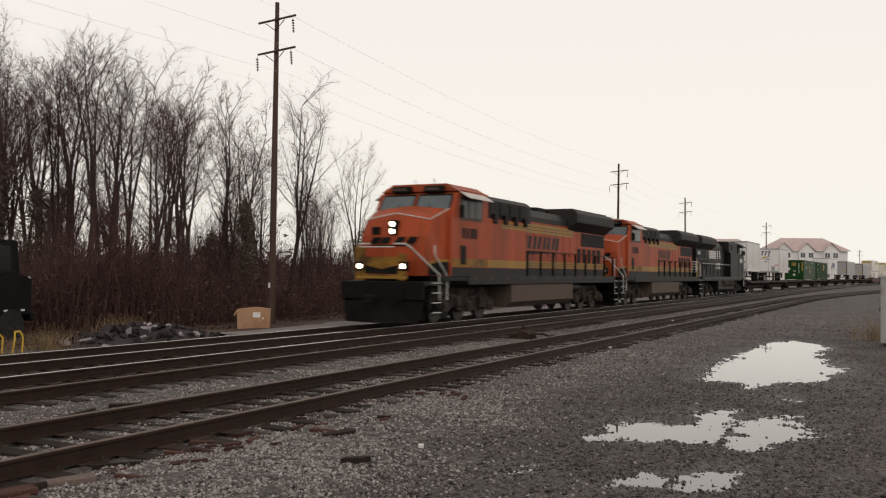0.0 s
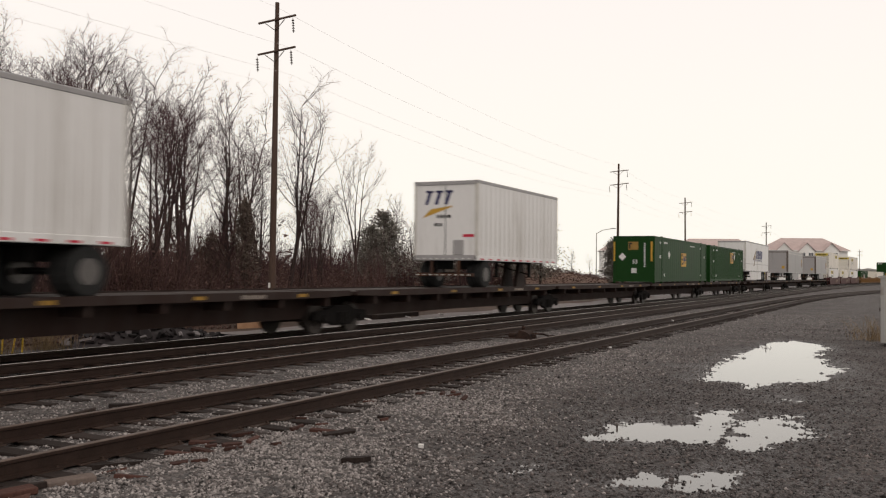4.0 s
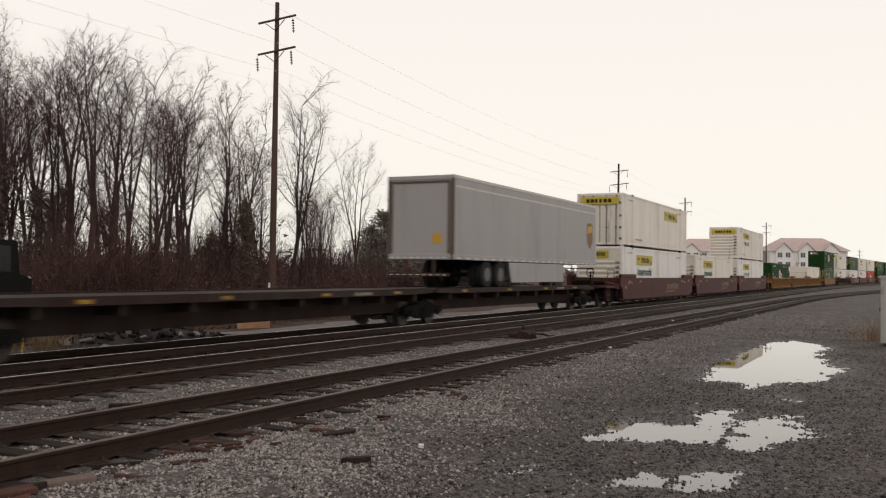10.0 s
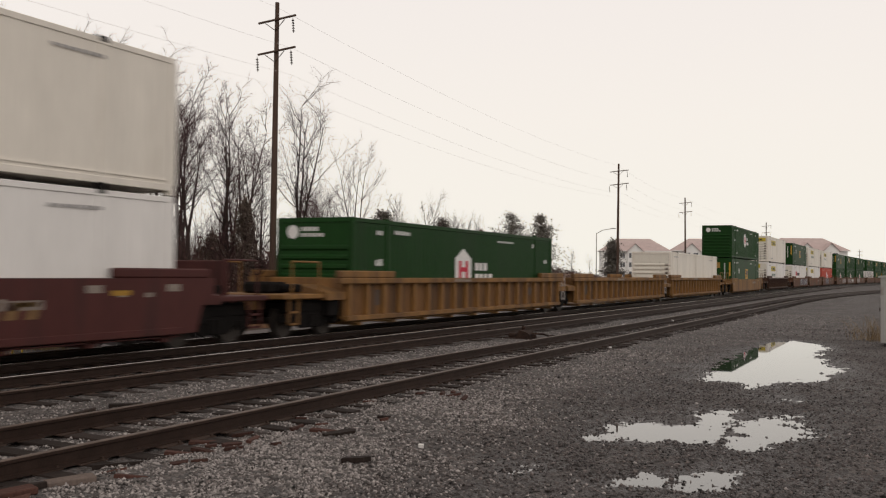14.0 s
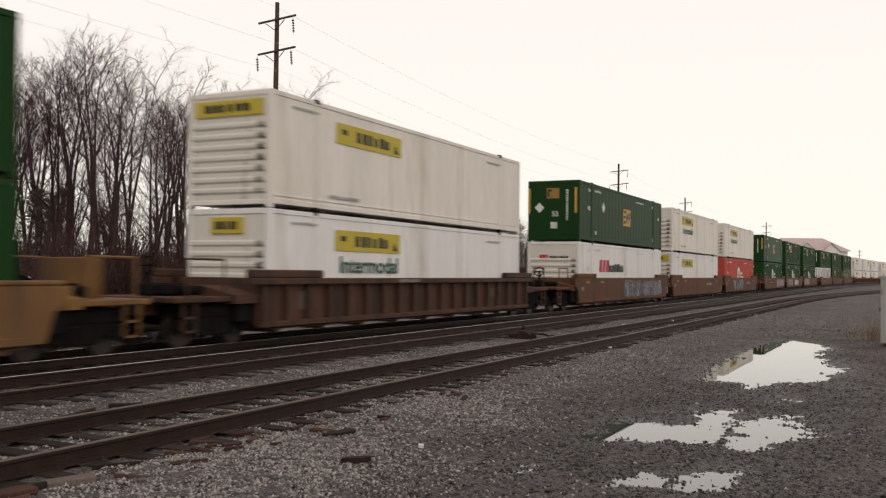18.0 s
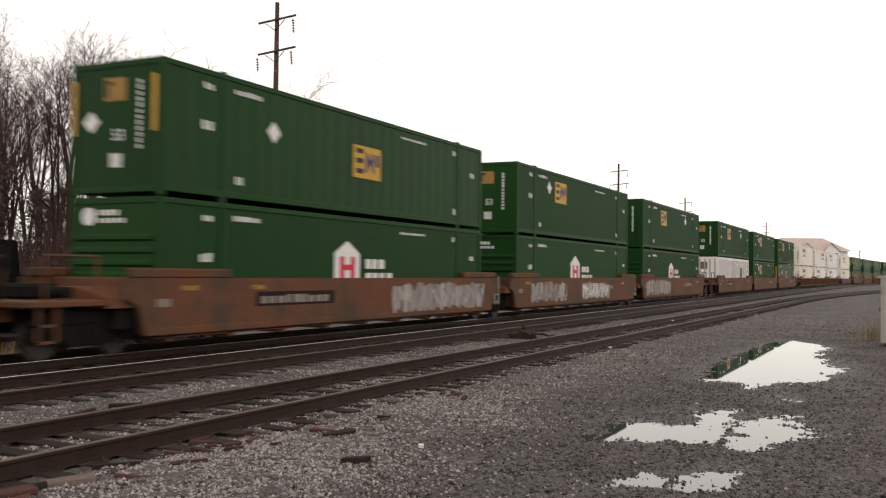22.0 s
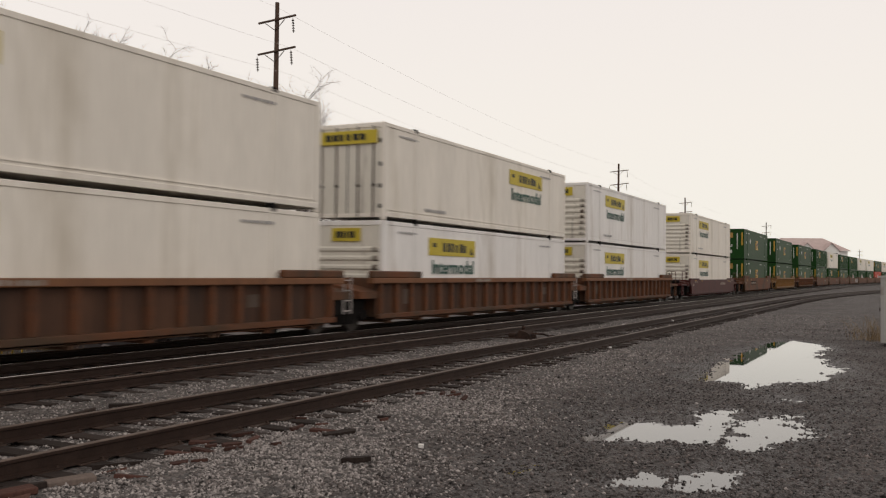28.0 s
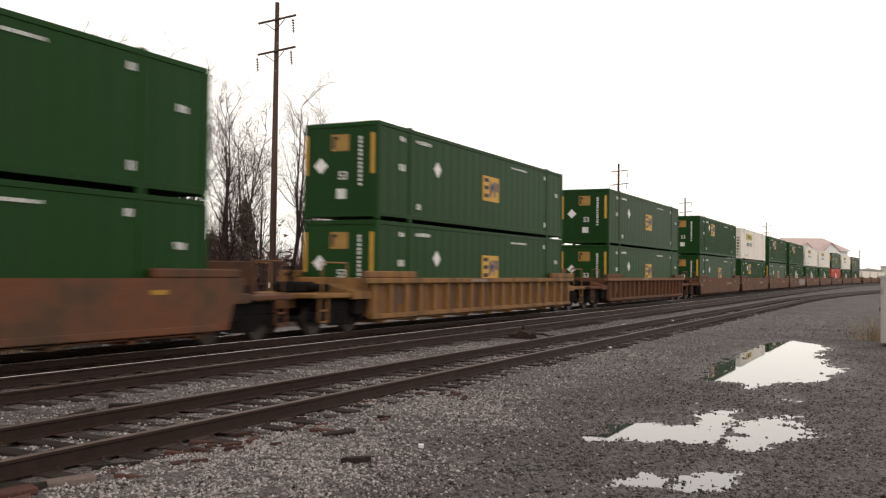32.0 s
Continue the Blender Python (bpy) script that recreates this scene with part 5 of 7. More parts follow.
def house_mark(ob, y, z, s):
    h = 0.85
    p = part("house_mark", Shape().prism([(y, z), (y + s, z), (y + s, z + h), (y + s * 0.5, z + h * 1.4), (y, z + h)], "x", SIDE - 0.02, SIDE), M_house, ob, "white house-shaped mark with red bars")
    e = Shape().prism([(y + q * s, z + r * h) for q, r in ((0.2, 0.2), (0.38, 0.2), (0.38, 0.46), (0.62, 0.46), (0.62, 0.2), (0.8, 0.2), (0.8, 0.9), (0.62, 0.9), (0.62, 0.64), (0.38, 0.64), (0.38, 0.9), (0.2, 0.9))], "x", SIDE, SIDE + 0.004)
    part("mark_bars", e, M_redmark, p)
    b = Shape()
    side_bars(b, SIDE, y + s * 1.25, z + h * 0.52, s * 0.85, h * 0.38, 3, 5)
    side_bars(b, SIDE, y + s * 1.25, z, s * 1.25, h * 0.38, 4, 6)
    part("white_wording", b, M_house, p)


def small_marks(ob, seed, front=True):
    """Stencilled numbers and notices as bars."""
    s = Shape()
    side_bars(s, SIDE, -CL / 2 + 2.35, 2.5, 1.0, 0.12, 8, seed)
    side_bars(s, SIDE, 2.1, 2.52, 1.6, 0.07, 14, seed + 1)
    side_bars(s, SIDE, -CL / 2 + 2.4, 0.42, 0.25, 0.22, 3, seed + 2)
    side_bars(s, SIDE, CL / 2 - 2.35, 0.42, 0.18, 0.2, 2, seed + 3)
    side_bars(s, SIDE, CL / 2 - 2.4, 2.42, 0.2, 0.16, 2, seed + 3)
    side_bars(s, SIDE, CL / 2 - 1.0, 1.8, 0.35, 0.16, 3, seed + 4)
    side_bars(s, SIDE, -CL / 2 + 1.25, 1.55, 0.4, 0.2, 2, seed + 4)
    side_bars(s, SIDE, -CL / 2 + 1.3, 2.45, 0.35, 0.15, 2, seed + 5)
    if front:
        yy = -CL / 2 + 0.026
        front_bars(s, yy, -0.15, 0.62, 0.5, 0.3, 1, seed)
        front_bars(s, yy, 0.62, 1.0, 0.1, 1.5, 12, seed, True)
    part("stencilling", s, M_mark, ob)


def diamond(ob, y, z, s, front=False):
    if front:
        yy = -CL / 2 + 0.026
        part("placard", Shape().prism([(y - s, z), (y, z - s), (y + s, z), (y, z + s)], "y", yy - 0.008, yy), M_house, ob, "white diamond placard")
    else:
        part("placard", Shape().prism([(y - s, z), (y, z - s), (y + s, z), (y, z + s)], "x", SIDE - 0.02, SIDE + 0.002), M_house, ob, "white diamond placard")


LOGO_Y = {"panelrib": -3.68, "paneldoor": -3.68, "panelfar": 1.1}
DIAMOND_Y = {"panelrib": -4.4, "paneldoor": 3.4, "panelfar": 3.27}


def make_container(kind):
    if kind.startswith("panel"):
        ob = thing("shipping_container", "dark green corrugated steel container with an orange logo panel", "container", "containers on the train")
        container_shell(ob, M_green, ribs="smooth" if kind == "panel" else "fine", front="rods" if kind == "paneldoor" else "plain")
        near = kind != "panel"
        square_logo(ob, LOGO_Y.get(kind, -0.62), 1.1 if not near else 1.58, 1.48)
        square_logo(ob, 0, 2.05, 0.62, True, -0.35)
        diamond(ob, DIAMOND_Y.get(kind, -4.25), 2.15 if near else 1.82, 0.26)
        if kind == "panel":
            diamond(ob, -0.72, 1.62, 0.24, True)
        front_lettering("53", 0.34, M_mark, ob, -0.1, -CL / 2 + 0.02, 1.2)
        small_marks(ob, 3)
        if kind == "panel":
            part("yellow_edge_strip", Shape().box(1.05, 1.17, -CL / 2 - 0.006, -CL / 2 + 0.01, 1.35, 2.55), M_emb, ob, "yellow reflective strip")
            part("yellow_edge_strip", Shape().box(-1.27, -1.17, -CL / 2 - 0.006, -CL / 2 + 0.01, 1.35, 2.55), M_emb, ob)
    elif kind in ("housemark", "hexagon", "red"):
        m = M_red if kind == "red" else M_green
        ob = thing("shipping_container", "faded red corrugated container with a white house mark" if kind == "red" else "dark green corrugated steel container with a white and red mark", "container", "containers on the train")
        container_shell(ob, m, ribs="fine", front="louvre" if kind != "red" else "plain")
        if kind == "hexagon":
            y, z, s = -0.9, 1.8, 0.68
            hexa = [(y + s * math.cos(a), z + s * math.sin(a)) for a in [math.pi / 6 + k * math.pi / 3 for k in range(6)]]
            p = part("hexagon_mark", Shape().prism(hexa, "x", SIDE - 0.02, SIDE), M_house, ob, "white hexagon mark with a red sign")
            part("mark_bars", Shape().prism([(y + q, z + r) for q, r in ((-0.3, -0.32), (-0.14, -0.32), (-0.14, -0.09), (0.14, -0.09), (0.14, -0.32), (0.3, -0.32), (0.3, 0.32), (0.14, 0.32), (0.14, 0.09), (-0.14, 0.09), (-0.14, 0.32), (-0.3, 0.32))], "x", SIDE, SIDE + 0.004), M_redmark, p)
            b = side_bars(Shape(), SIDE, y + 0.95, z + 0.02, 0.7, 0.3, 3, 5)
            part("white_wording", side_bars(b, SIDE, y + 0.95, z - 0.42, 1.1, 0.3, 5, 6), M_house, p)
        else:
            house_mark(ob, -1.5, 1.02, 1.28)
        yy = -CL / 2 + 0.026
        part("round_mark", Shape().tube((-0.75, yy + 0.005, 2.5), (-0.75, yy - 0.006, 2.5), 0.2, n=14), M_house, ob)
        part("white_wording", front_bars(front_bars(Shape(), yy, -0.45, 2.52, 0.6, 0.12, 4, 3), yy, -0.45, 2.36, 0.8, 0.1, 5, 4), M_house, ob)
        small_marks(ob, 9, False)
    elif kind in ("signcream", "signwhite", "signdoor", "signdoorword", "signflipword", "signflip", "signplain", "plain"):
        m = M_white if kind in ("signwhite", "signplain") else M_cream
        ob = thing("shipping_container", ("white" if m is M_white else "cream") + " smooth-sided steel container" + (" with a yellow sign panel" if kind != "plain" else " without markings"), "container", "containers on the train")
        container_shell(ob, m, ribs="smooth", front="rods" if kind.startswith("signdoor") else "louvre")
        if kind != "plain":
            y0 = -5.15 if not kind.startswith("signdoor") else 1.55
            p = part("yellow_panel", Shape().box(SIDE - 0.02, SIDE, y0, y0 + 3.55, 1.93, 2.5), M_plateyel, ob, "yellow sign panel with dark bars")
            part("dark_wording", side_bars(side_bars(Shape(), SIDE, y0 + 1.0, 2.06, 1.9, 0.3, 6, 4), SIDE, y0 + 0.25, 2.2, 0.3, 0.14, 1, 2).prism([(y0 + 3.1, 2.0), (y0 + 3.4, 2.0), (y0 + 3.2, 2.25)], "x", SIDE, SIDE + 0.004), M_dark, p)
            if kind not in ("signdoor", "signflip", "signplain"):
                w = lettering("Intermodal", 0.64, M_teal, ob, SIDE + 0.002, y0 + 0.18, 1.34, "wording")
                w.scale = (1, 3.25 / max(q.co.y for q in w.data.vertices), 1)
            yy = -CL / 2 + (0.026 if not kind.startswith("signdoor") else 0.0)
            w = 2.1 if kind in ("signflip", "signflipword", "signdoor", "signdoorword", "signplain") else 1.0
            q = part("yellow_panel", Shape().box(-w / 2, w / 2, yy - 0.05, yy, CH - 0.62, CH - 0.22), M_plateyel, ob, "small yellow panel with dark bars")
            part("dark_wording", front_bars(Shape(), yy - 0.05, -w * 0.36, CH - 0.52, w * 0.7, 0.2, 6, 2), M_dark, q)
        s = Shape()
        side_bars(s, SIDE, -CL / 2 + 0.9, 2.55, 1.2, 0.07, 8, 3)
        side_bars(s, SIDE, -CL / 2 + 2.6, 0.4, 1.5, 0.1, 10, 4)
        side_bars(s, SIDE, CL / 2 - 3.2, 2.5, 1.3, 0.07, 8, 5)
        part("stencilling", s, M_grey, ob)
        part("seam_rail", Shape().box(CW / 2 - 0.03, CW / 2 + 0.002, -CL / 2 + 0.2, CL / 2 - 0.2, 0.3, 0.325), m, ob)
    elif kind == "redword":
        ob = thing("shipping_container", "clean white container with red and black wording", "container", "containers on the train")
        container_shell(ob, M_white, ribs="smooth", front="louvre")
        s, y, z = Shape(), -4.85, 1.5
        k = 0.6
        for q in (0.0, 0.55, 1.1):
            s.prism([(y + q, z), (y + q + 0.38, z), (y + q + 0.46, z + k), (y + q + 0.08, z + k)], "x", SIDE, SIDE + 0.004)
        part("red_wording", s, M_redmark, ob)
        d = Shape().box(SIDE, SIDE + 0.004, y + 1.52, y + 1.64, z, z + k)
        part("black_wording", side_bars(d, SIDE, y + 1.72, z, 2.65, 0.42, 8, 3), M_dark, ob)
        yy = -CL / 2 + 0.02
        part("red_wording", front_bars(Shape(), yy, -0.7, 2.05, 0.5, 0.24, 3, 2), M_redmark, ob)
        part("black_wording", front_bars(Shape(), yy, -0.18, 2.05, 0.95, 0.18, 7, 2), M_dark, ob)
        small_marks(ob, 12, False)
    else:  # striped
        ob = thing("shipping_container", "white wide-ribbed container with olive placards", "container", "containers on the train")
        container_shell(ob, M_white, ribs="smooth", front="plain", castings=False)
        st = Shape()
        y = -CL / 2 + 0.5
        while y < CL / 2 - 0.4:
            st.box(CW / 2 - 0.06, CW / 2 - 0.012, y, y + 0.075, 0.3, CH - 0.2)
            y += 0.47
        part("rib_groove", st, M_spine, ob, "dark brown grooves between ribs")
        pl = part("dark_placard", Shape().box(CW / 2 - 0.02, CW / 2 + 0.004, 3.0, 4.2, 1.0, 2.1), M_gold, ob)
        part("logo_mark", Shape().box(CW / 2 + 0.004, CW / 2 + 0.008, 3.1, 3.5, 1.2, 1.35).box(CW / 2 + 0.004, CW / 2 + 0.008, 3.1, 3.5, 1.5, 1.62).box(CW / 2 + 0.004, CW / 2 + 0.008, 3.1, 3.5, 1.78, 1.92).box(CW / 2 + 0.004, CW / 2 + 0.008, 3.65, 4.1, 1.3, 1.8), M_dark, pl)
        part("olive_placard", Shape().box(-0.2, 0.45, -CL / 2 - 0.004, -CL / 2 + 0.03, 1.9, 2.5), M_gold, ob)
        for i in range(6):
            x = -1.0 + i * 0.4
            part("end_rib", Shape().box(x, x + 0.1, -CL / 2 - 0.012, -CL / 2 + 0.04, 0.16, CH - 0.16), M_grey, ob)
    return ob


# ---- bogies, wells, spine cars ----
def wheel_mesh(r):
    s = Shape()
    for sx in (-1, 1):
        s.tube((sx * 0.68, 0, 0), (sx * 0.80, 0, 0), r, r * 0.985, n=20)
        s.tube((sx * 0.65, 0, 0), (sx * 0.68, 0, 0), r * 1.06, n=20)
        s.tube((sx * 0.80, 0, 0), (sx * 0.84, 0, 0), r * 0.42, n=12)
    return s.tube((-0.9, 0, 0), (0.9, 0, 0), 0.09, n=8).mesh("wheelset")


WHEEL_MESH = {r: wheel_mesh(r) for r in (0.42, 0.51)}
FRAME_OUT = [(-1.3, 0.42), (-1.24, 0.62), (-0.7, 0.66), (-0.4, 0.78), (0.4, 0.78), (0.7, 0.66), (1.24, 0.62), (1.3, 0.42), (1.05, 0.36), (0.75, 0.42), (0.45, 0.24), (-0.45, 0.24), (-0.75, 0.42), (-1.05, 0.36)]
TRUCK_FRAME = Shape().prism(FRAME_OUT, "x", 0.93, 1.08).prism(FRAME_OUT, "x", -1.08, -0.93).box(-0.95, 0.95, -0.22, 0.22, 0.36, 0.7, 0.03)
for sx in (-1, 1):
    for sy in (-0.89, 0.89):
        TRUCK_FRAME.tube((sx * 1.08, sy, 0.43), (sx * 1.16, sy, 0.43), 0.12, n=10)
    for sy in (-0.17, 0, 0.17):
        TRUCK_FRAME.tube((sx * 1.1, sy, 0.28), (sx * 1.1, sy, 0.6), 0.07, n=8)
TRUCK_FRAME = TRUCK_FRAME.mesh("truck_frame")


def bogie(ob, y):
    t = part("truck", TRUCK_FRAME, M_truck, ob, at=pose(0, y, 0))
    for dy in (-0.89, 0.89):
        part("wheelset", WHEEL_MESH[0.42], M_wheel, t, at=pose(0, dy, 0.42))


def coupler(ob, y, s):
    part("coupler", Shape().box(-0.07, 0.07, y, y + s * 0.75, 0.78, 0.92, 0.02).box(-0.16, 0.16, y + s * 0.6, y + s * 0.95, 0.7, 1.0, 0.04), M_truck, ob)


def end_gear(ob, s, m):
    """Platform, ladder and railing at an uncoupled end."""
    y = s * 8.9
    part("end_platform", Shape().box(-1.35, 1.35, min(y, s * 11.3), max(y, s * 11.3), 1.0, 1.12, 0.02).box(-0.35, 0.35, min(y, s * 11.3), max(y, s * 11.3), 0.72, 1.0), m, ob)
    for x in (-1.3, 1.3):
        part("grab_rail", Shape().pipe([(x, s * 10.9, 1.1), (x, s * 10.9, 1.95), (x, s * 9.7, 1.95), (x, s * 9.7, 1.1)], 0.025), m, ob)
        part("step_ladder", Shape().box(x - 0.03, x + 0.03, s * 10.6, s * 10.64, 0.35, 1.1).box(x - 0.03, x + 0.03, s * 11.0, s * 11.04, 0.35, 1.1).box(x - 0.03, x + 0.03, s * 10.6, s * 11.04, 0.35, 0.4).box(x - 0.03, x + 0.03, s * 10.6, s * 11.04, 0.65, 0.7), m, ob)
    part("brake_gear", Shape().box(-0.6, 0.3, s * 9.7, s * 10.5, 1.12, 1.42, 0.06).tube((-0.9, s * 10.0, 1.26), (0.9, s * 10.0, 1.26), 0.11, n=10), M_truck, ob)
    if s < 0:
        bw = part("brake_wheel", Shape().pipe([(0.5 + 0.2 * math.cos(k * 0.5236), s * 11.27, 1.8 + 0.2 * math.sin(k * 0.5236)) for k in range(13)], 0.025, 5).box(0.3, 0.7, s * 11.28, s * 11.26, 1.785, 1.815), M_truck, ob)
        part("brake_stand", Shape().box(0.46, 0.54, s * 11.2, s * 11.26, 1.1, 1.85), M_truck, ob)
    coupler(ob, s * 11.2, s)


def graffiti(ob, y0, y1, z0, z1, m, x):
    """Fat sprayed letters that cannot be read: uneven strokes over a cloudy ground."""
    rng = random.Random(int(y0 * 10 + z0 * 100) + len(ob.children))
    dark = m is M_graf2

    def blotch(s, cy, cz, ry, rz, lift):
        pts, n = [], 11
        for i in range(n):
            a, k = 6.2832 * i / n, rng.uniform(0.62, 1.12)
            pts.append((min(y1, max(y0, cy + ry * k * math.cos(a))), min(z1, max(z0, cz + rz * k * math.sin(a)))))
        s.prism(pts, "x", x, x + lift)

    def stroke(s, ya, za, yb, zb, w, lift):
        k = rng.uniform(0.6, 1.0)
        n = Vector((zb - za, ya - yb)).normalized() * w / 2
        s.prism([(ya + n.x, za + n.y), (ya - n.x, za - n.y), (yb - n.x * k, zb - n.y * k), (yb + n.x * k, zb + n.y * k)], "x", x + lift, x + lift + 0.0015)

    ground_, y = Shape(), y0 + 0.35
    step = 0
    while y < y1 - 0.2:
        blotch(ground_, y, (z0 + z1) / 2 + rng.uniform(-0.08, 0.08), rng.uniform(0.4, 0.6), (z1 - z0) * 0.5, 0.002 + 0.0004 * (step % 3))
        y += rng.uniform(0.55, 0.75)
        step += 1
    p = part("graffiti", ground_, M_graf3 if dark else M_faint, ob, "dark violet sprayed lettering" if dark else "faded sprayed lettering")
    fat, thin, y = Shape(), Shape(), y0 + 0.08
    while y < y1 - 0.45:
        w = rng.uniform(0.42, 0.75)
        a, b = z0 + rng.uniform(0.03, 0.14), z1 - rng.uniform(0.03, 0.16)
        lean = rng.uniform(-0.08, 0.12)
        mid = (a + b) / 2 + rng.uniform(-0.1, 0.1)
        bar = rng.uniform(0.13, 0.2)
        lines = [(y + 0.08, a, y + 0.08 + lean, b), (y + w * 0.5, a + rng.uniform(0, 0.2), y + w * 0.5 - lean, mid), (y + w * 0.8, mid - 0.1, y + w * 0.75 + lean, b)]
        if rng.random() < 0.5:
            lines.append((y + 0.05, b - rng.uniform(0.05, 0.2), y + w * 0.8, a + rng.uniform(0.2, 0.5)))
        for q, l in enumerate(lines):
            stroke(fat, *l, bar, 0.004 + 0.0006 * q)
            if rng.random() < 0.6:
                stroke(thin, l[0] + 0.08, l[1] - 0.02, l[2] + 0.1, l[3] + 0.02, 0.035, 0.0075 + 0.0006 * q)
        y += w * rng.uniform(0.85, 1.1)
    part("sprayed_letter", fat, m, p)
    part("sprayed_outline", thin, M_mark if dark else M_graf2, p)


def make_well(style, m, ends, graf, low=False):
    """ends: letters of the ends that have a bogie and coupler gear: f front, r rear; lower case r alone: a shared bogie behind."""
    name = {"smooth": "smooth-sided", "rib": "ribbed"}[style]
    tone = {M_brown: "rusty brown", M_maroon: "maroon", M_yellowcar: "ochre", M_rust: "dark rusty"}[m]
    ob = thing("well_car", f"{tone} {name} container well car", "railway car", "cars of the train")
    top = 1.54 if not low else 1.4
    for s in (-1, 1):
        xo, xi = s * 1.5, s * 1.40
        if style == "smooth":
            out = [(-9.15, top), (-9.15, 1.12), (-8.8, 0.98), (-8.6, 0.38), (8.6, 0.38), (8.8, 0.98), (9.15, 1.12), (9.15, top)]
            sp = part("side_panel", Shape().prism(out, "x", xi, xo), m, ob)
            part("bottom_chord", Shape().box(s * 1.42, s * 1.512, -8.2, 8.2, 0.36, 0.52, 0.02), m, sp)
        else:
            # recessed panel is painted darker than its ribs to carry their shade
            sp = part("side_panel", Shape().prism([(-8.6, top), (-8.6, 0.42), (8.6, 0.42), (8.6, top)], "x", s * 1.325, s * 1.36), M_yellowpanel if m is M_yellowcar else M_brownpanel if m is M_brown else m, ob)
            part("top_chord", Shape().box(s * 1.34, s * 1.54, -9.0, 9.0, top - 0.16, top, 0.015), M_chord if m is M_brown else m, sp)
            part("bottom_chord", Shape().box(s * 1.34, s * 1.52, -8.6, 8.6, 0.36, 0.5, 0.015), m, sp)
            rib = Shape().box(s * 1.35, s * 1.5, -0.06, 0.06, 0.5, top - 0.16, 0.01).mesh("side_rib")
            for i in range(19):
                part("side_rib", rib, m, sp, at=pose(0, -8.45 + i * 0.939, 0))
        part("guide_lip", Shape().box(s * 1.33, s * 1.515, -9.0, -6.0, top, top + (0.1 if low else 0.2), 0.03), m, ob)
        part("guide_lip", Shape().box(s * 1.33, s * 1.515, 6.3, 9.0, top, top + (0.1 if low else 0.2), 0.03), m, ob)
    fl = Shape()
    for i in range(9):
        fl.box(-1.4, 1.4, -7.9 + i * 1.95, -7.7 + i * 1.95, 0.22, 0.34)
    part("well_floor", fl.box(-1.4, 1.4, -8.2, 8.2, 0.3, 0.33), m, ob)
    for s in (-1, 1):
        part("bulkhead", Shape().box(-1.4, 1.4, s * 8.3, s * 8.45, 0.4, top, 0.02), m, ob)
        part("end_frame", Shape().prism([(-1.4, 0.95), (1.4, 0.95), (1.4, 1.15), (0.5, 1.35), (-0.5, 1.35), (-1.4, 1.15)], "y", s * 8.45, s * 9.5), m, ob)
    part("brake_rigging", Shape().box(-1.1, 1.1, 8.5, 10.8, 0.62, 0.94, 0.05).box(0.8, 1.3, 8.7, 9.2, 0.5, 0.95, 0.04), M_truck, ob)
    bogie(ob, 9.65)
    if "f" in ends:
        part("brake_rigging", Shape().box(-1.1, 1.1, -10.8, -8.5, 0.62, 0.94, 0.05).box(0.8, 1.3, -9.2, -8.7, 0.5, 0.95, 0.04), M_truck, ob)
        bogie(ob, -9.65)
        end_gear(ob, -1, m)
    if "R" in ends:
        end_gear(ob, 1, m)
        part("end_bulkhead", Shape().box(-1.25, 0.55, 10.72, 10.77, 1.1, 1.95, 0.02), m, ob)
    else:
        part("connector", Shape().box(-0.3, 0.3, 9.4, 9.9, 0.62, 1.3, 0.05), M_truck, ob)
        rungs = Shape().box(1.34, 1.38, 9.2, 9.24, 0.55, 1.6).box(1.34, 1.38, 9.56, 9.6, 0.55, 1.6)
        for q in range(4):
            rungs.box(1.345, 1.375, 9.24, 9.56, 0.62 + q * 0.28, 0.65 + q * 0.28)
        part("ladder", rungs, M_graf, ob, "pale worn end ladder")
        part("brake_hose", Shape().pipe([(1.1, 9.2, 1.2), (1.2, 9.5, 0.9), (1.15, 9.9, 0.85), (1.1, 10.1, 1.2)], 0.03), M_truck, ob)
    s = Shape()
    if style == "smooth":
        if graf in (1, 5):
            plate = part("stencil_plate", Shape().box(1.5, 1.504, -5.1, -1.8, 0.88, 1.22), M_grime, ob, "dark painted-over patch with pale stencilling")
            part("stencilling", side_bars(Shape(), 1.504, -4.9, 0.94, 2.9, 0.2, 9, 3), M_faint, plate)
        else:
            side_bars(s, 1.5, 2.4, 0.98, 2.3, 0.2, 9, 3)
        if graf and graf != 5:
            if graf == 1:
                graffiti(ob, 1.3, 7.9, 0.45, 1.42, M_graf, 1.501)
            elif graf == 6:
                graffiti(ob, -8.0, -1.8, 0.45, 1.44, M_graf, 1.501)
            elif graf == 2:
                graffiti(ob, -7.0, -2.4, 0.45, 1.4, M_graf, 1.501)
                graffiti(ob, -0.4, 4.1, 0.5, 1.36, M_mark, 1.502)
            elif graf == 3:
                graffiti(ob, -1.1, 7.4, 0.45, 1.45, M_graf2, 1.501)
            else:
                graffiti(ob, -4.8, 0.4, 0.42, 1.45, M_graf2, 1.501)
        side_bars(s, 1.5, -8.3, 0.95, 0.4, 0.16, 3, 4)
    else:
        side_bars(s, 1.54, -2.0, top - 0.13, 1.3, 0.1, 7, 4)
        part("data_plate", Shape().box(1.36, 1.368, 5.1, 5.5, 0.85, 1.15), M_tank, ob)
        part("data_plate", Shape().box(1.36, 1.368, -6.95, -6.55, 0.75, 1.2), M_tank, ob)
    part("stencilling", s, M_faint, ob)
    if style == "smooth":
        y = part("reflector", Shape().box(1.5, 1.505, -7.6, -7.1, 1.28, 1.38).box(1.5, 1.505, -5.3, -4.8, 1.28, 1.38).box(1.5, 1.505, 6.2, 6.7, 1.2, 1.3), M_reflect, ob)
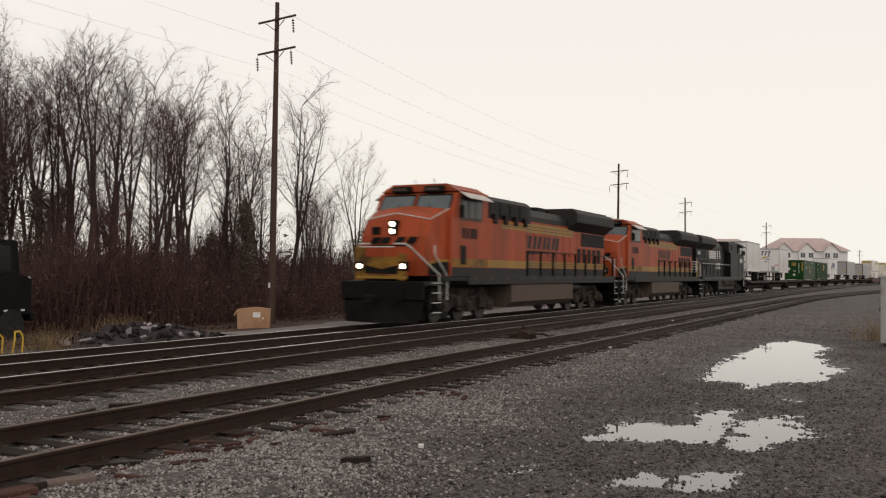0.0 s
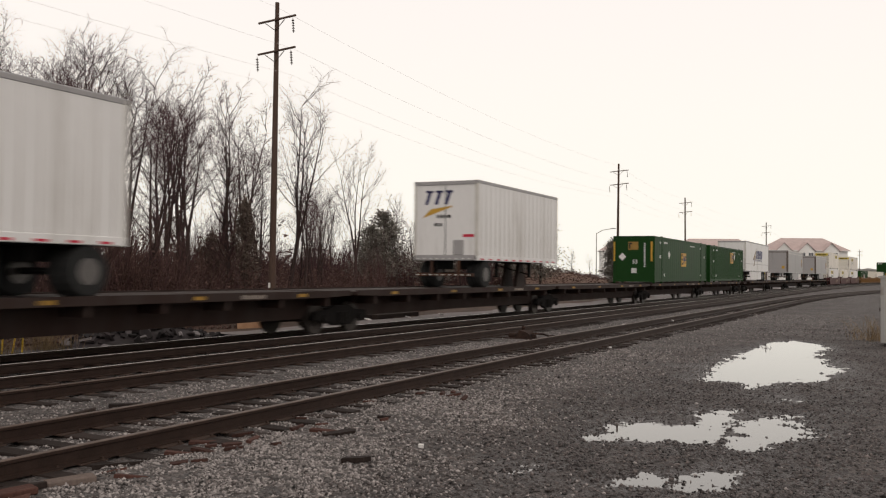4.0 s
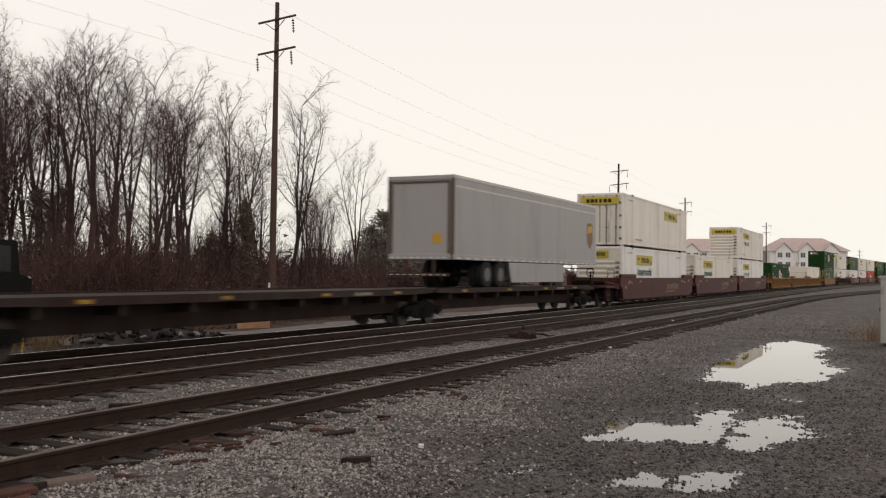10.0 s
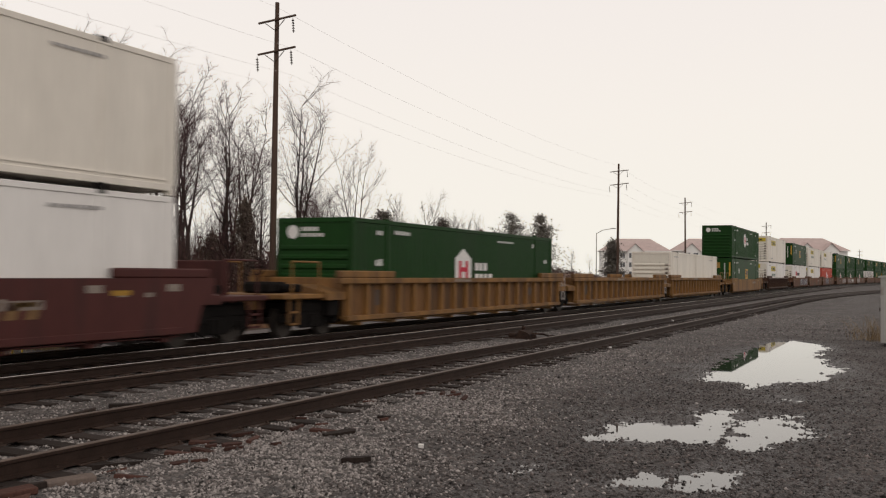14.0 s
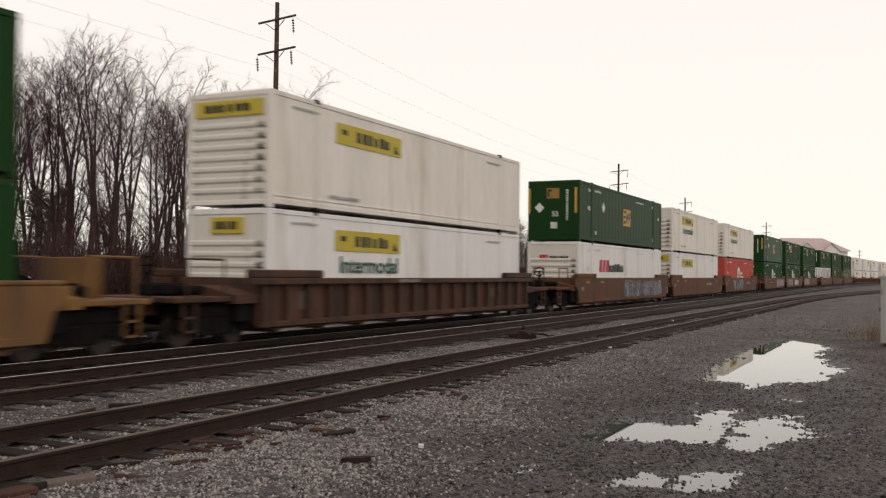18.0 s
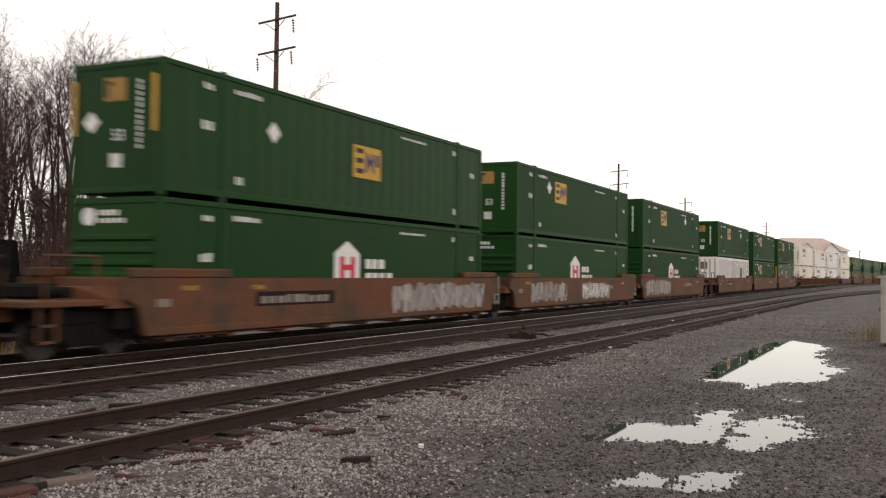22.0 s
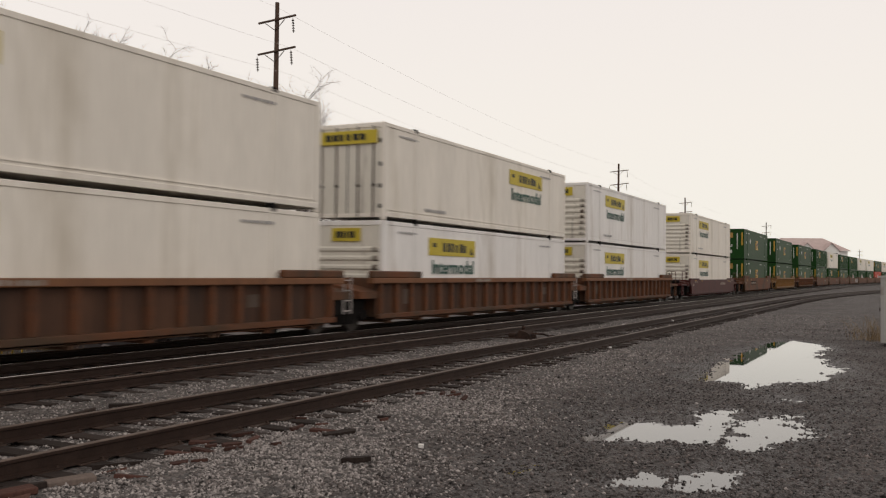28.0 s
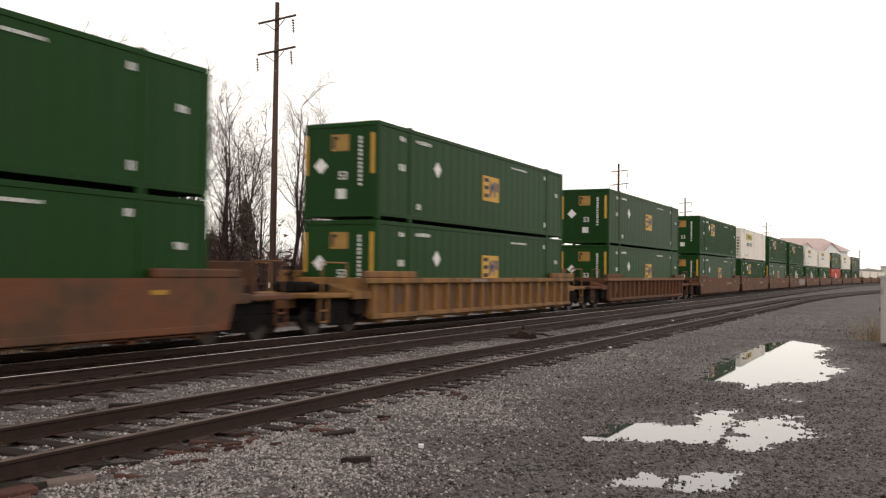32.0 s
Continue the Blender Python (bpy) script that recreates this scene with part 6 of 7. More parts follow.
    if m is M_maroon:
        q = random.Random(4)
        for y in (-7.6, -7.0, 5.6, 6.4, 7.1, 7.7):
            w, h = q.uniform(0.15, 0.4), q.uniform(0.08, 0.16)
            z = q.uniform(1.12, 1.3)
            part("faded_notice", Shape().box(1.5, 1.503, y, y + w, z, z + h), M_faint, ob)
    if m is M_maroon and not low:
        b = Shape()
        for i in range(4):
            q = 1.4 + i * 0.82
            b.prism([(q, 0.82), (q + 0.2, 0.82), (q + 0.32, 1.12), (q + 0.12, 1.12)], "x", 1.5, 1.504)
            b.prism([(q + 0.25, 1.04), (q + 0.66, 1.04), (q + 0.7, 1.12), (q + 0.28, 1.12)], "x", 1.5, 1.504)
            b.prism([(q + 0.45, 0.82), (q + 0.62, 0.82), (q + 0.68, 0.98), (q + 0.5, 0.98)], "x", 1.5, 1.504)
        part("pale_wording", b.box(1.5, 1.504, 1.1, 3.6, 0.66, 0.73), M_gold, ob, "pale tan italic wording as bars")
    return ob


def make_spine(ends, hitch=None):
    """One platform of a spine car: deep centre beam, outboard deck, hitch; bogies at the ends."""
    ob = thing("spine_car", "sooty brown low-deck flat car with yellow reflectors", "railway car", "cars of the train")
    part("centre_beam", Shape().prism([(-0.7, 0.44), (0.7, 0.44), (0.82, 1.05), (-0.82, 1.05)], "y", -7.2, 7.2), M_spine, ob)
    part("deck", Shape().box(-1.4, 1.4, -8.0, 8.0, 1.06, 1.16, 0.01), M_spine, ob)
    for s in (-1, 1):
        part("side_sill", Shape().prism([(-8.05, 1.2), (-8.05, 1.06), (-6.6, 1.02), (6.6, 1.02), (8.05, 1.06), (8.05, 1.2)], "x", s * 1.4, s * 1.48), M_spine, ob)
        for i in range(8):
            y = -7.0 + i * 2.0
            part("outrigger", Shape().box(s * 0.4, s * 1.42, y - 0.06, y + 0.06, 0.8, 1.06), M_spine, ob)
    r = Shape()
    for y in (-6.2, -2.2, 1.8, 5.6):
        r.box(1.48, 1.485, y, y + 0.38, 1.06, 1.14)
    part("reflector", r, M_reflect, ob, "dirty yellow reflector plates")
    part("stencilling", side_bars(Shape(), 1.48, 3.4, 1.05, 0.9, 0.09, 7, 2), M_faint, ob)
    if hitch is not None:
        part("hitch", Shape().prism([(hitch - 0.6, 1.16), (hitch + 0.5, 1.16), (hitch + 0.15, 2.15), (hitch - 0.25, 2.15)], "x", -0.35, -0.22).prism([(hitch - 0.6, 1.16), (hitch + 0.5, 1.16), (hitch + 0.15, 2.15), (hitch - 0.25, 2.15)], "x", 0.22, 0.35).box(-0.45, 0.45, hitch - 0.4, hitch + 0.3, 2.13, 2.2, 0.02), M_spine, ob)
    bogie(ob, 8.25)
    if "f" in ends:
        bogie(ob, -8.25)
        part("end_beam", Shape().box(-1.2, 1.2, -9.6, -8.0, 0.95, 1.1, 0.02), M_spine, ob)
        part("grab_rail", Shape().pipe([(1.2, -9.4, 1.1), (1.2, -9.4, 2.0), (-1.2, -9.4, 2.0), (-1.2, -9.4, 1.1)], 0.025), M_spine, ob)
        coupler(ob, -9.5, -1)
    if "R" in ends:
        part("end_beam", Shape().box(-1.2, 1.2, 8.0, 9.6, 0.95, 1.1, 0.02), M_spine, ob)
        part("grab_rail", Shape().pipe([(1.2, 9.4, 1.1), (1.2, 9.4, 2.0), (-1.2, 9.4, 2.0), (-1.2, 9.4, 1.1)], 0.025), M_spine, ob)
        coupler(ob, 9.5, 1)
    else:
        part("connector", Shape().box(-0.3, 0.3, 8.0, 8.6, 0.6, 1.05, 0.05), M_truck, ob)
    return ob


# ---- road trailers riding on the spine cars ----
def road_wheel(parent, x, y, z, r=0.5):
    for q in ((x - 0.30, x - 0.02), (x + 0.02, x + 0.30)):
        w = part("tyre", Shape().tube((q[0] + 0.04, y, z), (q[1] - 0.04, y, z), r, n=20).tube((q[0], y, z), (q[0] + 0.04, y, z), r * 0.9, r, n=20).tube((q[1] - 0.04, y, z), (q[1], y, z), r, r * 0.9, n=20), M_tyre, parent)
        part("rim", Shape().tube((q[0] - 0.004, y, z), (q[1] + 0.004, y, z), r * 0.52, n=16), M_rim, w)


def make_trailer(kind):
    """Local origin on the deck; the body's floor is 1.05 above it; -y leads."""
    length, m, label = {"pup": (8.5, M_trailer, "white ribbed short road trailer with a coloured mark"),
                        "pupdoor": (8.5, M_trailer, "white short road trailer, doors leading, with a coloured mark"),
                        "bluewing": (16.1, M_trailer, "long white road trailer with blue wording and skirts"),
                        "plaingrey": (16.2, M_grey, "long plain grey road trailer with side skirts")}[kind]
    ob = thing("road_trailer", label, "trailer", "trailers on the train")
    hl, z0, z1 = length / 2, 1.0, 3.92
    doors_lead = kind in ("pupdoor", "plaingrey")
    for s in (-1, 1):
        sh = Shape().box(s * 1.24, s * 1.285, -hl + 0.06, hl - 0.06, z0 + 0.1, z1 - 0.1)
        w = part("side_wall", sh, m, ob)
        if kind.startswith("pup"):
            rib = Shape().box(s * 1.284, s * 1.3, -0.02, 0.02, z0 + 0.18, z1 - 0.12).mesh("side_rib")
            for i in range(19):
                part("side_rib", rib, m, w, at=pose(0, -hl + 0.35 + i * 0.433, 0))
        part("top_rail", Shape().box(s * 1.2, s * 1.3, -hl, hl, z1 - 0.13, z1, 0.02), M_grey if kind != "plaingrey" else M_rod, ob)
        part("bottom_rail", Shape().box(s * 1.2, s * 1.3, -hl, hl, z0, z0 + 0.18, 0.015), m, ob)
        for y in (-hl, hl - 0.12):
            part("corner_post", Shape().box(s * 1.18, s * 1.3, y, y + 0.12, z0, z1, 0.025), M_tank if kind == "plaingrey" and y < 0 else M_rod, ob)
    part("roof", Shape().box(-1.25, 1.25, -hl + 0.03, hl - 0.03, z1 - 0.06, z1 - 0.01, 0.01), m, ob)
    part("floor", Shape().box(-1.22, 1.22, -hl + 0.05, hl - 0.05, z0 + 0.01, z0 + 0.16), M_black, ob)
    part("front_wall", Shape().box(-1.2, 1.2, -hl + 0.02, -hl + 0.08, z0 + 0.12, z1 - 0.1), m, ob)
    part("rear_wall", Shape().box(-1.2, 1.2, hl - 0.08, hl - 0.02, z0 + 0.12, z1 - 0.1), m, ob)
    part("end_header", Shape().box(-1.25, 1.25, -hl - 0.01, -hl + 0.08, z1 - 0.16, z1 - 0.02, 0.01), M_grey, ob)
    part("end_sill", Shape().box(-1.2, 1.2, -hl - 0.01, -hl + 0.08, z0, z0 + 0.2, 0.01), M_grey, ob)
    # running gear
    k = -1 if doors_lead else 1
    axles = [k * (hl - 3.0), k * (hl - 4.25)] if length > 10 else [k * (hl - 0.9)]
    for y in axles:
        part("axle", Shape().tube((-0.9, y, 0.5), (0.9, y, 0.5), 0.07, n=8), M_black, ob)
        for x in (-0.95, 0.95):
            road_wheel(ob, x, y, 0.5)
    part("bogie_frame", Shape().box(-0.5, -0.4, min(axles) - 0.7, max(axles) + 0.7, 0.68, z0).box(0.4, 0.5, min(axles) - 0.7, max(axles) + 0.7, 0.68, z0), M_black, ob)
    yl = -k * (hl - (3.7 if kind == "plaingrey" else 2.0))
    for x in (-0.75, 0.75):
        part("landing_leg", Shape().box(x - 0.06, x + 0.06, yl - 0.06, yl + 0.06, 0.42, z0).box(x - 0.12, x + 0.12, yl - 0.12, yl + 0.12, 0.38, 0.42), M_black, ob)
    part("leg_brace", Shape().pipe([(-0.75, yl, 0.9), (0.75, yl, 0.5)], 0.03).pipe([(0.75, yl, 0.95), (0.75, yl + k * 0.9, 0.98)], 0.03), M_black, ob)
    if length > 10:
        a, b = (-hl + 5.0, -hl + 11.4) if kind == "plaingrey" else (-hl + 2.94, -hl + 10.6)
        for s in (-1, 1):
            part("side_skirt", Shape().prism([(a, 0.98), (b, 0.98), (b, 0.2), (a + 0.3, 0.2)], "x", s * 1.24, s * 1.27), m, ob)
    # rear guard and lamps on the leading end
    if doors_lead:
        part("bumper_bar", Shape().box(-1.15, 1.15, -hl - 0.02, -hl + 0.08, 0.42, 0.54, 0.01).box(-0.6, -0.5, -hl, -hl + 0.08, 0.5, z0).box(0.5, 0.6, -hl, -hl + 0.08, 0.5, z0), M_rust, ob)
        t = Shape()
        for i in range(9):
            t.box(-1.15 + i * 0.26, -1.05 + i * 0.26, -hl - 0.014, -hl - 0.008, z0 + 0.05, z0 + 0.09)
            t.box(-1.15 + i * 0.26, -1.05 + i * 0.26, -hl - 0.026, -hl - 0.018, 0.46, 0.49)
        part("reflective_tape", t, M_mark, ob, "pale reflective tape")
        part("door_seam", Shape().box(-0.012, 0.012, -hl + 0.01, -hl + 0.03, z0 + 0.2, z1 - 0.16), M_dark, ob) if kind == "pupdoor" else None
    tape = Shape()
    for i in range(int(length / 0.75)):
        tape.box(1.3, 1.304, -hl + 0.3 + i * 0.75, -hl + 0.6 + i * 0.75, z0 + 0.03, z0 + 0.08)
    part("reflective_tape", tape, M_mark if kind == "plaingrey" else M_tank if kind == "bluewing" else M_redmark, ob)
    ye = -hl + 0.016
    if kind.startswith("pup"):
        s = Shape()
        for i, (a, b) in enumerate(((-0.85, -0.5), (-0.45, -0.1), (-0.05, 0.3))):
            s.prism([(a, 3.05), (a + 0.13, 3.05), (b - 0.05, 3.55), (b - 0.18, 3.55)], "y", ye - 0.006, ye)
            s.box(a + 0.05, b, ye - 0.006, ye, 3.48, 3.56)
        part("blue_mark", s, M_blue, ob, "blue slanted mark")
        part("orange_mark", Shape().prism([(-0.95, 2.55), (0.25, 2.95), (0.3, 3.0), (-0.6, 2.88)], "y", ye - 0.006, ye), M_emb, ob, "orange swoosh")
        part("small_wording", front_bars(front_bars(Shape(), ye, -0.35, 2.55, 0.6, 0.12, 4, 3), ye, -0.45, 2.25, 0.35, 0.12, 3, 4), M_dark, ob)
        part("lower_plate", Shape().box(0.35, 0.75, ye - 0.05, ye, z0 + 0.2, z0 + 0.75, 0.02), M_grey, ob)
        part("red_strip", Shape().box(0.72, 1.16, ye - 0.006, ye, 1.85, 1.95), M_redmark, ob)
    elif kind == "bluewing":
        x, y, z = 1.286, -8.05, 2.3
        s = Shape()
        for q, w, h in ((6.85, 0.72, 0.8), (7.8, 1.05, 0.85), (9.05, 0.3, 0.85), (9.5, 0.6, 0.85), (10.3, 0.8, 0.82)):
            s.prism([(y + q, z), (y + q + w, z), (y + q + w + 0.1, z + h), (y + q + 0.1, z + h)], "x", x, x + 0.005)
            s.box(x, x + 0.005, y + q + 0.05, y + q + w, z - 0.06, z - 0.03)
        part("blue_wording", s, M_blue, ob, "bold blue wording as bars")
        part("blue_underline", Shape().box(x, x + 0.005, y + 4.7, y + 11.2, z - 0.16, z - 0.11).box(x, x + 0.005, y + 5.2, y + 11.2, z - 0.26, z - 0.23), M_blue, ob)
        part("gold_wing", Shape().prism([(y + 4.8, z - 0.1), (y + 6.4, z + 0.75), (y + 7.2, z + 1.05), (y + 5.5, z - 0.12)], "x", x + 0.005, x + 0.01).prism([(y + 5.0, z - 0.75), (y + 6.4, z + 0.3), (y + 6.75, z + 0.3), (y + 5.5, z - 0.75)], "x", x + 0.005, x + 0.01), M_gold, ob, "brown-gold wing mark")
        part("waist_strip", Shape().box(1.284, 1.292, -hl + 0.2, hl - 0.2, z0 + 0.72, z0 + 0.76), M_grey, ob)
        part("blue_wording", front_bars(Shape(), ye, -0.6, 2.75, 1.15, 0.2, 5, 4), M_blue, ob)
        for xf in (-0.95, 0.95):
            part("mud_flap", Shape().box(xf - 0.3, xf + 0.3, max(axles) + 0.72, max(axles) + 0.75, 0.22, 0.98), M_plateyel, ob, "yellow mud flap")
        part("front_box", Shape().box(0.8, 1.05, ye - 0.12, ye, 2.6, 3.4, 0.03), M_trailer, ob)
        part("lower_plate", Shape().box(0.2, 0.5, ye - 0.05, ye, z0 + 0.2, z0 + 0.75, 0.02), M_grey, ob)
    elif kind == "plaingrey":
        part("shield_mark", Shape().prism([(hl - 1.5, 2.1), (hl - 1.05, 1.75), (hl - 0.6, 2.1), (hl - 0.6, 2.95), (hl - 1.05, 3.05), (hl - 1.5, 2.95)], "x", 1.286, 1.292), M_gold, ob, "brown and gold shield mark")
        part("gold_band", Shape().prism([(hl - 1.42, 2.5), (hl - 0.68, 2.6), (hl - 0.68, 2.9), (hl - 1.42, 2.85)], "x", 1.292, 1.296), M_emb, ob)
        part("placard", Shape().box(0.5, 0.85, ye - 0.008, ye, 1.55, 1.9), M_emb, ob, "square orange placard")
        part("upper_band", Shape().box(1.284, 1.291, -hl + 0.2, hl - 0.2, z1 - 0.42, z1 - 0.36), M_rod, ob)
        part("door_frame", Shape().box(-1.16, -1.08, ye - 0.02, ye, z0 + 0.2, z1 - 0.2).box(1.08, 1.16, ye - 0.02, ye, z0 + 0.2, z1 - 0.2).box(-1.08, 1.08, ye - 0.02, ye, z1 - 0.28, z1 - 0.2), M_tank, ob)
    return ob


# ---- locomotives: -y is the cab end ----
def loco_bogie(ob, y):
    out = [(-2.3, 0.5), (-2.2, 0.78), (-1.2, 0.98), (-0.4, 0.9), (0.4, 0.9), (1.2, 0.98), (2.2, 0.78), (2.3, 0.5), (1.6, 0.38), (1.2, 0.55), (0.6, 0.38), (-0.6, 0.38), (-1.2, 0.55), (-1.6, 0.38)]
    s = Shape().prism(out, "x", 0.98, 1.16).prism(out, "x", -1.16, -0.98)
    t = part("truck", s, M_dusttruck, ob, at=pose(0, y, 0))
    part("traction_gear", Shape().box(-0.9, 0.9, -2.35, 2.35, 0.42, 1.2, 0.08), M_dusttruck, t)
    for dy in (-1.85, 0, 1.85):
        part("wheelset", WHEEL_MESH[0.51], M_wheel, t, at=pose(0, dy, 0.51))
        for x in (-1.2, 1.2):
            part("axle_box", Shape().box(x - 0.07, x + 0.07, dy - 0.2, dy + 0.2, 0.36, 0.72, 0.04), M_dusttruck, t)
    for dy in (-0.95, 0.95):
        for x in (-1.22, 1.22):
            part("spring", Shape().tube((x, dy, 0.5), (x, dy, 0.9), 0.1, n=10), M_dusttruck, t)


def make_loco(kind, lit):
    is_orange = kind == "orange"
    body, roof, stripe = (M_orange, M_locogrey, M_locoyel) if is_orange else (M_locoblk, M_locoblk, M_locoblk)
    label = "orange, yellow and black diesel locomotive" + (" with lit headlights" if lit else "") if is_orange else "black diesel locomotive with white stripes, long hood leading"
    ob = thing("diesel_locomotive", label, "locomotive", "locomotives of the train")
    part("frame_deck", Shape().box(-1.5, 1.5, -9.6, 10.4, 1.42, 1.6, 0.02), M_locoblk, ob)
    for s in (-1, 1):
        sill = part("side_sill", Shape().box(s * 1.5, s * 1.53, -7.6, 10.3, 1.3, 1.62, 0.01), M_locogrey if is_orange else M_locoblk, ob)
        dash = Shape()
        for i in range(12):
            dash.box(s * 1.53, s * 1.535, -7.2 + i * 1.45, -6.95 + i * 1.45, 1.5, 1.55)
        part("sill_reflector", dash, M_tank if is_orange else M_mark, sill)
    # wide nose that tapers forward, then the cab with a raked windscreen
    nose = Shape()
    rows = [(-10.12, 1.24, 1.6, 1.6), (-10.16, 1.24, 2.1, 2.1), (-10.14, 1.22, 2.9, 2.9), (-9.92, 1.2, 3.42, 3.62), (-8.9, 1.38, 3.84, 3.98)]
    for y, w, z, mid in rows:
        nose.v += [(-w, y, z), (-w * 0.72, y - 0.09, z + 0.3 * (mid - z)), (0, y - 0.1, mid), (w * 0.72, y - 0.09, z + 0.3 * (mid - z)), (w, y, z)]
    for i in range(4):
        for j in range(4):
            nose.f.append((5 * i + j, 5 * i + j + 1, 5 * i + j + 6, 5 * i + j + 5))
    k = len(nose.v)
    for sx in (-1, 1):
        nose.v += [(sx * 1.42, -8.8, 1.6), (sx * 1.42, -8.8, 3.84)]
    for side, q in ((0, k), (4, k + 2)):
        nose.f += [(side, 5 + side, 10 + side, q), (10 + side, 15 + side, q), (15 + side, 20 + side, q + 1, q)]
    part("nose", nose, body, ob)
    if is_orange:
        part("front_gate", Shape().box(-0.98, -0.62, -10.98, -10.93, 1.45, 2.56).box(0.62, 0.9, -10.98, -10.93, 1.45, 2.3).box(-0.95, 0.95, -10.985, -10.93, 1.5, 1.64), M_locogold, ob, "sooty gold front platform gate")
        part("nose_band", Shape().box(-0.95, 0.95, -11.0, -10.985, 1.5, 1.58), M_locoyel, ob, "yellow band along the platform edge")
        part("gate_panel", Shape().prism([(-0.7, 1.66), (0.7, 1.66), (0.7, 1.95), (0.0, 1.8), (-0.7, 1.95)], "y", -10.96, -10.94), M_black, ob)
        part("lower_gate_panel", Shape().prism([(-0.7, 1.96), (0.0, 1.81), (0.7, 1.96), (0.7, 2.2), (-0.7, 2.2)], "y", -10.96, -10.945), M_locogold, ob)
        for sx in (-1, 1):
            flank = lambda y: sx * (1.252 + (y + 10.1) * 0.138)
            def skin(pts, lift):
                inner = [(flank(y), y, z) for y, z in pts]
                outer = [(flank(y) + sx * lift, y, z) for y, z in pts]
                n = len(pts)
                return Shape().add(inner + outer, [tuple(range(n)), tuple(range(2 * n - 1, n - 1, -1))] + [(i, (i + 1) % n, n + (i + 1) % n, n + i) for i in range(n)])
            part("nose_foot", skin([(-10.1, 1.62), (-8.85, 1.62), (-8.85, 2.06), (-9.6, 2.06), (-10.1, 1.96)], 0.02), M_black, ob)
            part("nose_chevron", skin([(-10.1, 1.97), (-9.6, 2.07), (-8.85, 2.07), (-8.85, 2.16), (-9.62, 2.16), (-10.1, 2.06)], 0.024), M_locoyel, ob)
            part("nose_trim", Shape().pipe([(0, -10.02, 3.66), (sx * 0.86, -10.01, 3.52), (sx * 1.2, -9.92, 3.45), (sx * 1.385, -8.92, 3.86)], 0.02), M_rod, ob)
        part("gate_rail", Shape().pipe([(-0.85, -10.97, 2.52), (0.45, -10.97, 2.52)], 0.02), M_rod, ob)
        part("number_hatch", Shape().box(-0.8, -0.5, -10.26, -10.2, 2.95, 3.2), M_black, ob)
    cabp = [(-8.98, 1.6), (-8.98, 3.6), (-8.5, 4.4), (-8.2, 4.55), (-5.95, 4.55), (-5.95, 1.6)]
    cab = part("cab", Shape().prism(cabp, "x", -1.5, 1.5), body, ob)
    part("cab_roof", Shape().prism([(-1.5, 4.5), (-1.05, 4.76), (1.05, 4.76), (1.5, 4.5)], "y", -8.45, -5.95), body, cab)
    for sx in (-1, 1):
        # windscreen pane in a dark gasket, its outer corner cut
        def pane(grow, lift):
            x0, x1 = 0.1 - grow, 1.32 + grow
            zz = [(x0, 3.76 - grow), (x1 - 0.25, 3.72 - grow), (x1, 3.9), (x1, 4.28), (x1 - 0.06, 4.34 + grow), (x0, 4.34 + grow)]
            f = lambda z: -8.98 + (z - 3.6) * 0.6 - lift
            front = [(sx * x, f(z), z) for x, z in zz]
            back = [(sx * x, f(z) + 0.05, z) for x, z in zz]
            return Shape().add(front + back, [tuple(range(6)), tuple(range(11, 5, -1))] + [(i, (i + 1) % 6, 6 + (i + 1) % 6, 6 + i) for i in range(6)])
        g = part("windscreen_gasket", pane(0.06, 0.012), M_black, cab)
        part("windscreen", pane(0.0, 0.022), M_glass, g)
        part("wiper", Shape().pipe([(sx * 0.7, -8.98, 3.72), (sx * 0.55, -8.78, 4.05)], 0.012), M_black, g)
        board = part("number_board", Shape().box(sx * 0.25, sx * 1.0, -8.62, -8.3, 4.46, 4.68, 0.03), M_black, cab)
        part("number_bars", front_bars(Shape(), -8.62, min(sx * 0.35, sx * 0.9), 4.53, 0.5, 0.09, 4, 3), M_tank, board)
    for s in (-1, 1):
        fr = part("window_frame", Shape().box(s * 1.5, s * 1.515, -8.3, -6.5, 3.52, 4.32, 0.005), M_tank if is_orange else M_black, cab)
        for y in (-8.22, -7.62, -7.05):
            part("side_window", Shape().box(s * 1.512, s * 1.53, y, y + 0.5, 3.6, 4.24, 0.01), M_cabglass, fr)
        part("sun_visor", Shape().prism([(s * 1.48, 4.46), (s * 1.86, 4.24), (s * 1.86, 4.27), (s * 1.48, 4.5)], "y", -8.3, -6.3), M_rod if is_orange else M_black, cab)
        part("mirror", Shape().box(s * 1.54, s * 1.7, -8.42, -8.38, 3.6, 4.0), M_black, cab)
        part("toilet_vent", Shape().box(s * 1.5, s * 1.52, -8.25, -7.8, 2.0, 2.65, 0.01), M_black, cab)
        part("cab_number", side_bars(Shape(), s * 1.5 - (0.004 if s < 0 else 0), -8.1, 2.9, 1.3, 0.42, 4, 5), M_black if is_orange else M_mark, cab)
    # roof gear
    part("roof_antenna", Shape().box(-0.5, 0.5, -7.6, -6.9, 4.74, 4.86, 0.05).tube((0.3, -7.9, 4.7), (0.3, -7.9, 5.0), 0.02, n=5).tube((-0.4, -8.0, 4.7), (-0.4, -8.0, 4.95), 0.02, n=5), M_grey, cab)
    # full-width equipment cabinet behind the cab, dark grilles on top
    part("equipment_cabinet", Shape().box(-1.48, 1.48, -5.95, -2.1, 1.6, 3.72, 0.02), body, ob)
    part("cabinet_top", Shape().prism([(-1.42, 3.72), (1.42, 3.72), (1.42, 4.4 if is_orange else 4.56), (1.2, 4.56 if is_orange else 4.64), (-1.2, 4.56 if is_orange else 4.64), (-1.42, 4.4 if is_orange else 4.56)], "y", -5.95, -1.5), M_locogrey if is_orange else M_locoblk, ob)
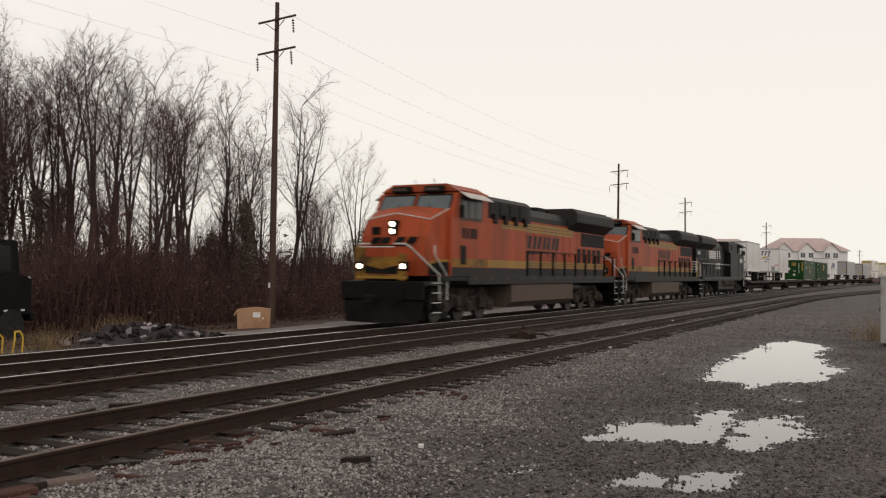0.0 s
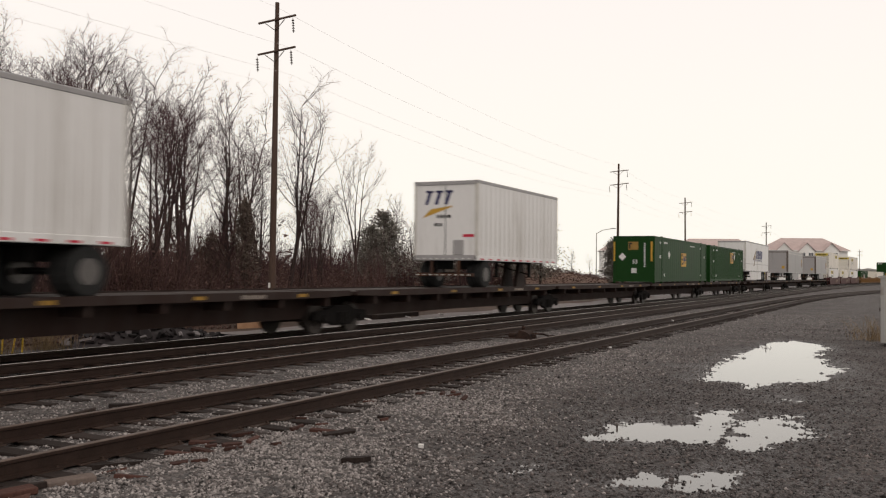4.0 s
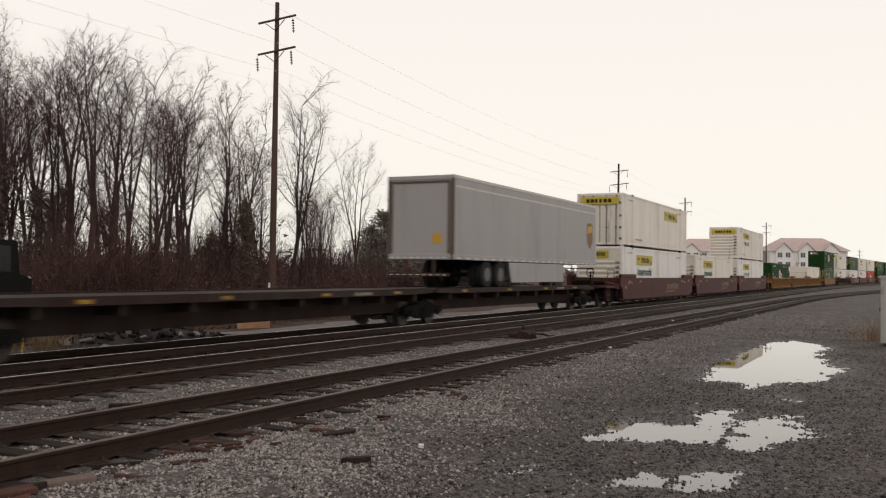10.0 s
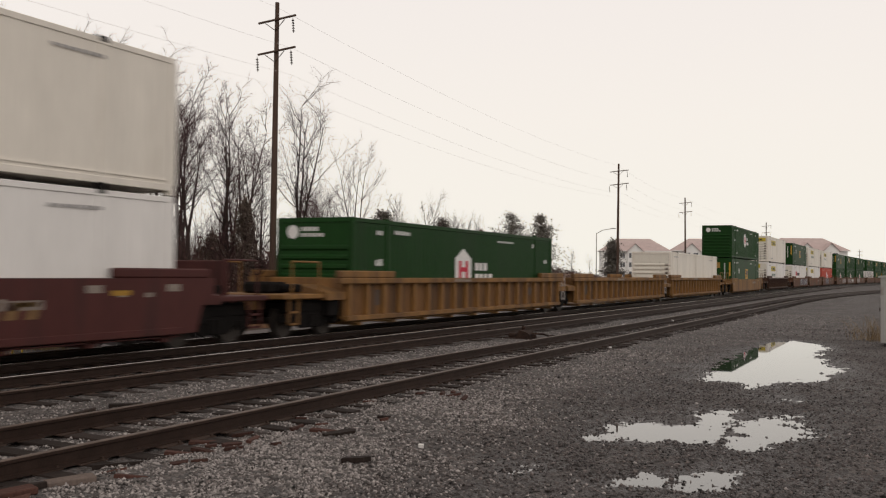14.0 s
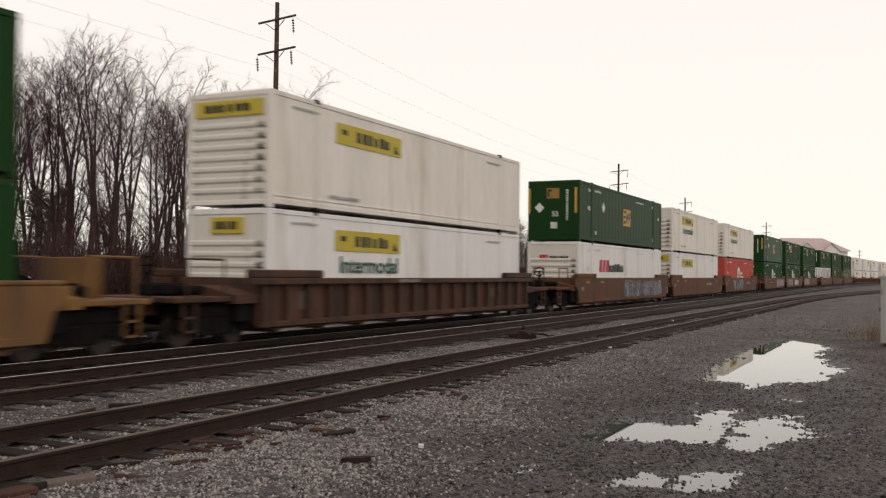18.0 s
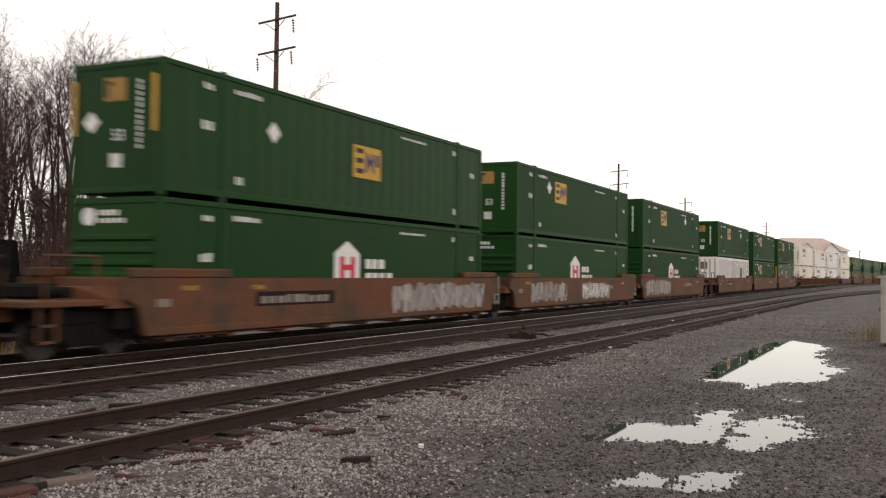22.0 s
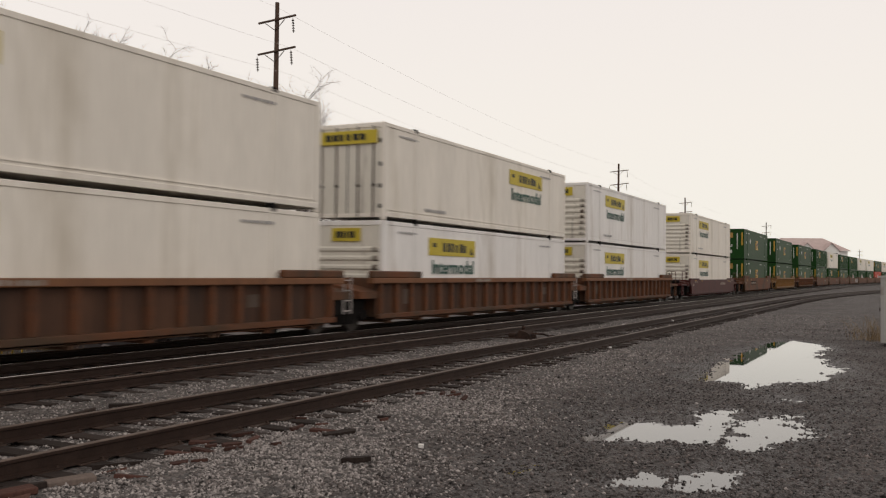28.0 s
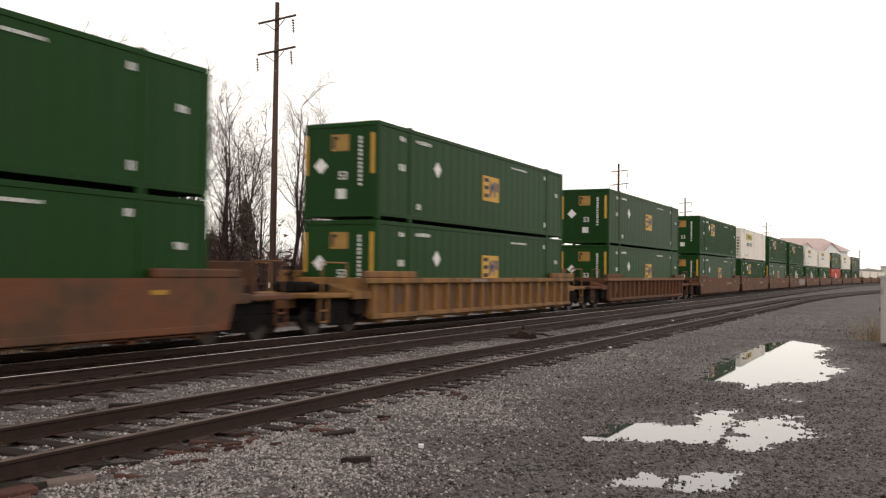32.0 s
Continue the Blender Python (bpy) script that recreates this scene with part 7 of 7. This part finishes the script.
    for s in (-1, 1):
        if not is_orange:
            part("equipment_screen", Shape().box(s * 1.42, s * 1.435, -3.5, -2.1, 3.9, 4.42, 0.008), M_black, ob)
        for y in (-5.75, -4.75, -3.75, -2.75) if is_orange else ():
            gr = part("grille", Shape().box(s * 1.42, s * 1.45, y, y + 0.8, 3.84, 4.36, 0.008), M_black, ob)
            for i in range(6):
                part("grille_slat", Shape().box(s * 1.45, s * 1.462, y + 0.04, y + 0.76, 3.88 + i * 0.08, 3.91 + i * 0.08), M_locogrey, gr)
            part("drop_box", Shape().box(s * 1.42, s * 1.56, y + 0.3, y + 0.62, 3.55, 3.9, 0.02), M_black, ob)
    # long hood
    part("long_hood", Shape().box(-1.0, 1.0, -2.1, 5.6, 1.6, 3.9, 0.02), body, ob)
    part("hood_top", Shape().prism([(-1.0, 3.9), (1.0, 3.9), (1.0, 4.1), (0.72, 4.42), (-0.72, 4.42), (-1.0, 4.1)], "y", -2.1, 5.6), M_locogrey if is_orange else M_locoblk, ob)
    part("exhaust_stack", Shape().box(-0.4, 0.4, 1.9, 3.0, 4.4, 4.66, 0.03), M_black, ob)
    part("roof_hatch", Shape().box(-0.6, 0.6, -1.3, 0.4, 4.38, 4.52, 0.04), M_locogrey, ob)
    part("air_horn", Shape().tube((0.15, 4.3, 4.56), (0.15, 3.85, 4.56), 0.05, 0.09, n=8).tube((-0.15, 4.3, 4.56), (-0.15, 3.9, 4.56), 0.05, 0.09, n=8).box(-0.25, 0.25, 4.2, 4.3, 4.38, 4.55), M_black, ob)
    part("radiator_hood", Shape().box(-1.0, 1.0, 5.6, 10.15, 1.6, 3.75, 0.03), body, ob)
    # wing in the lighter grey: sky reflection put into the colour
    part("radiator_wing", Shape().prism([(-1.0, 3.72), (1.0, 3.72), (1.46, 4.12), (1.46, 4.52), (1.3, 4.68), (-1.3, 4.68), (-1.46, 4.52), (-1.46, 4.12)], "y", 4.3, 10.25), M_locogrey, ob)
    part("radiator_cap", Shape().box(-1.15, 1.15, 4.5, 10.0, 4.68, 4.76, 0.02), M_locogrey, ob)
    for s in (-1, 1):
        part("radiator_screen", Shape().box(s * 1.46, s * 1.475, 4.6, 9.9, 4.17, 4.48, 0.005), M_locogrey, ob)
        for i in range(8):
            y = -1.9 + i * 0.93
            dr = part("hood_door", Shape().box(s * 1.0, s * 1.02, y, y + 0.84, 1.75, 3.45, 0.008), body, ob)
            part("door_latch", Shape().box(s * 1.02, s * 1.035, y + 0.7, y + 0.78, 2.5, 2.62), M_black, dr)
        for i in range(5):
            part("louvre", Shape().box(s * 1.0, s * 1.025, 5.75 + i * 0.78, 6.2 + i * 0.78, 2.2 if i % 2 else 2.05, 2.92), M_black, ob)
        # flat black band along the hood side, just below the radiator wing
        part("side_recess", Shape().box(s * 1.0, s * 1.02, 6.3, 10.0, 3.05, 3.68), M_black, ob)
        if is_orange:
            band = part("yellow_stripe", Shape().box(s * 1.021, s * 1.026, -2.1, 5.0, 3.42, 3.8), stripe, ob)
            part("dark_line", Shape().box(s * 1.026, s * 1.029, -2.1, 5.0, 3.53, 3.555).box(s * 1.026, s * 1.029, -2.1, 5.0, 3.655, 3.68), M_tank, band)
            band = part("yellow_stripe", Shape().box(s * 1.481, s * 1.486, -4.6, -2.1, 3.4, 3.66), stripe, ob)
            part("dark_line", Shape().box(s * 1.486, s * 1.489, -4.6, -2.1, 3.49, 3.51).box(s * 1.486, s * 1.489, -4.6, -2.1, 3.575, 3.595), M_tank, band)
            band = part("yellow_stripe", Shape().box(s * 1.021, s * 1.026, -2.1, 10.0, 1.96, 2.24), stripe, ob)
            part("dark_line", Shape().box(s * 1.026, s * 1.029, -2.1, 10.0, 2.05, 2.07).box(s * 1.026, s * 1.029, -2.1, 10.0, 2.14, 2.16), M_tank, band)
            part("grey_skirt", Shape().box(s * 1.022, s * 1.028, -2.1, 10.1, 1.62, 1.94), M_locogrey, ob)
            part("yellow_stripe", Shape().box(s * 1.486, s * 1.49, -5.9, -2.1, 1.92, 2.2), stripe, ob)
            part("yellow_stripe", Shape().box(s * 1.502, s * 1.506, -8.9, -5.98, 1.92, 2.2), M_locogold, ob)
            part("grey_skirt", Shape().box(s * 1.502, s * 1.507, -8.9, -5.98, 1.6, 1.9), M_locogrey, ob)
            part("grey_skirt", Shape().box(s * 1.486, s * 1.491, -5.9, -2.1, 1.62, 1.9), M_locogrey, ob)
        # walkway railing
        top = part("handrail", Shape().pipe([(s * 1.46, -1.9, 2.62), (s * 1.46, 10.3, 2.62)], 0.02), M_black if is_orange else M_rod, ob)
        post = Shape().tube((s * 1.46, 0, 1.6), (s * 1.46, 0, 2.62), 0.022 if not is_orange else 0.05, n=6).mesh("rail_post")
        for i in range(9):
            part("rail_post", post, M_black, top, at=pose(0, -1.9 + 1.5 * i, 0))
        part("front_handrail", Shape().pipe([(s * 0.45, -10.95, 2.62), (s * 0.85, -10.95, 2.62), (s * 1.0, -10.85, 2.5), (s * 1.44, -9.7, 1.65), (s * 1.44, -9.65, 0.8)], 0.03), M_rod, ob, "pale grab rail")
        part("front_handrail", Shape().pipe([(s * 1.4, -9.95, 2.6), (s * 1.4, -9.95, 2.3), (s * 1.46, -9.15, 1.6), (s * 1.46, -9.15, 0.8)], 0.028), M_rod, ob)
        for y0, y1 in ((-10.3, -9.65), (10.35, 10.9)):
            st = part("step_well", Shape().box(s * 1.46, s * 1.5, y0 - 0.05, y0, 0.38, 1.6).box(s * 1.46, s * 1.5, y1, y1 + 0.05, 0.38, 1.6), M_black, ob)
            for i in range(4):
                part("step", Shape().box(s * 1.05, s * 1.5, y0, y1, 0.4 + i * 0.32, 0.43 + i * 0.32), M_black, st)
                part("step_edge", Shape().box(s * 1.5, s * 1.506, y0, y1, 0.4 + i * 0.32, 0.43 + i * 0.32), M_mark, st)
        part("rear_handrail", Shape().pipe([(s * 1.42, 10.6, 0.75), (s * 1.42, 10.6, 2.5), (s * 0.5, 10.7, 2.5)], 0.025), M_rod, ob)
    part("front_platform", Shape().box(-1.5, 1.5, -10.9, -9.5, 1.3, 1.42, 0.02), M_locoblk, ob)
    part("rear_platform", Shape().box(-1.5, 1.5, 10.2, 10.95, 1.3, 1.42, 0.02), M_locoblk, ob)
    part("pilot", Shape().prism([(-11.0, 1.4), (-11.0, 0.85), (-10.8, 0.85), (-10.8, 1.4)], "x", -1.5, 1.5), M_truck, ob)
    part("snow_plow", Shape().add([(-1.5, -10.85, 0.85), (1.5, -10.85, 0.85), (1.35, -10.95, 0.1), (0, -11.4, 0.1), (-1.35, -10.95, 0.1), (0, -11.05, 0.85), (0, -10.7, 0.5)],
                                  [(0, 5, 3, 4), (5, 1, 2, 3), (0, 4, 6), (1, 2, 6), (4, 3, 6), (3, 2, 6), (0, 5, 6), (5, 1, 6)]), M_truck, ob)
    part("air_hose", Shape().pipe([(-0.5, -11.0, 1.1), (-0.55, -11.15, 0.7), (-0.4, -11.2, 0.5)], 0.03).pipe([(0.5, -11.0, 1.1), (0.6, -11.15, 0.75), (0.45, -11.2, 0.55)], 0.03).pipe([(0.9, -11.0, 1.2), (0.8, -11.12, 0.8), (0.6, -11.15, 0.75)], 0.025), M_truck, ob)
    part("rear_plow", Shape().prism([(11.0, 1.35), (11.1, 0.3), (10.95, 0.25), (10.85, 1.35)], "x", -1.5, 1.5), M_black, ob)
    coupler(ob, -10.9, -1)
    coupler(ob, 10.9, 1)
    part("fuel_tank", Shape().prism([(-1.48, 1.28), (-1.48, 0.62), (-1.2, 0.4), (1.2, 0.4), (1.48, 0.62), (1.48, 1.28)], "y", -3.6, 3.7), M_tank if is_orange else M_locoblk, ob, "dusty brown fuel tank" if is_orange else "")
    for s in (-1, 1):
        if is_orange:
            part("air_tank", Shape().tube((s * 1.25, 3.8, 1.1), (s * 1.25, 5.0, 1.1), 0.18, n=12), M_locoblk, ob)
        else:
            for y in (-2.6, -0.4):
                part("air_tank", Shape().tube((s * 1.5, y, 1.05), (s * 1.5, y + 1.9, 1.05), 0.24, n=14), M_dusttruck, ob)
    loco_bogie(ob, -6.9)
    loco_bogie(ob, 6.9)
    lamp = M_lamp if lit else M_grey
    hs = part("headlight_housing", Shape().box(-0.16, 0.16, -10.3, -9.9, 2.92, 3.42, 0.03), M_black, ob)
    for z in (3.05, 3.29):
        part("headlight", Shape().tube((0, -10.28, z), (0, -10.33, z), 0.08, n=14), lamp, hs, "headlight lens, lit" if lit else "")
    for x in (-0.8, 0.8):
        dh = part("ditch_light_housing", Shape().box(x - 0.15, x + 0.15, -11.0, -10.82, 1.75, 2.05, 0.02), M_black, ob)
        part("ditch_light", Shape().tube((x, -11.0, 1.9), (x, -11.03, 1.9), 0.08, n=14), lamp, dh, "ditch light lens, lit" if lit else "")
    if is_orange:
        for s in (-1, 1):
            xx = s * 1.021 - (0.004 if s < 0 else 0)
            w = Shape()
            for i in range(4):
                y = -1.3 + i * 1.13
                w.prism([(y, 2.76), (y + 0.32, 2.76), (y + 0.5, 3.3), (y + 0.18, 3.3)], "x", xx, xx + 0.005)
                w.prism([(y + 0.5, 2.76), (y + 0.84, 2.76), (y + 1.02, 3.3), (y + 0.68, 3.3)], "x", xx, xx + 0.005)
            part("dark_wording", w.prism([(-1.9, 2.5), (-1.0, 2.52), (2.6, 2.62), (2.6, 2.64), (-1.8, 2.66)], "x", xx, xx + 0.005), M_locogrey, ob, "large dark italic wording as bars")
        for x0 in (-0.86, -0.48, 0.06, 0.5):
            part("nose_mark", Shape().prism([(x0, 2.64), (x0 + 0.3, 2.64), (x0 + 0.36, 2.72), (x0 + 0.42, 2.86), (x0 + 0.14, 2.86), (x0 + 0.04, 2.74)], "y", -10.27, -10.2), M_black, ob)
        part("nose_mark", Shape().prism([(-0.88, 2.58), (0.5, 2.56), (0.86, 2.6), (-0.8, 2.61)], "y", -10.27, -10.2), M_black, ob)
    else:
        for s in (-1, 1):
            xx = s * 1.021 - (0.005 if s < 0 else 0)
            for i in range(5):
                part("white_stripe", Shape().box(xx, xx + 0.005, 2.2, 5.2, 3.08 + i * 0.13, 3.17 + i * 0.13), M_house, ob)
            part("white_mark", Shape().prism([(0.3, 3.1), (0.62, 3.1), (0.85, 3.75), (0.53, 3.75)], "x", xx, xx + 0.005).prism([(1.25, 3.1), (1.6, 3.1), (1.75, 3.75), (1.4, 3.75)], "x", xx, xx + 0.005), M_house, ob)
            part("small_wording", side_bars(side_bars(Shape(), xx, 0.3, 2.56, 2.0, 0.2, 6, 4), xx, 0.1, 2.26, 2.3, 0.2, 7, 4), M_mark, ob)
            part("hood_number", side_bars(Shape(), xx, 8.7, 3.3, 1.0, 0.26, 4, 6), M_mark, ob)
        for sx in (-1, 1):
            pnl = part("white_panel", Shape().box(sx * 0.35, sx * 1.0, 10.152, 10.158, 1.95, 2.75), M_house, ob, "white stripes on the hood end")
            part("white_panel", Shape().box(sx * 1.0, sx * 1.006, 9.3, 10.13, 1.95, 2.75), M_house, ob)
        for i in range(4):
            part("end_stripe", Shape().box(-1.01, 1.01, 10.162, 10.168, 2.0 + i * 0.2, 2.1 + i * 0.2), M_black, ob)
            for sx in (-1, 1):
                part("end_stripe", Shape().box(sx * 1.006, sx * 1.012, 8.6, 10.0, 2.0 + i * 0.2, 2.1 + i * 0.2), M_house if i % 2 else M_black, ob)
        for i in range(4):
            z = 2.0 + i * 0.28
            part("nose_stripe", Shape().box(-0.88, 0.88, -10.262, -10.22, z, z + 0.12), M_cream, ob)
            for sx in (-1, 1):
                part("nose_stripe", Shape().prism([(-10.1, z), (-9.3, z), (-9.3, z + 0.12), (-10.1, z + 0.12)], "x", sx * 1.2, sx * 1.27), M_cream, ob)
        part("grab_pole", Shape().pipe([(-1.2, 10.7, 1.5), (-1.2, 10.75, 2.9)], 0.025).pipe([(1.2, 10.7, 1.5), (1.2, 10.75, 2.9)], 0.025), M_yellow, ob, "yellow grab pole")
    return ob


# ---- the consist: each unit by the place of its middle along the line at 16 s ----
MADE = {}


def stock(key, build):
    """A fresh thing of a kind: the first is built, the rest are copies."""
    if key in MADE:
        return copy_thing(MADE[key], pose(0, 0, 0))
    MADE[key] = build()
    return MADE[key]


def ride(ob, u, z=0.0, turn=0.0):
    MOVERS.append((ob, u, z, turn))


ride(stock("lead", lambda: make_loco("orange", True)), -316.35)
ride(stock("second", lambda: make_loco("orange", False)), -294.45)
ride(stock("black", lambda: make_loco("black", False)), -272.75, 0.0, 180.0)

# spine cars: middles of the platforms
for i in range(5):
    ride(stock(("sp", i), lambda: make_spine("f" if i == 0 else "R" if i == 4 else "", {0: -5.9, 1: 6.9}.get(i))), -252.0 + 16.5 * i)
for i in range(5):
    ride(stock(("sq", i), lambda: make_spine("f" if i == 0 else "R" if i == 4 else "", {0: -6.6, 2: 6.6, 4: 6.8}.get(i))), -164.4 + 16.5 * i)
ride(stock("pup", lambda: make_trailer("pup")), -256.2, 1.16)
ride(stock("pupdoor", lambda: make_trailer("pupdoor")), -231.0, 1.16)
ride(stock("bluewing", lambda: make_trailer("bluewing")), -165.7, 1.16)
ride(stock("plaingrey", lambda: make_trailer("plaingrey")), -131.05, 1.16)
ride(stock("plaingrey", lambda: make_trailer("plaingrey")), -96.9, 1.16)
ride(stock("panel", lambda: make_container("panel")), -201.1, 1.2)
ride(stock("panelfar", lambda: make_container("panelfar")), -183.4, 1.2)

# well cars: front of the load, style, paint, ends, sprayed, low sill, lower and upper load
S, R = "smooth", "rib"
WELLS = [
    (-84.05, S, M_maroon, "f", 0, "signwhite", "signdoor"), (-64.7, S, M_maroon, "", 0, "signcream", None), (-45.8, S, M_maroon, "R", 0, "signwhite", "signflipword"),
    (-22.6, R, M_yellowcar, "f", 0, "housemark", None), (-3.1, R, M_yellowcar, "", 0, None, None), (16.2, R, M_yellowcar, "R", 0, "plain", None),
    (39.6, S, M_yellowcar, "fR", 0, "panel", "hexagon"),
    (62.9, R, M_rust, "fR", 0, "signwhite", "signflip"),
    (86.6, S, M_brown, "f", 3, "redword", "panel"), (105.9, S, M_brown, "", 0, "signplain", "signcream"), (125.3, S, M_brown, "R", 4, "red", "signcream"),
    (149.0, S, M_brown, "f", 1, "housemark", "panel"), (168.6, S, M_brown, "", 2, "housemark", "panelrib"), (188.1, S, M_brown, "R", 6, "housemark", "paneldoor"),
    (212.0, S, M_brown, "f", 5, "striped", "paneldoor"), (231.3, S, M_brown, "", 0, "panelrib", "panelrib"), (250.7, S, M_brown, "R", 0, "panel", "paneldoor"),
    (274.3, R, M_brown, "f", 0, "signcream", "signcream"), (293.8, R, M_brown, "", 0, "signwhite", "signdoorword"), (313.3, R, M_brown, "R", 0, "signwhite", "signwhite"),
    (337.1, S, M_maroon, "fR", 0, "signcream", "signcream"),
    (361.0, S, M_brown, "fR", 5, "panel", "panel"), (384.5, R, M_yellowcar, "fR", 0, "panel", "panel"), (407.9, R, M_brown, "fR", 0, "panel", "panel"),
    (431.3, S, M_brown, "f", 0, "panel", "panelrib"), (450.4, S, M_brown, "", 0, "panelrib", "signcream"), (469.6, S, M_brown, "R", 0, "panel", "panelrib"),
    (488.8, S, M_brown, "f", 1, "housemark", "panelrib"), (508.0, S, M_brown, "", 0, "housemark", "signcream"), (527.2, S, M_brown, "", 0, "housemark", "signcream"),
    (546.4, S, M_brown, "", 0, "red", "panel"), (565.6, S, M_brown, "", 0, "housemark", "signcream"), (584.8, S, M_brown, "R", 0, "housemark", "panel"),
    (608.5, S, M_brown, "f", 0, "plain", None), (627.7, S, M_brown, "", 0, "plain", None), (646.9, S, M_brown, "R", 0, "plain", None),
]
for u, style, m, ends, graf, low, up in WELLS:
    slim = u in (337.1, 39.6)
    ride(stock(("well", style, m.name, ends, graf, slim), lambda: make_well(style, m, ends, graf, slim)), u + 8.075)
    if low:
        ride(stock(("c", low), lambda: make_container(low)), u + 8.075, 0.34)
    if up:
        ride(stock(("c", up), lambda: make_container(up)), u + 8.075, 0.34 + CH + 0.015)


def motions():
    """The train rolls south along the main line, gaining speed slightly."""
    for ob, u, z, turn in MOVERS:
        rows = []
        for i in range(17):
            t = 2.0 * i
            d = t - 16.0
            y = u - SPEED * d - 0.5 * GAIN * d * d
            slope = (main_bend(y + 0.5) - main_bend(y - 0.5))
            rows.append((t, pose(MAIN_X + main_bend(y), y, z, 0, 0, turn - math.degrees(math.atan(slope)))))
        walk(ob, rows)


motions()
